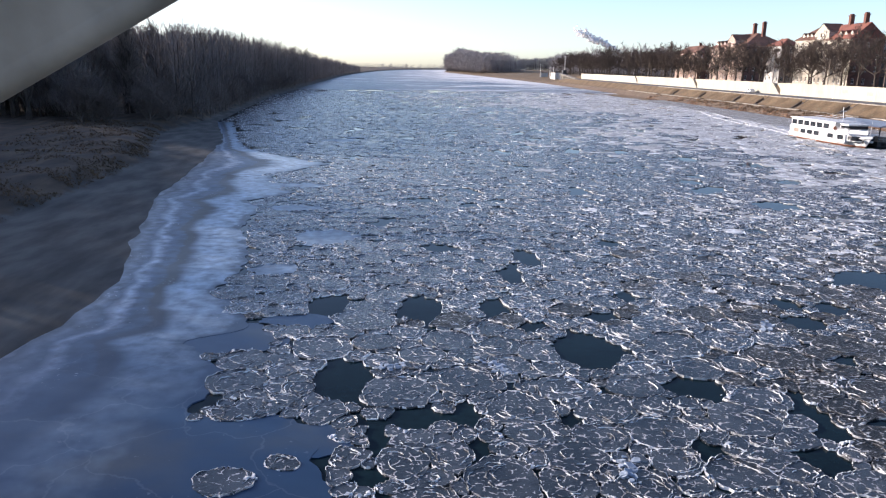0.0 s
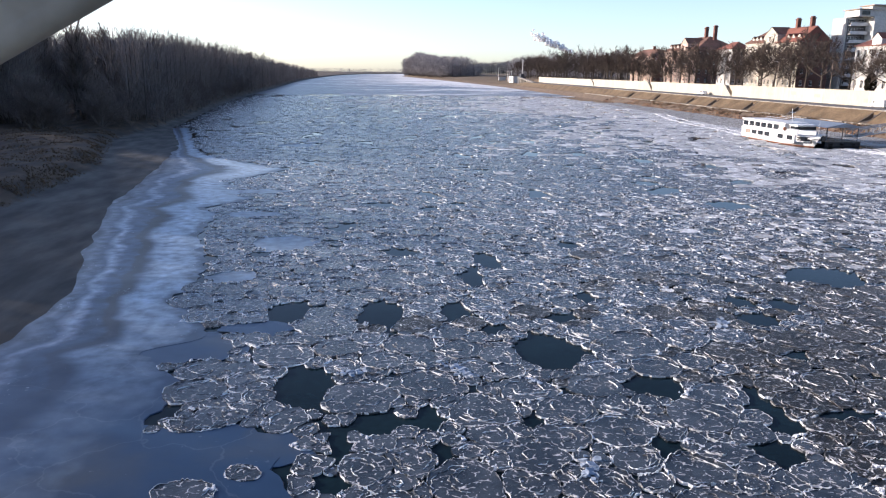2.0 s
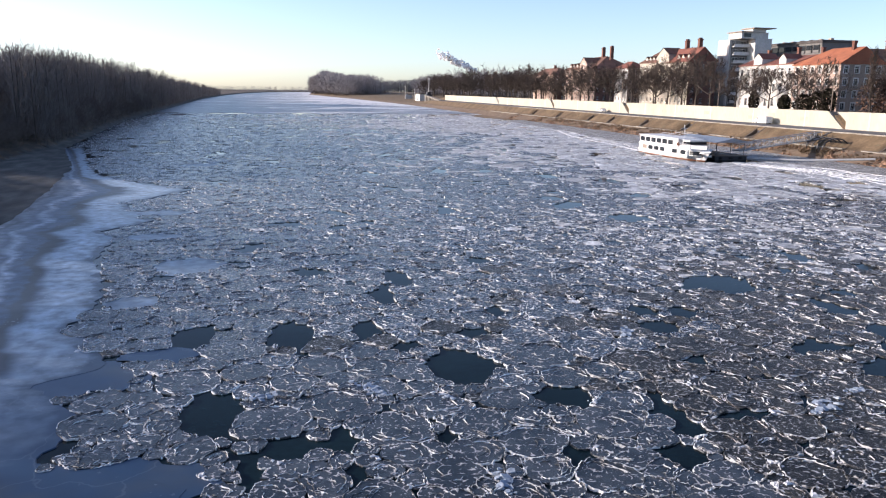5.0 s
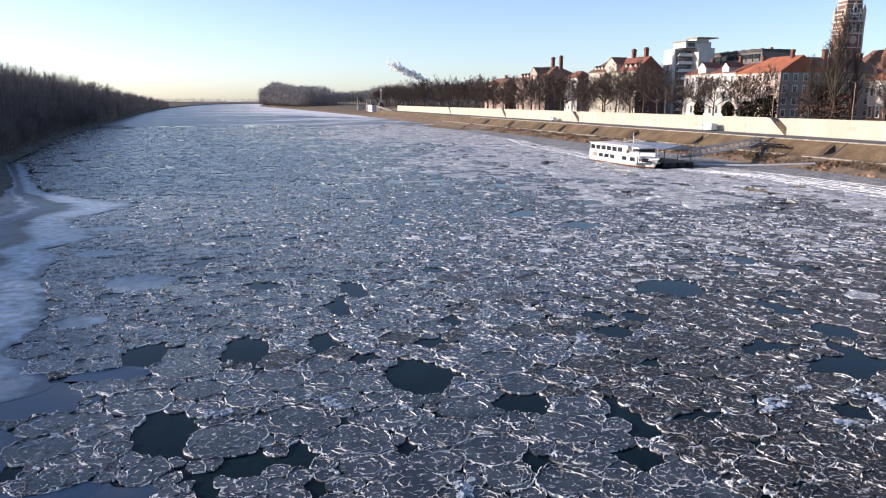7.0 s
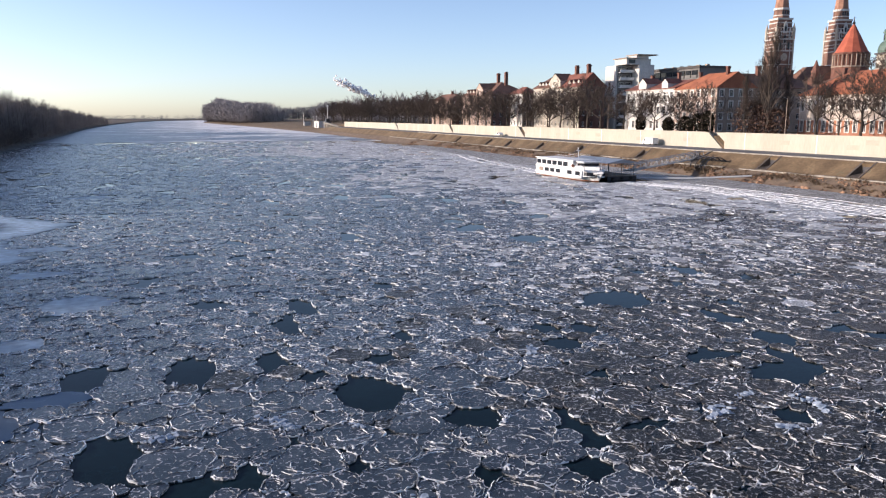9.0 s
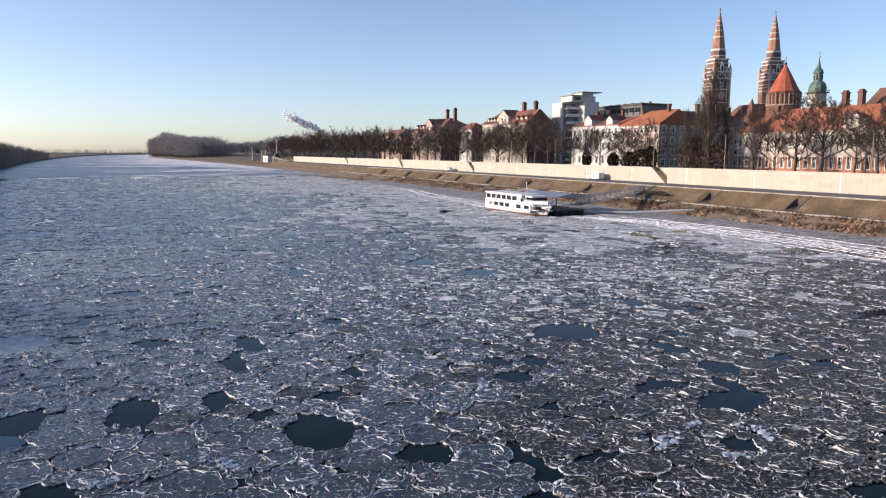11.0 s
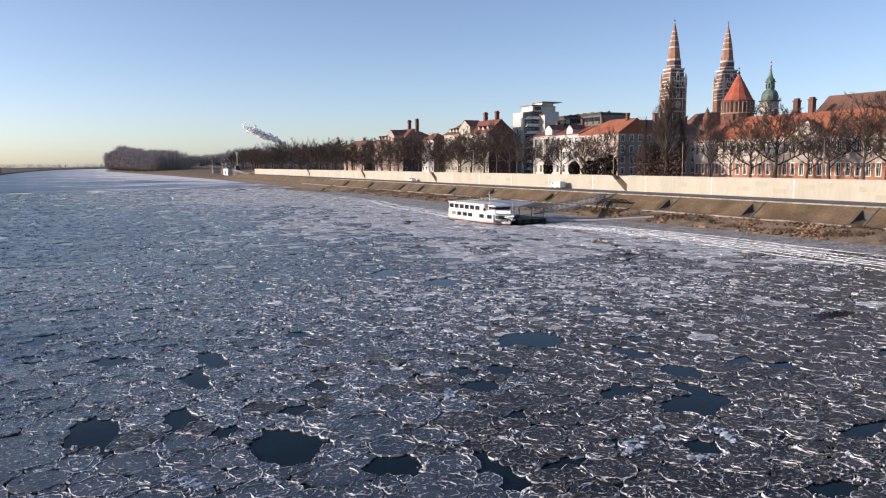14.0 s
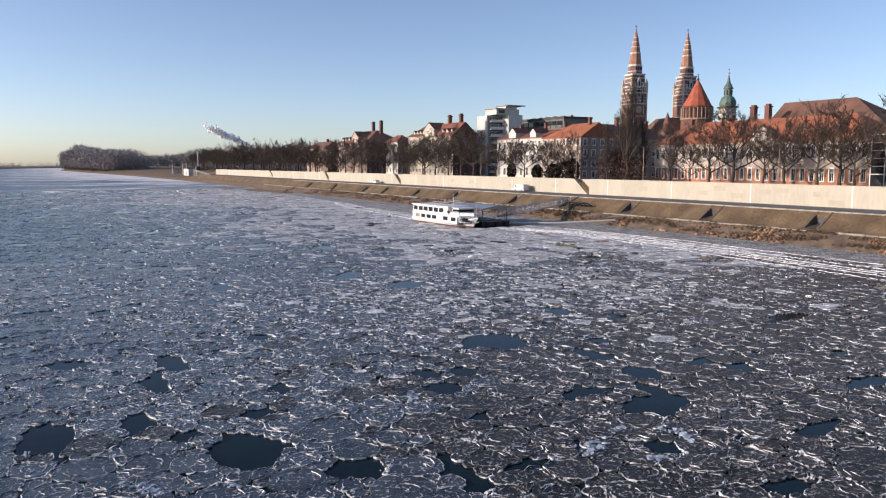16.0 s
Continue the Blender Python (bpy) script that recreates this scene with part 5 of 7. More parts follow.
house("pink gabled tenement with dark roof and tall chimneys", 152.5, 174, 356, 398, 24.6, 31.0, 4, 11, M_PINK, M_TILE_BROWN, side_mat=M_DARKBRICK,
      dormers=((151.8, 370, 24.0, 9, 6.2, 9), (153.4, 382, 25.6, 2.0, 2.0, 4), (153.4, 387, 25.6, 2.0, 2.0, 4), (153.4, 391, 25.6, 2.0, 2.0, 4)), chimneys=((163, 371, 29, 35.2, 1.5, True), (163, 361, 29, 35.4, 1.5, True)))
house("red brick tenement behind bare trees", 152, 162.8, 413, 449, 22.6, 26.5, 4, 9, M_PINK, M_TILE_BROWN, side_mat=M_DARKBRICK, chimneys=((157, 425, 25, 28, 1.2),))
house("long pink and white institute with an orange hipped roof", 152, 168, 92.5, 153.2, 18.5, 24.2, 2, 26, M_PALEPINK, M_TILE, base=1, style="trim", win=(1.0, 2.8), side_mat=M_PALEPINK,
      ends=5, name="institute_building", dormers=((151.5, 118.5, 17.8, 6.0, 4.2, 3),))
house("tall institute wing with a large brown tiled roof", 176, 190, 104, 136.6, 22.5, 29.8, 3, 11, M_CREAM, M_TILE_BROWN, name="institute_building", runs=(12, 0.9),
      chimneys=((174.4, 139.2, 20, 28.6, 1.35, True), (174.4, 134.6, 20, 28.6, 1.35, True), (190, 100, 20, 27, 2.0)))
house("brown-roofed house behind the quay houses", 186, 204, 205, 232, 23.0, 27.5, 4, 6, M_GREYWALL, M_TILE_BROWN)
house("low dark-roofed house behind tall poplars", 196, 216, 166, 200, 21.5, 26.5, 4, 7, M_GREYWALL, M_TILE_BROWN, chimneys=((205, 172, 25, 29, 1.2), (206, 190, 25, 28.6, 1.2)))


def hotel():
    """A white slab block with a bay of stacked balconies, a roof pavilion and a long dark wing."""
    ob = thing("hotel_block", (176, 258, STREET), "white concrete hotel block with stacked balconies and roof pavilion", "building", "houses along the quay")
    x, top = 168.0, 33.2
    part("end_slab", Geo().box(x, 265.5, STREET, x + 14, 273.2, top), M_WHITE, ob, "blank white end slab")
    # the dark wall colour paints the shade behind the balconies
    part("bay_wall", Geo().box(x + 0.8, 265.2, STREET, x + 7.6, 265.5, top - 0.4), M_SLABWALL, ob, "shaded grey bay wall")
    for k in range(8):
        z = STREET + 1.2 + k * 3.0
        part("balcony", Geo().box(x + 0.9, 263.6, z, x + 7.5, 265.2, z + 0.2).box(x + 0.9, 263.6, z + 0.2, x + 7.5, 263.75, z + 1.15), M_JOINT, ob, "white balcony parapet")
        fr, pane, sill = window_meshes(2.4, 1.9, "plain")
        for u in (2.4, 5.6):
            w = part("window", fr, None, ob, at=pose(x + u, 265.15, z + 0.35, 0, 0, 0))
            part("pane", pane, None, w, keep=True)
    part("stair_tower", Geo().box(x + 7.6, 260.5, STREET, x + 14.6, 266.5, top + 0.3), M_WHITE, ob, "pale blue-white stair tower")
    pav = Geo().box(x + 2.2, 261.5, top + 0.3, x + 13.5, 270, top + 2.6).box(x + 6.5, 261, top + 2.6, x + 12.0, 267, top + 3.9)
    part("roof_pavilion", pav, M_WHITE, ob)
    part("pavilion_canopy", Geo().box(x + 6.0, 259.6, top + 3.9, x + 15.4, 268.0, top + 4.25).box(x + 1.6, 260.9, top + 2.6, x + 6.5, 270.5, top + 2.9), M_GREYWALL, ob, "flat projecting roof canopy")
    part("pavilion_window", Geo().box(x + 3.2, 261.4, top + 0.8, x + 6.2, 261.5, top + 2.2), M_GLASS, ob)
    wing = thing("slab_block", (196, 250, STREET), "long dark concrete apartment block with a flat roof", "building", "houses along the quay")
    part("wall", Geo().box(190, 242, STREET, 204, 275, 31.4), M_SLABWALL, wing)
    part("roof_edge", Geo().box(189.6, 241.6, 31.4, 204.4, 275.4, 32.3), M_SLATE, wing, "dark roof edge")
    for k in range(8):
        z = 28.9
        part("loggia", Geo().box(189.7, 243 + k * 3.9, z, 190, 246.2 + k * 3.9, z + 1.7), M_GLASS, wing, "dark loggia")
        part("loggia_wall", Geo().box(189.5, 243 + k * 3.9, z - 1.0, 190, 245.6 + k * 3.9, z - 0.1), M_SLABWALL, wing)
    for k in range(6):
        part("vent", Geo().box(195, 244 + k * 5.2, 32.3, 196.2, 245.4 + k * 5.2, 33.1), M_GREYWALL, wing)


hotel()


# ---- the church: two banded brick spires, a red cone over the crossing; a copper-topped belfry ----
def turned_square(cx, cy, half, turn):
    return [(cx + half * (a * math.cos(turn) - b * math.sin(turn)), cy + half * (a * math.sin(turn) + b * math.cos(turn))) for a, b in ((-1, -1), (1, -1), (1, 1), (-1, 1))]


def banded(ob, name, cx, cy, turn, rows, sides=4):
    """Stacked stages (half-width below, above, z below, z above, material), each a part of its own."""
    for h0, h1, z0, z1, mt in rows:
        if sides == 4:
            lo, hi = turned_square(cx, cy, h0, turn), turned_square(cx, cy, h1, turn)
        else:
            lo, hi = ([(cx + h * 1.08 * math.cos(turn + 2 * math.pi * (k + 0.5) / sides), cy + h * 1.08 * math.sin(turn + 2 * math.pi * (k + 0.5) / sides)) for k in range(sides)] for h in (h0, h1))
        part(name, Geo().loft([[(x, y, z0) for x, y in lo], [(x, y, z1) for x, y in hi]]), mt, ob)


def opening(ob, cx, cy, turn, half, side, u, z, w, h, mt=None, name="arched_opening"):
    """A dark pointed opening set on one face of a turned square tower."""
    face = turn - math.pi / 2 - side * math.pi / 2
    nx, ny = math.cos(face), math.sin(face)
    tx, ty = -ny, nx
    g, prof = Geo(), [(-w / 2, 0), (w / 2, 0), (w / 2, h * 0.7), (0, h), (-w / 2, h * 0.7)]
    vs = [(cx + nx * (half + d) + tx * (u + a), cy + ny * (half + d) + ty * (u + a), z + b) for d in (-0.3, 0.06) for a, b in prof]
    g.add(vs, [(0, 4, 3, 2, 1), (5, 6, 7, 8, 9)] + [(i, (i + 1) % 5, 5 + (i + 1) % 5, 5 + i) for i in range(5)])
    part(name, g, mt or M_GLASS, ob)


def spire(cx, cy, label):
    turn, z0 = radians(-12), 9.0
    ob = thing("church_tower", (cx, cy, z0), label, "church tower", "twin church towers")
    B, W, T = M_TOWERBRICK, M_WHITE, M_SPIREBRICK
    rows = [(5.8, 5.8, z0, 33, B), (5.9, 5.9, 33, 33.4, W), (5.7, 5.7, 33.4, 43.5, B),
            (5.9, 5.9, 43.5, 44.0, W), (5.6, 5.6, 44.0, 51.3, B), (5.9, 5.9, 51.3, 51.9, W), (5.5, 5.5, 51.9, 53.6, B), (5.65, 5.65, 53.6, 54.0, W), (5.5, 5.5, 54.0, 55.4, B),
            (5.65, 5.65, 55.4, 55.8, W), (5.5, 5.5, 55.8, 58.0, B), (6.0, 6.0, 58.0, 58.8, W), (5.3, 5.3, 58.8, 60.4, B), (5.45, 5.45, 60.4, 60.9, W), (5.2, 5.2, 60.9, 62.2, B),
            (5.8, 5.8, 62.2, 62.9, W), (4.8, 4.7, 62.9, 64.8, B), (4.9, 4.9, 64.8, 65.2, W), (4.6, 4.55, 65.2, 67.6, B), (4.75, 4.75, 67.6, 68.2, W), (4.45, 4.4, 68.2, 69.6, B), (4.9, 4.9, 69.6, 70.6, W)]
    banded(ob, "tower_stage", cx, cy, turn, rows)
    rows = [(4.3, 4.15, 70.6, 72.0, B), (4.3, 4.25, 72.0, 72.5, W), (4.05, 3.95, 72.5, 75.4, B), (4.2, 4.1, 75.4, 76.6, W), (3.7, 2.95, 76.6, 83.4, T), (3.1, 3.0, 83.4, 84.2, W),
            (2.85, 2.42, 84.2, 87.4, T), (2.5, 2.45, 87.4, 87.9, W), (2.3, 1.95, 87.9, 90.6, T), (2.0, 1.9, 90.6, 91.1, W), (1.75, 1.45, 91.1, 93.4, T), (1.5, 1.4, 93.4, 93.8, W), (1.3, 0.1, 93.8, 99.6, T)]
    banded(ob, "spire_stage", cx, cy, turn, rows, 8)
    for side in (0, 3):
        for u in (-2.6, 0, 2.6):
            opening(ob, cx, cy, turn, 5.6, side, u, 52.6 if u else 56.2, 1.3, 5.0 if u == 0 else 4.6)
        for u in (-1.6, 1.6):
            opening(ob, cx, cy, turn, 5.7, side, u, 37.2, 1.1, 5.6)
            opening(ob, cx, cy, turn, 4.7, side, u, 63.6, 1.2, 3.0)
            opening(ob, cx, cy, turn, 5.8, side, u * 2.2, 30.9, 0.45, 26, M_WHITE, "pilaster")
            opening(ob, cx, cy, turn, 5.75, side, u * 0.5, 51.9, 0.3, 6.3, M_WHITE, "colonnette")
            opening(ob, cx, cy, turn, 5.6, side, u * 1.9, 58.9, 1.3, 6.4, M_WHITE, "gablet")
            opening(ob, cx, cy, turn, 5.7, side, u * 1.9, 59.3, 0.6, 3.4)
        opening(ob, cx, cy, turn, 5.5, side, 0, 61.6, 2.4, 7.4, M_WHITE, "gable")
        opening(ob, cx, cy, turn, 5.6, side, 0, 62.2, 1.2, 4.2)
        for u in (-1.5, 0, 1.5):
            opening(ob, cx, cy, turn, 4.0, side, u, 72.7, 0.8, 2.5)
        face = turn - math.pi / 2 - side * math.pi / 2
        nx, ny = math.cos(face), math.sin(face)
        dial = Geo().tube([(cx + nx * 5.5, cy + ny * 5.5, 48), (cx + nx * 5.9, cy + ny * 5.9, 48)], [2.2, 2.2], 20)
        part("clock_dial", dial, M_CREAM, ob, "pale round clock face")
        hand = Geo().tube([(cx + nx * 5.95, cy + ny * 5.95, 48), (cx + nx * 5.95, cy + ny * 5.95, 49.7)], [0.12, 0.08], 4)
        part("clock_bar", hand, M_DARKMETAL, ob)
    for x, y in turned_square(cx, cy, 5.55, turn):
        part("corner_strip", Geo().loft([[(p, q, z) for p, q in turned_square(x, y, 0.42, turn)] for z in (9, 58.6)]), M_CREAM, ob, "pale stone corner strip")
    for x, y in turned_square(cx, cy, 5.4, turn):
        g = Geo().turned(x, y, [(0.95, 58.5), (0.95, 63.6), (1.1, 63.7), (0.05, 67.8)], 8)
        part("pinnacle", g, M_CREAM, ob, "pale corner pinnacle")
    part("cross", Geo().tube([(cx, cy, 99), (cx, cy, 101.6)], [0.18, 0.12], 5).box(cx - 0.7, cy - 0.1, 100.4, cx + 0.7, cy + 0.1, 100.7), M_DARKMETAL, ob, "metal cross")
    return ob


def az_place(az, dist):
    return dist * math.sin(radians(az)), dist * math.cos(radians(az))


spire(*az_place(43.21, 504), "red brick church tower with white bands and spire")
spire(*az_place(46.81, 526), "red brick church tower with white bands and spire")


def church_body():
    cx, cy = az_place(47.62, 502)
    ob = thing("church", (cx, cy, 9), "brick church with a red conical crossing roof", "church")
    sides = 12
    ring = lambda r, z: [(cx + r * math.cos(2 * math.pi * (k + 0.5) / sides), cy + r * math.sin(2 * math.pi * (k + 0.5) / sides), z) for k in range(sides)]
    part("drum", Geo().loft([ring(9.7, 9), ring(9.7, 41)]), M_BRICK, ob)
    part("string_course", Geo().loft([ring(10.0, 41), ring(10.0, 41.8)]), M_GREYWALL, ob, "pale stone course")
    part("gallery_wall", Geo().loft([ring(8.7, 41.8), ring(8.7, 48.4)]), M_BRICK, ob)
    for k in range(sides * 2):
        a = 2 * math.pi * k / (sides * 2)
        x, y = cx + 9.5 * math.cos(a), cy + 9.5 * math.sin(a)
        part("arcade_column", Geo().turned(x, y, [(0.42, 41.8), (0.3, 42.2), (0.3, 47.4), (0.5, 48.0)], 8), M_GREYWALL, ob, "pale arcade column")
    part("cornice", Geo().loft([ring(9.6, 48.0), ring(9.8, 49.2)]), M_BRICK, ob, "brick cornice")
    part("cone_roof", Geo().loft([ring(9.0, 49.2), ring(7.0, 53.0), ring(3.6, 59.6), ring(0.4, 65.6)]), M_CONE, ob, "steep red tiled cone")
    part("finial", Geo().turned(cx, cy, [(0.5, 65.2), (0.9, 66.0), (0.3, 66.8), (0.15, 68.4)], 8).box(cx - 0.7, cy - 0.1, 68.6, cx + 0.7, cy + 0.1, 68.9).box(cx - 0.1, cy - 0.1, 68.2, cx + 0.1, cy + 0.1, 69.7), M_DARKMETAL, ob)
    x, y = az_place(45.6, 480)
    part("side_turret", Geo().turned(x, y, [(2.2, 9), (2.2, 37), (2.5, 37.2), (2.5, 38), (0.1, 44.5)], 8), M_BRICK, ob)
    part("nave_wall", Geo().loft([[(p, q, z) for p, q in turned_square(cx + 4, cy + 22, 17, radians(-12))] for z in (9, 33)]), M_BRICK, ob)
    nave = turned_square(cx + 4, cy + 22, 17.5, radians(-12))
    part("nave_roof", Geo().loft([[(p, q, 33) for p, q in nave], [((p + cx + 4) / 2, (q + cy + 22) / 2, 43) for p, q in nave]]), M_TILE_BROWN, ob)


church_body()


def belfry():
    cx, cy = az_place(49.67, 470)
    turn = radians(-12)
    ob = thing("belfry", (cx, cy, 9), "white belfry with a green copper onion spire", "church tower")
    banded(ob, "shaft", cx, cy, turn, [(3.5, 3.5, 7.9, 41.5, M_CREAM), (3.9, 3.9, 41.5, 42.1, M_WHITE), (3.4, 3.4, 42.1, 45.6, M_CREAM), (4.3, 4.3, 45.6, 46.4, M_SLATE)])
    for side in (0, 3):
        opening(ob, cx, cy, turn, 3.45, side, 0, 34, 1.6, 6.0)
        face = turn - math.pi / 2 - side * math.pi / 2
        nx, ny = math.cos(face), math.sin(face)
        part("clock_dial", Geo().tube([(cx + nx * 3.3, cy + ny * 3.3, 43.8), (cx + nx * 3.55, cy + ny * 3.55, 43.8)], [1.4, 1.4], 16), M_WHITE, ob)
    part("copper_dome", Geo().turned(cx, cy, [(4.5, 46.4), (4.8, 47.6), (4.6, 49.2), (3.8, 51.2), (2.7, 52.2)], 12), M_COPPER, ob, "green copper dome")
    part("lantern", Geo().turned(cx, cy, [(2.4, 52.2), (2.3, 52.6), (2.2, 56.4), (2.9, 56.6), (2.9, 57.0)], 8), M_COPPER, ob)
    for k in range(8):
        a = 2 * math.pi * (k + 0.5) / 8
        part("lantern_opening", Geo().tube([(cx + 2.05 * math.cos(a), cy + 2.05 * math.sin(a), 53.0), (cx + 2.05 * math.cos(a), cy + 2.05 * math.sin(a), 55.8)], [0.45, 0.45], 8), M_GLASS, ob)
    part("copper_spire", Geo().turned(cx, cy, [(2.7, 57.0), (2.2, 58.4), (1.4, 59.4), (1.1, 60.4), (0.5, 63), (0.2, 65.2)], 10), M_COPPER, ob, "green copper spire")
    part("gilt_ball", Geo().turned(cx, cy, [(0.1, 65.0), (0.6, 65.5), (0.6, 65.9), (0.1, 66.4)], 8).box(cx - 0.1, cy - 0.1, 66.2, cx + 0.1, cy + 0.1, 68.6).box(cx - 0.6, cy - 0.1, 67.4, cx + 0.6, cy + 0.1, 67.7), M_PINK, ob, "gilt ball and cross")


belfry()


# ---- a glazed annex at the street's near end, and a pump house where the flood wall ends ----
def annex():
    ob = thing("glazed_annex", (155, 80, STREET), "pale glazed annex with a white steel grid", "building", "houses along the quay")
    part("wall", Geo().box(151, 62, STREET, 166, 91.5, 19.0), M_GREYWALL, ob)
    for k in range(11):
        y = 62.4 + k * 2.9
        part("mullion", Geo().box(150.6, y - 0.09, STREET, 150.9, y + 0.09, 19.2), M_FRAME, ob)
    for z in (11.0, 12.6, 14.2, 15.8, 17.4, 19.0):
        part("transom", Geo().box(150.55, 62, z - 0.09, 150.85, 91.8, z + 0.09), M_FRAME, ob)
    for k in range(10):
        part("pane", Geo().box(150.7, 62.5 + k * 2.9, 8.6, 150.95, 65.2 + k * 2.9, 18.9), M_GLASS, ob)


annex()


def pump_house():
    ob = thing("pump_house", (129, 700, 6), "small white pump house beyond the flood wall", "building")
    part("wall", Geo().box(124, 690, 2.5, 133, 714, 9.0), M_WHITE, ob)
    part("roof", Geo().box(123.6, 689.6, 9.0, 133.4, 714.4, 9.4), M_SLATE, ob)
    part("door", Geo().box(123.95, 700, 3.8, 124.0, 703, 7.0), M_GLASS, ob)
    gate = thing("sluice_wall", (130, 809, 5), "short white concrete sluice wall on the bank", "wall")
    part("wing", Geo().box(128, 796, 3.0, 135.2, 797.2, 7.8), M_WHITE, gate)
    part("cap", Geo().box(127.8, 795.8, 7.8, 135.4, 797.4, 8.1), M_KERB, gate)
    ramp = thing("stair_ramp", (120, 615, 4), "pale concrete ramp on piers beside the quay", "ramp")
    part("deck", Geo().loft([[(119, 578, 5.0), (122, 578, 5.0), (122, 578, 5.5), (119, 578, 5.5)], [(119, 640, 8.0), (122, 640, 8.0), (122, 640, 8.5), (119, 640, 8.5)]]), M_KERB, ramp)
    for k in range(9):
        part("pier", Geo().box(119.4, 584 + k * 6.4, 2.4, 121.6, 586 + k * 6.4, 5.3 + k * 0.31), M_KERB, ramp)
    for x, y, h in ((124, 646, 17), (128, 722, 8), (128, 742, 8), (128, 800, 11)):
        p = thing("signal_pole", (x, y, 5), "tall pale navigation signal pole on the bank", "pole", "signal poles")
        part("shaft", Geo().tube([(x, y, 3.0), (x, y, 5 + h)], [0.4, 0.3], 8), M_WHITE, p)
        part("lamp_head", Geo().turned(x, y, [(0.2, 4.9 + h), (0.7, 5.1 + h), (0.7, 5.8 + h), (0.2, 6.1 + h)], 8), M_WHITE, p)
    g = thing("sluice_gear", (123.5, 648, 6), "dark steel sluice gear on the quay", "machinery")
    part("housing", Geo().box(121.5, 641, 3.0, 126, 656, 9.0), M_DARKMETAL, g)
    part("hoist", Geo().box(122.2, 643, 9.0, 125, 650, 11.4), M_DARKMETAL, g)
    part("spindle", Geo().tube([(125.5, 654, 8.8), (125.5, 654, 12.6)], [0.35, 0.3], 6), M_DARKMETAL, g)


pump_house()

# ---- bare winter trees ----
def grow(seed, height, spread, limbs, upright, twigs=3, start=0.22, lean=0.0, thick=0.045, girth=0.026):
    """The wood and the twigs of a bare tree: a tapered trunk, forking limbs, branches and fine twigs."""
    rng = random.Random(seed)
    wood, fine = Geo(), Geo()
    trunk = [(0, 0, -0.3)]
    x = y = 0.0
    for k in range(1, 7):
        x, y = x + rng.uniform(-1, 1) * height * 0.012 + lean * height * 0.02, y + rng.uniform(-1, 1) * height * 0.012
        trunk.append((x, y, height * (0.86 if upright < 0.5 else 0.7) * k / 6))
    r0 = height * girth
    wood.tube(trunk, [r0 * (1.25 if k == 0 else 1 - 0.14 * k) for k in range(7)], 7)

    def along(f):
        f *= 6
        i = min(5, int(f))
        return Vector(trunk[i]).lerp(Vector(trunk[i + 1]), f - i)

    def strand(p, d, length, r, level):
        bend = Vector((rng.uniform(-1, 1), rng.uniform(-1, 1), rng.uniform(-0.2, 0.9))) * 0.25
        mid = p + d * length * 0.5
        d2 = (d + bend).normalized()
        end = mid + d2 * length * 0.5
        if level < 2:
            wood.tube([p, mid, end], [r, r * 0.7, r * 0.3], 5 if level == 0 else 4, caps=False)
        else:
            u = d.cross(Vector((rng.uniform(-1, 1), rng.uniform(-1, 1), 0.3))).normalized() * r
            w = d.cross(u).normalized() * r
            fine.add([p + u, p - u * 0.5 + w * 0.87, p - u * 0.5 - w * 0.87, end], [(0, 1, 3), (1, 2, 3), (2, 0, 3)])
        if level >= 3:
            return
        n = (6, 6, twigs)[level]
        for k in range(n):
            f = rng.uniform(0.25, 1.0) if k else 1.0
            q = p.lerp(mid, f * 2) if f < 0.5 else mid.lerp(end, f * 2 - 1)
            side = Vector((rng.gauss(0, 1), rng.gauss(0, 1), rng.gauss(0.35, 0.6)))
            nd = (d2 * (0.9 + upright * -0.2) + side.normalized() * (0.75 - 0.3 * (upright < 0.5))).normalized()
            strand(q, nd, length * rng.uniform(0.4, 0.62), max(r * 0.55, thick), level + 1)

    for k in range(limbs):
        f = start + (1 - start) * (k + rng.random()) / limbs
        a = k * 2.4 + rng.uniform(-0.5, 0.5)
        tilt = radians(lerp(f, (start, 1), (62, 22))) * upright * 1.25
        d = Vector((math.cos(a) * math.sin(tilt), math.sin(a) * math.sin(tilt), math.cos(tilt)))
        strand(along(min(f, 0.999)), d, spread * rng.uniform(0.75, 1.15) * lerp(f, (start, 1), (1.0, 0.6)), r0 * lerp(f, (0.2, 1), (0.5, 0.28)), 0)
    return wood, fine


def tree_model(name, seed, label, mats=(), **kw):
    wood, fine = grow(seed, **kw)
    ob = thing(name, (0, 0, 0), label, "tree")
    part("trunk", wood, mats[0] if mats else M_BARK, ob)
    part("crown", fine, mats[1] if mats else M_TWIG, ob)
    return ob


def plant(models, x, y, z, scale, rng, group, first={}):
    """Stands a tree of one of the models at a place; the model itself is used first."""
    ob = rng.choice(models)
    m = pose(x, y, z, rng.uniform(-2, 2), rng.uniform(-2, 2), rng.uniform(0, 360))
    if ob.name not in first:
        first[ob.name] = True
        ob.matrix_basis = m
        made = ob
    else:
        made = copy_thing(ob, m)
    made.scale = (scale * rng.uniform(0.9, 1.1), scale * rng.uniform(0.9, 1.1), scale)
    return tagged(made, group=group)


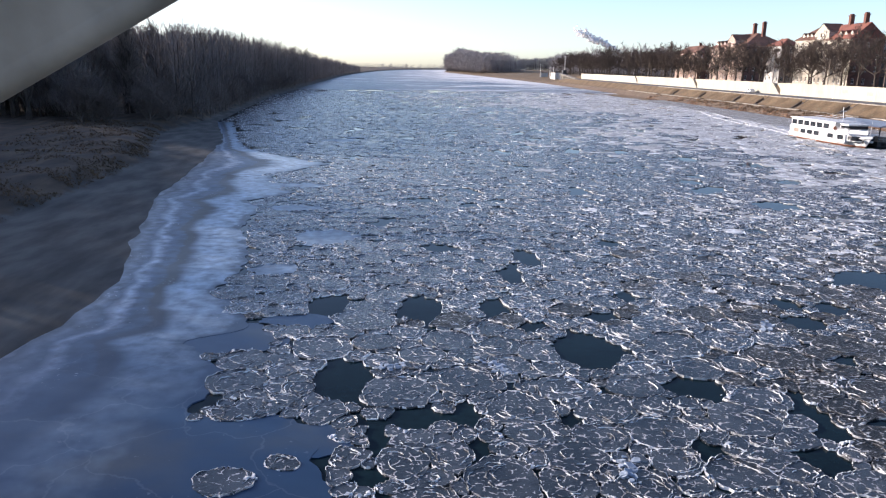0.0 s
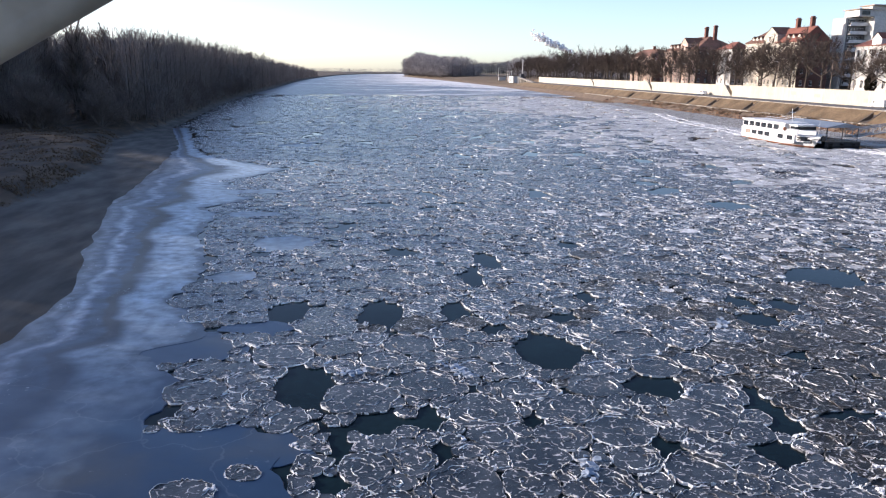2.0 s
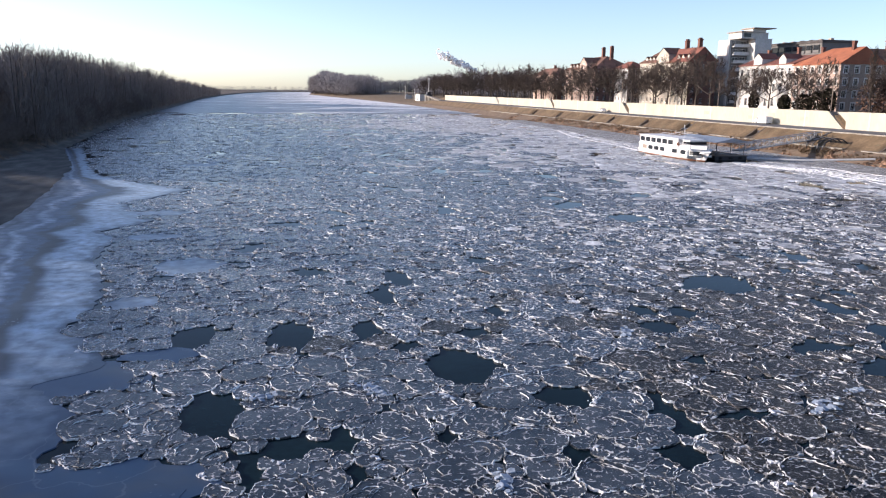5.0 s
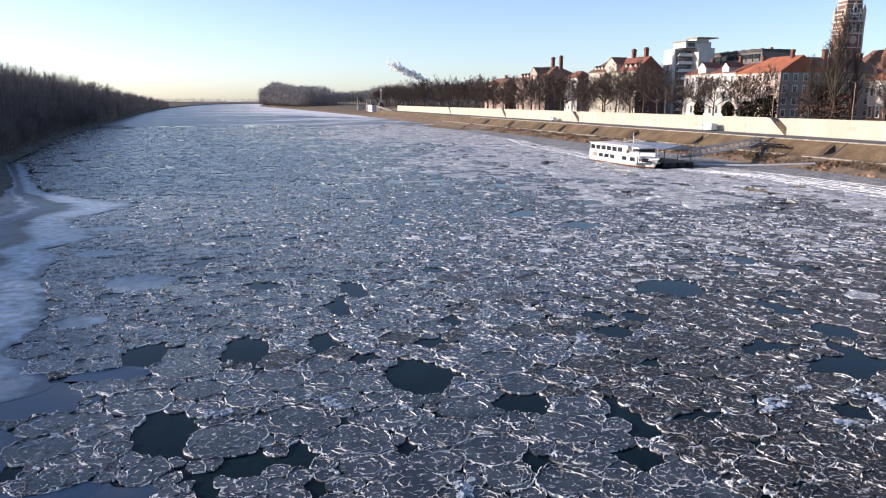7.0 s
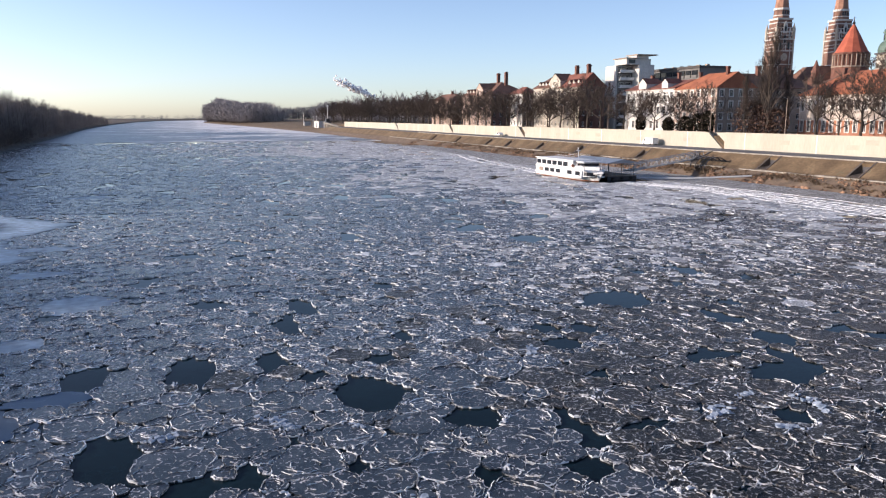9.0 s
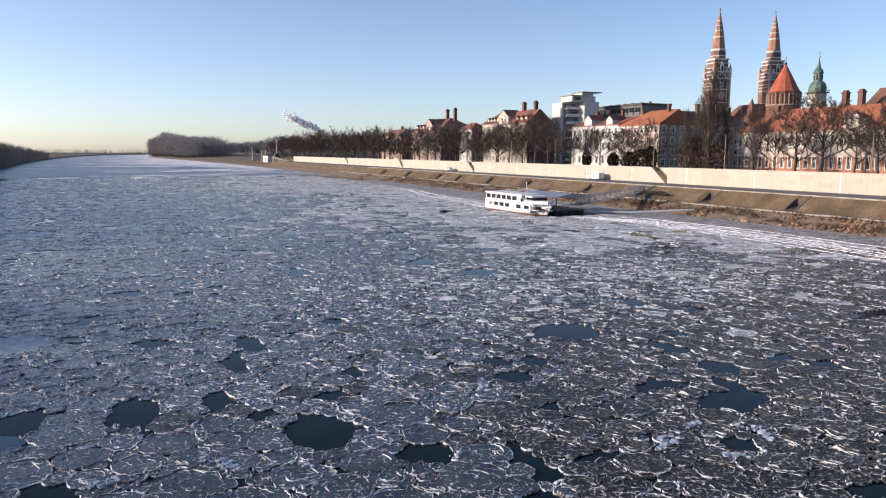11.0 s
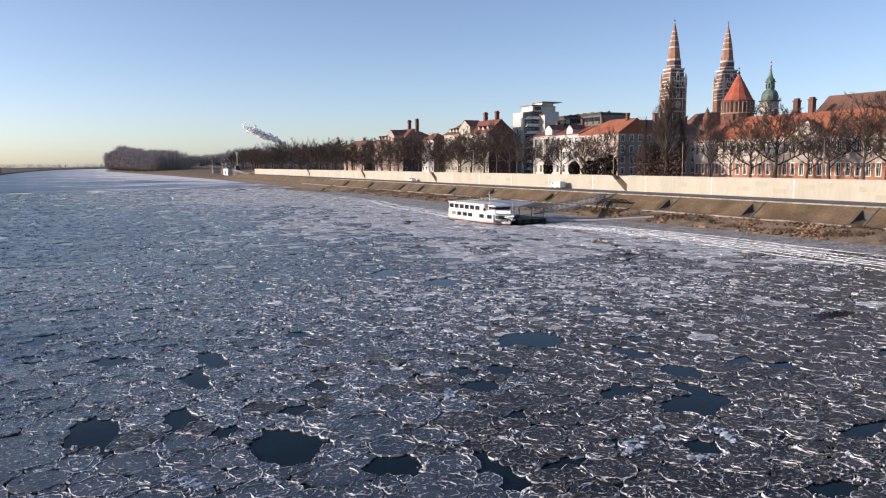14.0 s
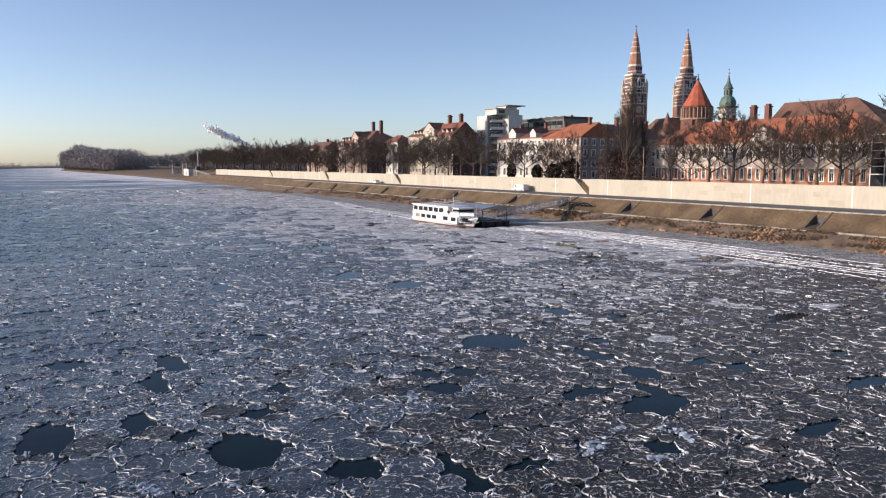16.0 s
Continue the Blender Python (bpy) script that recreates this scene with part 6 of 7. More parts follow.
QUAY = [tree_model("bare_tree", s, "bare broad winter tree with dark trunk on the quay", height=13, spread=6.5, limbs=11, upright=0.85, twigs=9, start=0.3, thick=0.036) for s in (11, 12, 13, 14)]
POPLAR = [tree_model("poplar", s, "tall slender bare poplar beside the houses", height=21, spread=5.0, limbs=30, upright=0.3, twigs=4, start=0.1, thick=0.016, girth=0.013) for s in (21, 22)]
WOODS = [tree_model("riverside_tree", s, "bare riverside poplar in the dark woods", mats=(M_BARK, M_TWIG_PALE), height=17, spread=4.6, limbs=22, upright=0.4, twigs=7, start=0.14, thick=0.018) for s in (31, 32, 33, 34, 35)]
BUSH = [tree_model("willow_bush", s, "dense bare willow bush at the water's edge", mats=(M_BARK_PALE, M_TWIG_PALE), height=5.0, spread=3.4, limbs=20, upright=0.7, twigs=6, start=0.02, thick=0.02) for s in (41, 42)]


def quay_trees():
    rng = random.Random(5)
    # (azimuth, distance from the river's axis, size)
    for az, x, s in ((42.75, 140, 0), (45.9, 137, 1.05), (48.6, 137, 0.95), (50.2, 138, 1.15), (53.6, 137, 0.9), (55.6, 137, 1.1), (57.0, 140, 1.0), (57.9, 137, 0.9),
                     (52.2, 141, 0.85), (60.5, 137, 1.1), (47.3, 141, 0.8), (37.0, 138, 0.95), (38.6, 139, 0.85), (35.2, 138, 0.9), (31.4, 138, 1.15), (30.4, 139, 1.1),
                     (29.4, 139, 1.1), (28.4, 140, 1.15), (27.6, 139, 1.0), (26.4, 139, 0.9), (24.4, 140, 1.1), (23.2, 140, 1.1), (22.2, 139, 1.0), (21.0, 140, 1.1),
                     (33.0, 139, 0.9), (34.2, 140, 0.8), (20.1, 140, 1.0), (19.3, 141, 1.1), (18.5, 141, 1.0), (17.8, 142, 1.2), (17.1, 142, 1.0), (16.4, 142, 1.1)):
        y = x / math.tan(radians(az))
        if s:
            plant(QUAY, x, y, STREET, s * rng.choice((0.95, 1.05, 1.1, 1.18)), rng, "trees along the quay street")
        else:
            for dx, dy, k in ((0, 0, 1.22), (2.2, 4.5, 0.95), (4, -2, 0.8), (-2, 5, 0.75)):
                plant(POPLAR, x + dx, y + dy, STREET, k, rng, "poplars by the houses")
    for k in range(18):
        y = 262 + k * 10.5 + rng.uniform(-4, 4)
        plant(QUAY, rng.uniform(141, 149), y, STREET, rng.choice((0.6, 0.8, 1.0, 1.15)), rng, "trees along the quay street")
    for k in range(40):
        y = 455 + k * 8.5 + rng.uniform(-4, 4)
        plant(QUAY, rng.uniform(138, 165), y, 7.4, rng.uniform(1.05, 1.5), rng, "trees of the far quay")


def left_woods():
    rng = random.Random(6)
    for k in range(95):
        y = 134 + 330 * (k / 95) ** 1.5 + rng.uniform(-3, 3)
        xl, w = lerp(y, SHORE_Y, SHORE_LEFT), lerp(y, SHORE_Y, BEACH)
        d = w + rng.uniform(2.5, 26) * (1.6 if y < 170 else 1.0)
        if y < 150:
            d = max(d, 26 + rng.uniform(0, 25))
        plant(WOODS, xl - d, y, left_height(d, y) - 0.2, rng.uniform(0.85, 1.12) * lerp(y, (134, 200, 330), (0.88, 0.94, 1.02)), rng, "trees of the left bank")
    for k in range(70):
        y = 128 + 300 * (k / 70) ** 1.4 + rng.uniform(-2, 2)
        xl, w = lerp(y, SHORE_Y, SHORE_LEFT), lerp(y, SHORE_Y, BEACH)
        d = w + rng.uniform(0.5, 7) + (8 if y < 140 else 0)
        plant(BUSH, xl - d, y, left_height(d, y) - 0.2, rng.uniform(0.7, 1.4), rng, "bushes of the left bank")


def leafy_bush(x, y, z, r, h, mat, label, seed):
    """A dense dark shrub: short stems under a crown of many small leaf clumps."""
    rng = random.Random(seed)
    ob = thing("shrub", (x, y, z), label, "shrub", "shrubs by the quay houses")
    part("stem", Geo().tube([(x, y, z - 0.2), (x + 0.1, y, z + h * 0.5)], [0.14, 0.06], 6), M_BARK, ob)
    g = Geo()
    for k in range(900):
        a, f = rng.uniform(0, 6.28), rng.random()
        q = r * (0.45 + 0.55 * math.sqrt(rng.random())) * math.sin(math.pi * min(0.97, 0.12 + 0.85 * f)) ** 0.6 * (1 + 0.25 * math.sin(a * 3 + seed))
        c = Vector((x + q * math.cos(a), y + q * math.sin(a), z + 0.2 + h * f))
        u = Vector((rng.gauss(0, 1), rng.gauss(0, 1), rng.gauss(0, 1))).normalized() * 0.3
        w = u.cross(Vector((rng.gauss(0, 1), rng.gauss(0, 1), rng.gauss(0, 1)))).normalized() * 0.22
        g.add([c - u, c + w, c + u, c - w], [(0, 1, 2, 3)])
    part("foliage", g, mat, ob)


for k, (az, r, h) in enumerate(((38.3, 3.1, 5.4), (37.4, 2.5, 4.6), (38.9, 2.2, 6.2), (36.2, 1.7, 4.4), (34.2, 1.5, 5.4))):
    leafy_bush(140, 140 / math.tan(radians(az)), STREET, r, h, M_EVERGREEN, "dark evergreen shrub before the quay houses", 200 + k)
for k, (az, r, h) in enumerate(((41.6, 4.2, 8.5), (42.4, 3.6, 7.5), (43.4, 3.4, 6.5))):
    leafy_bush(141, 141 / math.tan(radians(az)), STREET, r, h, M_DRYLEAF, "russet shrub with dry winter leaves", 300 + k)

quay_trees()
left_woods()


def far_wood(name, label, places, seed, mat=None, strands=26, thin=1.0, crown=0.21):
    """Woods too far to count: many small bare trees in one mesh."""
    g, rng = Geo(), random.Random(seed)
    for x, y, z, h in places:
        wide = h * crown * rng.uniform(0.75, 1.25)
        g.tube([(x, y, z - 0.5), (x, y, z + h * 0.85)], [h * 0.012 * thin ** 0.5, h * 0.004], 3, 1, False)
        for k in range(strands):
            f = rng.uniform(0.04, 0.84)
            a, o = rng.uniform(0, 6.28), wide * rng.uniform(0.3, 1.0) * math.sqrt(max(0.05, 1 - (1.7 * f - 0.75) ** 2))
            p, q = Vector((x, y, z + h * f)), Vector((x + math.cos(a) * o, y + math.sin(a) * o, z + h * min(1.0, f + rng.uniform(0.08, 0.24))))
            s = h * 0.012 * thin
            g.add([p + Vector((0, 0, s)), p - Vector((s, s, 0)), q], [(0, 1, 2)])
            for _ in range(3):
                e = q + Vector((rng.gauss(0, 0.7), rng.gauss(0, 0.7), rng.gauss(0.9, 0.6))) * h * 0.05
                c = p.lerp(q, rng.uniform(0.4, 0.95))
                t = Vector((rng.gauss(0, 1), rng.gauss(0, 1), rng.gauss(0, 1))).normalized() * h * 0.010 * thin
                g.add([c - t, c + t, e], [(0, 1, 2)])
    return tagged(solid(name, g, [mat or M_WOOD_FAR, M_BARK], label, "woods"), kind="stuff")


def woods_left_places():
    rng = random.Random(61)
    for k in range(2500):
        y = 138 + 1150 * rng.random() ** 1.9
        xl, w = lerp(y, SHORE_Y, SHORE_LEFT), lerp(y, SHORE_Y, BEACH)
        d = w + 1 + 75 * rng.random() ** 1.4 + (16 if y < 160 else 0)
        if k % 4 == 0 and y > 165:
            e = w + rng.uniform(-0.4, 3.0)
            yield xl - e, y, left_height(e, y), rng.uniform(3, 8)
        yield xl - d, y, left_height(d, y), rng.uniform(15, 22) * lerp(y, (134, 200, 330, 460, 560, 900, 1290), (0.86, 0.93, 1.02, 1.0, 0.88, 0.78, 0.5))


def woods_island_places():
    rng = random.Random(62)
    for k in range(800):
        y = rng.uniform(1180, 1840)
        x = lerp(y, BANK_Y, BANK_RIGHT) + 6 + 75 * rng.random()
        az = math.degrees(math.atan2(x, y))
        h = lerp(az, (1.8, 2.3, 3.2, 4.6, 5.6, 7.0, 9.0), (0.5, 0.85, 1.1, 0.92, 1.0, 0.95, 0.5)) * math.hypot(x, y) / 1500
        yield x, y, 3, rng.choice((rng.uniform(18, 28), rng.uniform(34, 40))) * h * (1 + 0.12 * noise.noise((az * 3.0, 0, 4)))


def woods_right_places():
    rng = random.Random(63)
    for k in range(700):
        y = rng.uniform(600, 1250)
        x = lerp(y, BANK_Y, BANK_RIGHT) + lerp(y, (620, 1250), (60, 70)) + 140 * rng.random()
        if x > y * math.tan(radians(9.6 + 0.8 * rng.random())):
            yield x, y, 6.5, rng.uniform(17, 29)


def woods_far_places():
    rng = random.Random(64)
    for k in range(1300):
        x = rng.uniform(-900, 900)
        yield x, 3100 + 0.3 * abs(x) + rng.uniform(0, 200) - 150, 2, rng.choice((6, 8, 8, 10, 18))


def woods_hill_places():
    rng = random.Random(66)
    for k in range(700):
        f = rng.random()
        x, y = az_place(lerp(f, (0, 1), (4.5, 15.0)), 2500 + rng.uniform(0, 160))
        yield x, y, 6, rng.uniform(26, 36) * lerp(f, (0, 0.3, 0.7, 1), (0.9, 1.1, 1.3, 1.3))


# unseen trees left of the view, added and sized to shade the shore
def shade_woods_places():
    rng = random.Random(65)
    for k in range(1200):
        x, y = rng.uniform(-100, -34), rng.uniform(27, 150)
        if math.degrees(math.atan2(-x, y)) > 34.5 and (y > 76 or (y > 34 and x < -66)):
            yield x, y, 3, rng.uniform(14, 18) if y > 76 else rng.uniform(14.5, 17.5)


def tufts(name, label, places, seed, mat):
    """Tufts of dry grass and reed, too many to count."""
    g, rng = Geo(), random.Random(seed)
    for x, y, z, h in places:
        for k in range(12):
            a, o = rng.uniform(0, 6.28), h * rng.uniform(0.15, 0.7)
            w = Vector((math.cos(a + 1.57), math.sin(a + 1.57), 0)) * h * 0.06
            p = Vector((x + rng.uniform(-0.2, 0.2) * h, y + rng.uniform(-0.2, 0.2) * h, z - 0.05))
            g.add([p - w, p + w, p + Vector((math.cos(a) * o, math.sin(a) * o, h * rng.uniform(0.5, 1.0)))], [(0, 1, 2)])
    return tagged(solid(name, g, mat, label, "grass"), kind="stuff")


def left_tufts():
    rng = random.Random(91)
    for k in range(9000):
        y = 40 + 95 * rng.random()
        w = lerp(y, SHORE_Y, BEACH)
        d = w + rng.uniform(-0.5, 1.2) + 16 * rng.random() ** 2
        x = lerp(y, SHORE_Y, SHORE_LEFT) - d
        if noise.noise((x * 0.25, y * 0.25, 9)) > -0.15:
            yield x, y, left_height(d, y) + bank_noise(x, y, d) * 1.6, rng.uniform(0.12, 0.38)


def right_tufts():
    rng = random.Random(92)
    for k in range(5200):
        y, d = 58 + 260 * rng.random() ** 1.5, rng.uniform(1.2, 5.0)
        if noise.noise((d * 0.5, y * 0.12, 3)) > -0.05:
            yield 107.3 + d, y, right_height(d, y), rng.uniform(0.25, 0.75)


tufts("bank_grass", "dry brown grass tufts on the left bank", left_tufts(), 93, M_DRYGRASS)
tufts("shore_reeds", "dry russet reed tufts among the quay stones", right_tufts(), 94, M_DRYGRASS)
far_wood("beach_woods", "unseen bare woods added to shade the river beach", shade_woods_places(), 5, M_TWIG, 60, 0.3)
far_wood("left_bank_woods", "dark bare winter woods along the left bank", woods_left_places(), 1, strands=70, thin=0.3)
# the woods below carry distance haze in their pale colours
far_wood("river_bend_woods", "hazy bare woods at the river bend", woods_island_places(), 2, M_HAZEWOOD_NEAR, strands=55, thin=0.8, crown=0.34)
far_wood("park_woods", "bare park trees beyond the quay houses", woods_right_places(), 3, M_HAZEWOOD_NEAR, strands=36, thin=0.8, crown=0.28)
far_wood("hill_woods", "pale grey woods on the far hills", woods_hill_places(), 6, M_HAZEWOOD, 20, 1.3, 0.35)
far_wood("horizon_woods", "thin line of woods on the horizon", woods_far_places(), 4, M_HAZEWOOD, 22, 1.2, 0.6)


# ---- the ship at its landing ----
def ship():
    ob = thing("river_ship", (80.7, 143, 0), "white double-deck river excursion ship moored by a pontoon", "ship")
    cx, half, stern, bow = 80.7, 2.8, 155.6, 130.6

    def outline(k, shrink=0.0):
        pts = []
        for f in (0, 0.25, 0.5, 0.68, 0.8, 0.9, 0.96, 1.0):
            y = stern + (bow + k - stern) * f
            w = (half - shrink) * (1 if f < 0.6 else max(0.02, math.cos((f - 0.6) / 0.4 * math.pi / 2) ** 0.75))
            pts.append((w, y))
        return [(cx - w, y) for w, y in pts] + [(cx + w, y) for w, y in pts[::-1]]

    def sheer(y):
        return 0.95 + 1.05 * max(0, (140 - y) / 9.4) ** 1.5

    lo, hi = outline(1.6, 0.35), outline(0.0)
    part("hull_bottom", Geo().loft([[(x, y, -0.5) for x, y in outline(2.2, 0.6)], [(x, y, 0.12) for x, y in lo]]), M_RUST, ob, "rust-red underwater hull")
    part("hull", Geo().loft([[(x, y, 0.12) for x, y in lo], [(x, y, sheer(y)) for x, y in hi]]), M_SHIP, ob)
    part("rubbing_strake", Geo().loft([[(x * 1.0 + (x - cx) * 0.03, y, sheer(y) - 0.28) for x, y in hi], [(x + (x - cx) * 0.03, y, sheer(y) - 0.16) for x, y in hi]]), M_SHIP, ob)
    part("main_saloon", Geo().box(cx - 2.72, 134.6, 0.5, cx + 2.72, 155.3, 2.05), M_SHIP, ob)
    nose = Geo().loft([[(cx + 2.4 * math.cos(a), 134.6 - 2.2 * math.sin(a), z) for a in np.linspace(0, math.pi, 9)] for z in (0.9, 2.0)])
    part("saloon_front", nose, M_SHIP, ob)
    part("front_window", Geo().loft([[(cx + 2.44 * math.cos(a), 134.6 - 2.26 * math.sin(a), z) for a in np.linspace(0.15, math.pi - 0.15, 9)] for z in (1.05, 1.8)]), M_GLASS, ob, "wrapped dark front window")
    part("upper_deck", Geo().box(cx - 2.85, 133.4, 2.05, cx + 2.85, 155.5, 2.22), M_SHIP, ob)
    wall_line = [(x, y + 0.5) for x, y in outline(1.0, 0.05) if y < 139.5]
    part("foredeck_bulwark", Geo().loft([[(x, y, z) for x, y in wall_line] + [(cx + (x - cx) * 0.96, y + 0.12, z) for x, y in wall_line[::-1]] for z in (2.2, 2.85)]), M_SHIP, ob, "white bulwark round the fore deck")
    part("upper_saloon", Geo().box(cx - 2.6, 138.6, 2.22, cx + 2.6, 155.2, 3.85), M_SHIP, ob)
    part("roof", Geo().box(cx - 2.8, 138.2, 3.85, cx + 2.8, 155.6, 4.02), M_SHIP, ob)
    part("wheelhouse", Geo().box(cx - 1.8, 135.4, 2.22, cx + 1.8, 138.2, 3.7).box(cx - 2.1, 135.0, 3.7, cx + 2.1, 138.2, 3.86), M_SHIP, ob)
    part("wheelhouse_glass", Geo().box(cx - 1.84, 135.36, 2.9, cx + 1.84, 137.9, 3.5), M_GLASS, ob)
    for k in range(6):
        y = 153.9 - k * 2.45
        w = part("upper_window", Geo().box(cx - 2.66, y - 0.95, 2.62, cx - 2.58, y + 0.95, 3.55), M_GLASS, ob, "dark upper saloon window")
        part("window_frame", Geo().box(cx - 2.68, y - 1.0, 2.56, cx - 2.61, y + 1.0, 2.62).box(cx - 2.68, y - 1.0, 3.55, cx - 2.61, y + 1.0, 3.61), M_SHIP, w)
    for k, y in enumerate((152.6, 149.9, 147.3, 144.7, 139.6, 136.2)):
        part("lower_window", Geo().box(cx - 2.78, y - 0.95, 1.05, cx - 2.7, y + 0.95, 1.85), M_GLASS if k else M_GREYWALL, ob, "dark lower saloon window")
    for x in (-2.62, 2.62):
        rail = Geo().tube([(cx + x, 133.6, 3.1), (cx + x, 138.4, 3.1)], [0.035] * 2, 5).tube([(cx + x, 133.6, 2.65), (cx + x, 138.4, 2.65)], [0.02] * 2, 4)
        for k in range(5):
            rail.tube([(cx + x, 133.6 + k * 1.2, 2.2), (cx + x, 133.6 + k * 1.2, 3.1)], [0.03] * 2, 4)
        part("deck_railing", rail, M_METAL, ob, "thin steel deck railing")
    top = Geo()
    for x in (-1.6, 1.6):
        top.tube([(cx + x, 139.5, 4.75), (cx + x, 147.5, 4.75)], [0.04] * 2, 5)
        for k in range(6):
            top.tube([(cx + x, 139.5 + k * 1.6, 4.0), (cx + x, 139.5 + k * 1.6, 4.75)], [0.03] * 2, 4)
    part("roof_railing", top, M_METAL, ob)
    part("mast", Geo().tube([(cx - 0.8, 139.2, 3.9), (cx - 0.8, 139.7, 6.7)], [0.09, 0.05], 6).tube([(cx - 1.4, 139.6, 6.0), (cx - 0.2, 139.6, 6.0)], [0.04] * 2, 5), M_SHIP, ob, "white signal mast")
    part("jackstaff", Geo().tube([(cx, 131.4, 1.6), (cx, 131.3, 4.6)], [0.06, 0.03], 6), M_METAL, ob, "bow flagstaff")
    part("anchor", Geo().box(cx - 0.9, 131.9, 0.7, cx - 0.75, 132.3, 1.3), M_DARKMETAL, ob)
    part("life_ring", Geo().tube([(cx - 2.63, 138.55, 2.9), (cx - 2.63, 138.3, 2.9)], [0.35, 0.35], 12), M_ORANGE, ob, "orange life ring")


ship()


def landing():
    ob = thing("landing_pontoon", (87.5, 140, 0), "dark steel landing pontoon with a low dark roof", "pontoon")
    part("float", Geo().box(84.0, 134.3, -0.4, 91.0, 150, 0.75), M_HULL_DARK, ob, "black steel float")
    part("deck", Geo().box(83.9, 134.2, 0.75, 91.1, 150.1, 0.86), M_GREYWALL, ob)
    for x in (84.4, 90.6):
        for y in (134.8, 139.5, 144.5, 149.5):
            part("post", Geo().tube([(x, y, 0.8), (x, y, 3.5)], [0.08] * 2, 6), M_DARKMETAL, ob)
    part("roof", Geo().add([(83.4, 133.8, 3.45), (91.6, 133.8, 3.45), (91.6, 150.5, 3.45), (83.4, 150.5, 3.45), (87.5, 133.8, 4.3), (87.5, 150.5, 4.3)],
                           [(0, 3, 2, 1), (0, 4, 5, 3), (1, 2, 5, 4), (0, 1, 4), (2, 3, 5)]), M_ROOFMETAL, ob, "blue-grey sheet metal canopy")
    rail = Geo()
    for z in (1.25, 1.75):
        rail.tube([(84.1, 134.3, z), (90.9, 134.3, z), (90.9, 138.6, z)], [0.035] * 3, 5)
    for k in range(8):
        rail.tube([(84.1 + k * 0.97, 134.3, 0.8), (84.1 + k * 0.97, 134.3, 1.75)], [0.03] * 2, 4)
    part("railing", rail, M_METAL, ob, "steel railing")
    for k in range(3):
        part("tyre_fender", Geo().turned(85.2 + k * 2.2, 134.2, [(0.1, 0.1), (0.42, 0.15), (0.42, 0.55), (0.1, 0.6)], 10), M_TYRE, ob, "black tyre fender")

    gang = thing("gangway", (102, 142, 2.5), "long galvanised steel truss gangway to the quay", "gangway")
    a, b, n = Vector((90.6, 137.5, 1.5)), Vector((113.8, 143.0, 3.75)), 14
    side = (b - a).cross(Vector((0, 0, 1))).normalized() * 0.9
    for s in (-1, 1):
        g = Geo()
        for h, r in ((0.0, 0.12), (1.35, 0.10)):
            g.tube([a + side * s + Vector((0, 0, h)), b + side * s + Vector((0, 0, h))], [r, r], 5)
        for k in range(n + 1):
            p = a.lerp(b, k / n) + side * s
            g.tube([p, p + Vector((0, 0, 1.35))], [0.07] * 2, 4)
            if k < n:
                q = a.lerp(b, (k + 1) / n) + side * s
                g.tube([p + Vector((0, 0, 1.35 if k % 2 else 0)), q + Vector((0, 0, 0 if k % 2 else 1.35))], [0.06] * 2, 4)
        part("truss", g, M_METAL, gang)
    for k in range(30):
        g = Geo()
        p, q = a.lerp(b, k / 30), a.lerp(b, (k + 0.9) / 30)
        g.loft([[tuple(p - side), tuple(p + side), tuple(p + side + Vector((0, 0, 0.06))), tuple(p - side + Vector((0, 0, 0.06)))],
                [tuple(q - side), tuple(q + side), tuple(q + side + Vector((0, 0, 0.06))), tuple(q - side + Vector((0, 0, 0.06)))]])
        part("plank", g, M_KERB, gang, "worn grey plank")

    tr = thing("gangway_trestle", (113.5, 138.5, 2.3), "dark steel trestle holding the gangway on the bank", "trestle")
    for dy in (0, 1.6, 3.2, 4.8):
        arc = [(111.6 + 3.2 * math.cos(t), 134.6 + dy, 1.9 + 2.3 * math.sin(t)) for t in np.linspace(math.pi, math.pi * 0.1, 8)]
        part("rib", Geo().tube(arc, [0.12] * 8, 5), M_DARKMETAL, tr)
    part("cross_beam", Geo().box(111.4, 134.4, 3.9, 112.0, 144.0, 4.25), M_DARKMETAL, tr)
    part("leg", Geo().tube([(111.6, 143.4, 1.4), (111.6, 143.4, 4.0)], [0.16] * 2, 6), M_DARKMETAL, tr)
    part("brace", Geo().tube([(112.6, 143.4, 3.0), (114.8, 140.0, 5.3)], [0.14] * 2, 6).tube([(113.2, 145.4, 3.4), (114.4, 144.0, 5.1)], [0.14] * 2, 6), M_DARKMETAL, tr)

    boom = thing("mooring_boom", (98, 127, 0.4), "long grey steel mooring boom from pontoon to bank", "boom")
    part("pipe", Geo().tube([(91.0, 134.0, 0.35), (99, 127, 0.5), (108.2, 119.8, 1.3)], [0.22, 0.22, 0.2], 8), M_METAL, boom)


landing()


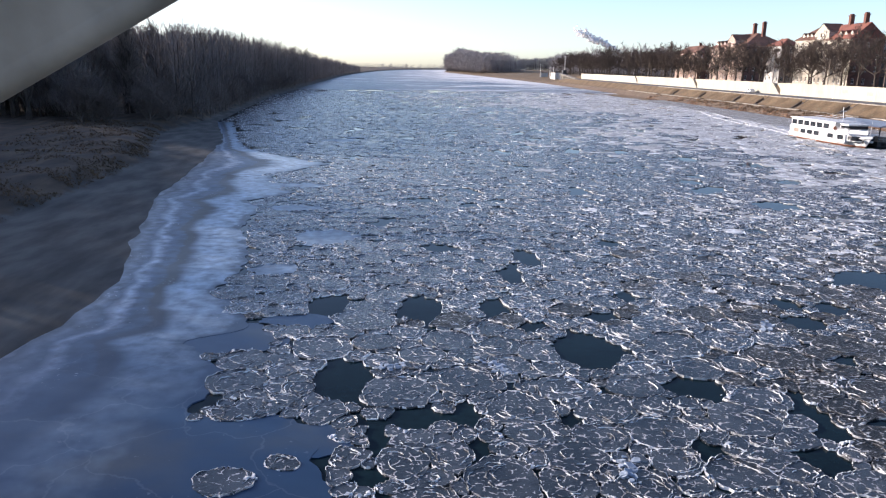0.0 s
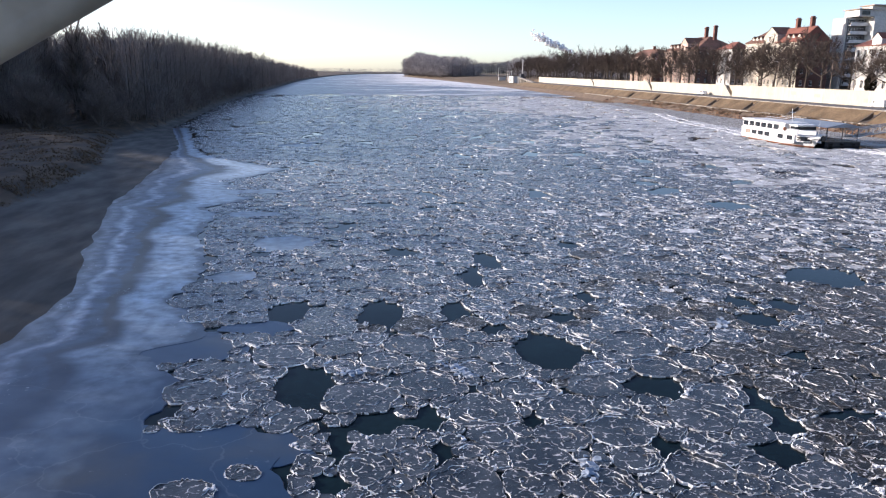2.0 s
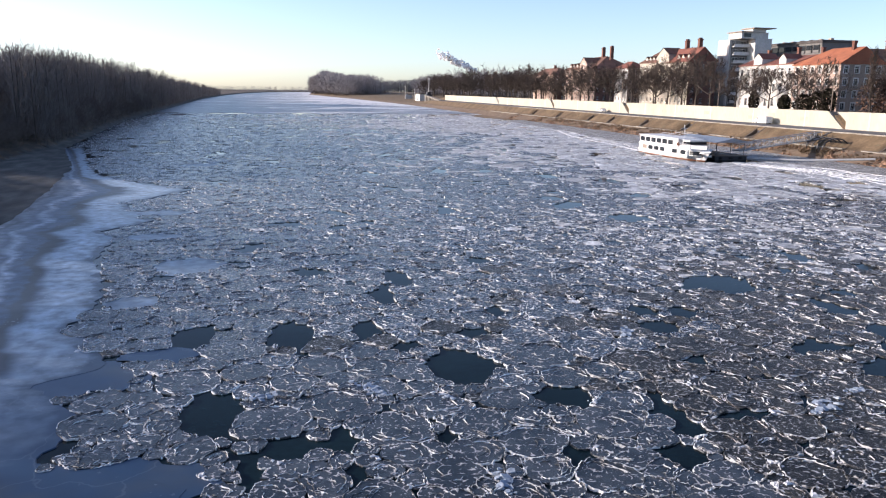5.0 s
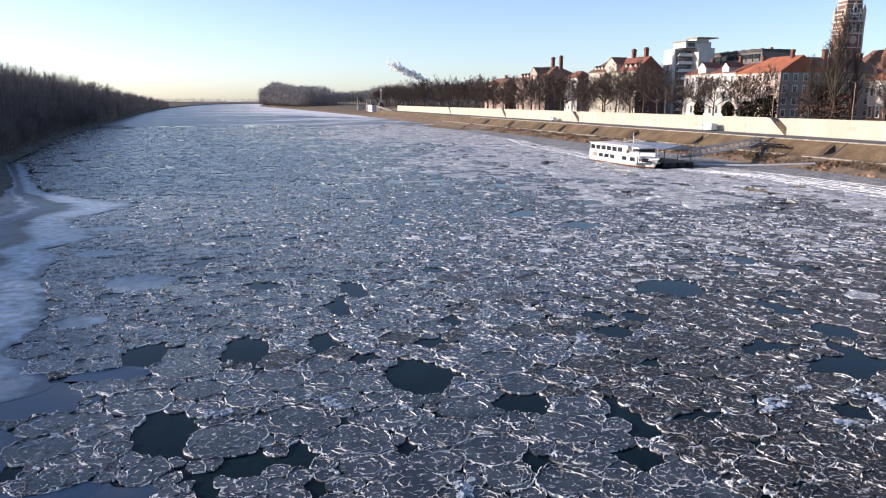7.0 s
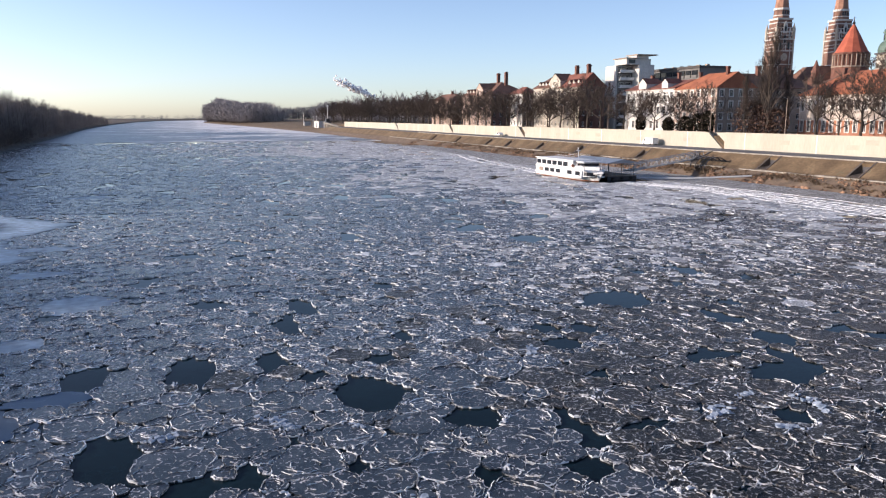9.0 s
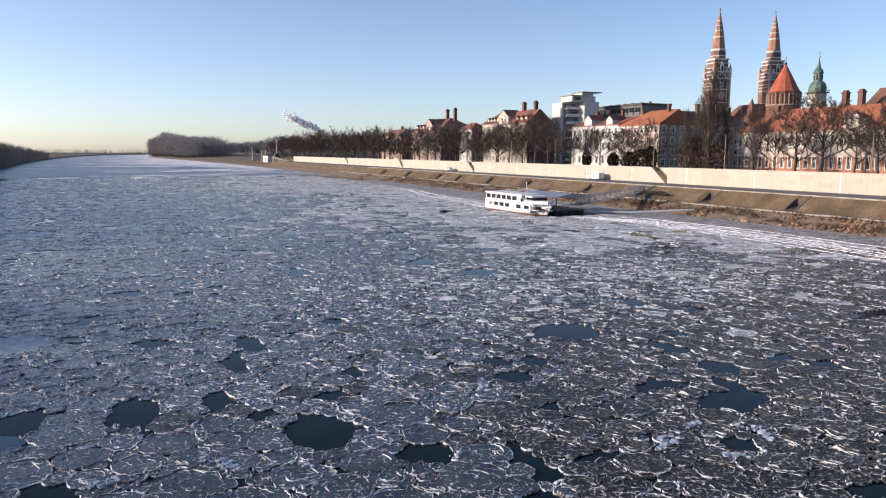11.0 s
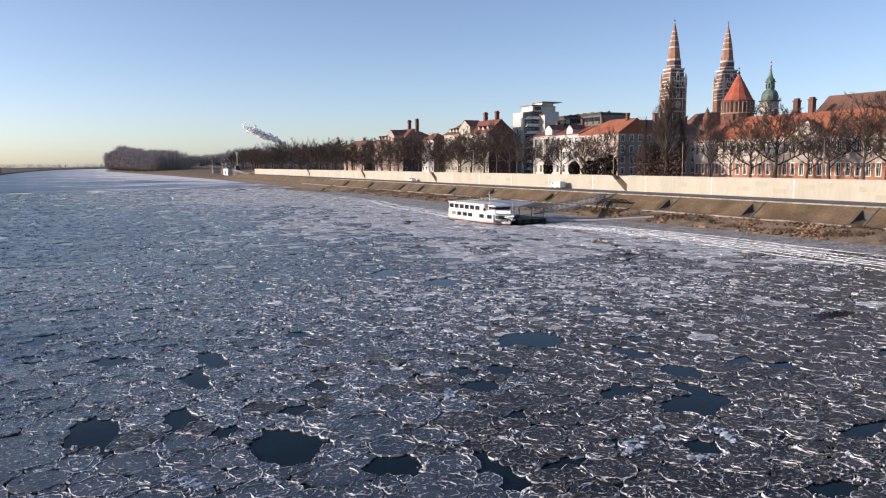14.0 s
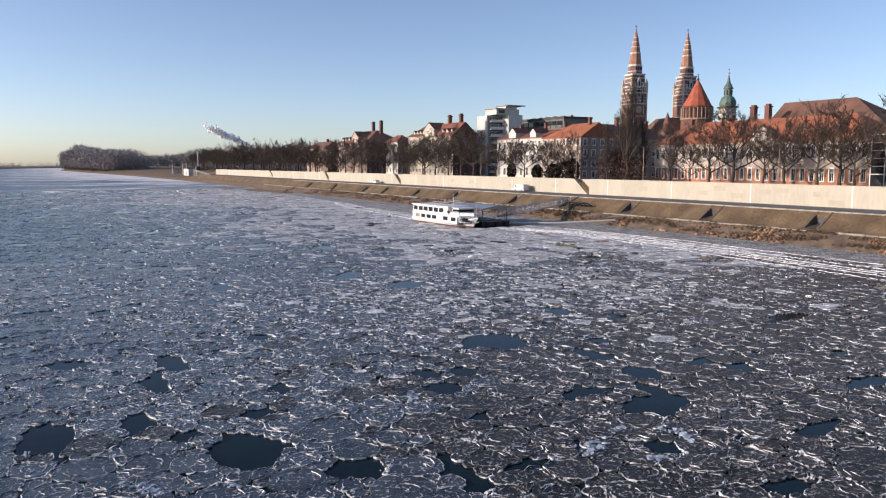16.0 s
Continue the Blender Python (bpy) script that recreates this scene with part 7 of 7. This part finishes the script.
# ---- vehicles on the quay road ----
def vehicle(x, y, length, height, paint, label, van, way):
    """A parked car or van, nose along way (+1 or -1 in y)."""
    ob = thing("parked_van" if van else "parked_car", (x, y, 5.13), label, "van" if van else "car")
    w = 0.95 if van else 0.86
    if van:
        prof = [(-0.5, 0.3), (-0.5, 1.0), (-0.42, 1.05), (-0.28, 1.75), (-0.2, 2.0), (0.48, 2.0), (0.5, 1.8), (0.5, 0.3)]
    else:
        prof = [(-0.5, 0.3), (-0.5, 0.75), (-0.27, 0.9), (-0.12, 1.4), (0.25, 1.45), (0.42, 0.98), (0.5, 0.9), (0.5, 0.3)]
    k = height / prof[4][1]
    ring = lambda s: [(x + s, y - way * a * length, 5.13 + b * (k if b > 0.5 else 1)) for a, b in prof]
    body = part("body", Geo().loft([ring(-w), ring(w)]), paint, ob)
    glass = Geo()
    if van:
        glass.box(x - w - 0.02, y + way * 0.2 * length, 5.13 + 1.15 * k, x + w + 0.02, y + way * 0.3 * length, 5.13 + 1.7 * k)
    else:
        glass.box(x - w - 0.02, y - way * 0.24 * length, 5.13 + 0.95 * k, x + w + 0.02, y + way * 0.12 * length, 5.13 + 1.32 * k)
    part("side_window", glass, M_GLASS, ob)
    for a in (-0.31, 0.31):
        for s in (-1, 1):
            wh = part("wheel", Geo().tube([(x + s * (w - 0.18), y + a * length, 5.45), (x + s * (w + 0.03), y + a * length, 5.45)], [0.32, 0.32], 14), M_TYRE, ob)
            part("rim", Geo().tube([(x + s * (w + 0.03), y + a * length, 5.45), (x + s * (w + 0.05), y + a * length, 5.45)], [0.18, 0.17], 10), M_METAL, wh)
    for s in (-0.6, 0.6):
        part("tail_light", Geo().box(x + s * w - 0.12, y - 0.505 * length * way * (1 if way > 0 else 1), 5.9, x + s * w + 0.12, y - 0.49 * length * way, 6.05), M_TILE_RED, ob)


vehicle(126.6, 181.0, 5.2, 2.0, M_SHIP, "white delivery van parked on the quay road", True, 1)
vehicle(126.4, 286.0, 4.4, 1.45, M_SHIP, "white car parked beneath the wall stairs", False, 1)


# ---- street lamps behind the wall ----
def street_lamp(x, y, h):
    ob = thing("street_lamp", (x, y, STREET), "slim grey street lamp behind the flood wall", "street lamp", "lamps along the quay street")
    part("pole", Geo().tube([(x, y, STREET), (x, y, STREET + h)], [0.11, 0.07], 8), M_GREYWALL, ob)
    part("arm", Geo().tube([(x, y, STREET + h - 0.1), (x - 1.3, y, STREET + h + 0.25)], [0.05, 0.04], 6), M_METAL, ob)
    part("lantern", Geo().box(x - 1.9, y - 0.16, STREET + h + 0.16, x - 1.2, y + 0.16, STREET + h + 0.34), M_DARKMETAL, ob)


for az in (22.5, 25.2, 28.6, 31.9, 33.3, 39.1, 44.0, 53.2):
    street_lamp(133.5, 133.5 / math.tan(radians(az)), 9.0)

# ---- the bridge that carries the camera ----
deck = Geo().box(-70, -14, 10.9, 130, 0.7, 11.5).box(-5.0, 0.7, 10.9, -3.4, 2.9, 11.5)
solid("bridge_deck", deck, M_KERB, "concrete bridge deck over the river", "bridge", "structure")

# ---- the bridge's own grey steel member, close beside the camera ----
def bridge_member():
    ob = thing("bridge_member", (-1.0, 1.3, 13.9), "smooth grey painted steel bridge member", "bridge")
    a, b = Vector(BEAM_A), Vector(BEAM_B)
    d = (b - a).normalized()
    up = Vector((-0.5, 0.1, 0.86))
    up = (up - d * up.dot(d)).normalized()
    view = ((a + b) / 2 - Vector((0, 0, EYE_HEIGHT))).normalized()
    deep = (view - d * view.dot(d)).normalized()
    a, b = a - d * 2.9, b + d * 2.5
    rings = []
    for p in (a, b):
        ring = [tuple(p + deep * (0.1 - 0.1 * math.cos(t)) + up * (0.1 - 0.1 * math.sin(t))) for t in np.linspace(0, math.pi / 2, 16)]
        ring += [tuple(p + deep * 0.9 + up * 0.4), tuple(p + deep * 0.9 + up * 1.6), tuple(p - deep * 1.1 + up * 1.6), tuple(p - deep * 0.3 + up * 0.62)]
        rings.append(ring[::-1])
    smooth(part("web", Geo().loft(rings), M_BEAM, ob))


BEAM_A, BEAM_B = (-1.556, 2.59, 12.852), (-0.951, 2.655, 13.203)
bridge_member()


# ---- a far power station: two stacks and a drifting plume of steam ----
def plume():
    rng = random.Random(77)
    sx, sy = az_place(14.25, 2300)
    st = thing("factory_stack", (sx + 20, sy, 5), "distant grey factory chimney stack", "chimney", "far factory stacks")
    part("shaft", Geo().turned(sx + 20, sy, [(3.5, 5), (2.6, 62)], 12), M_GREYWALL, st)
    st2 = thing("factory_stack", (sx + 150, sy, 5), "distant grey factory chimney stack", "chimney", "far factory stacks")
    part("shaft", Geo().turned(sx + 150, sy, [(3.5, 5), (2.6, 78)], 12), M_GREYWALL, st2)
    g = Geo()
    for k in range(46):
        f = (k / 45) ** 0.85
        r = lerp(f, (0, 0.1, 0.45, 0.8, 1), (3, 6, 9, 6, 2.5)) * rng.uniform(0.6, 1.15)
        c = Vector((sx + 20 - 140 * f ** 0.95 + rng.gauss(0, 2 + 5 * f), sy + rng.gauss(0, 5), 66 + 62 * f ** 1.15 + rng.gauss(0, 1.5 + 4.5 * f)))
        bm = bmesh.new()
        bmesh.ops.create_icosphere(bm, subdivisions=2, radius=1.0)
        g.add([c + v.co * r * (1 + 0.5 * noise.noise(v.co * 1.7 + Vector((k, 0, 0)))) for v in bm.verts], [tuple(v.index for v in q.verts) for q in bm.faces])
        bm.free()
    smooth(solid("steam_plume", g, M_SMOKE, "white steam plume drifting from a far chimney", "smoke", "stuff"))


plume()
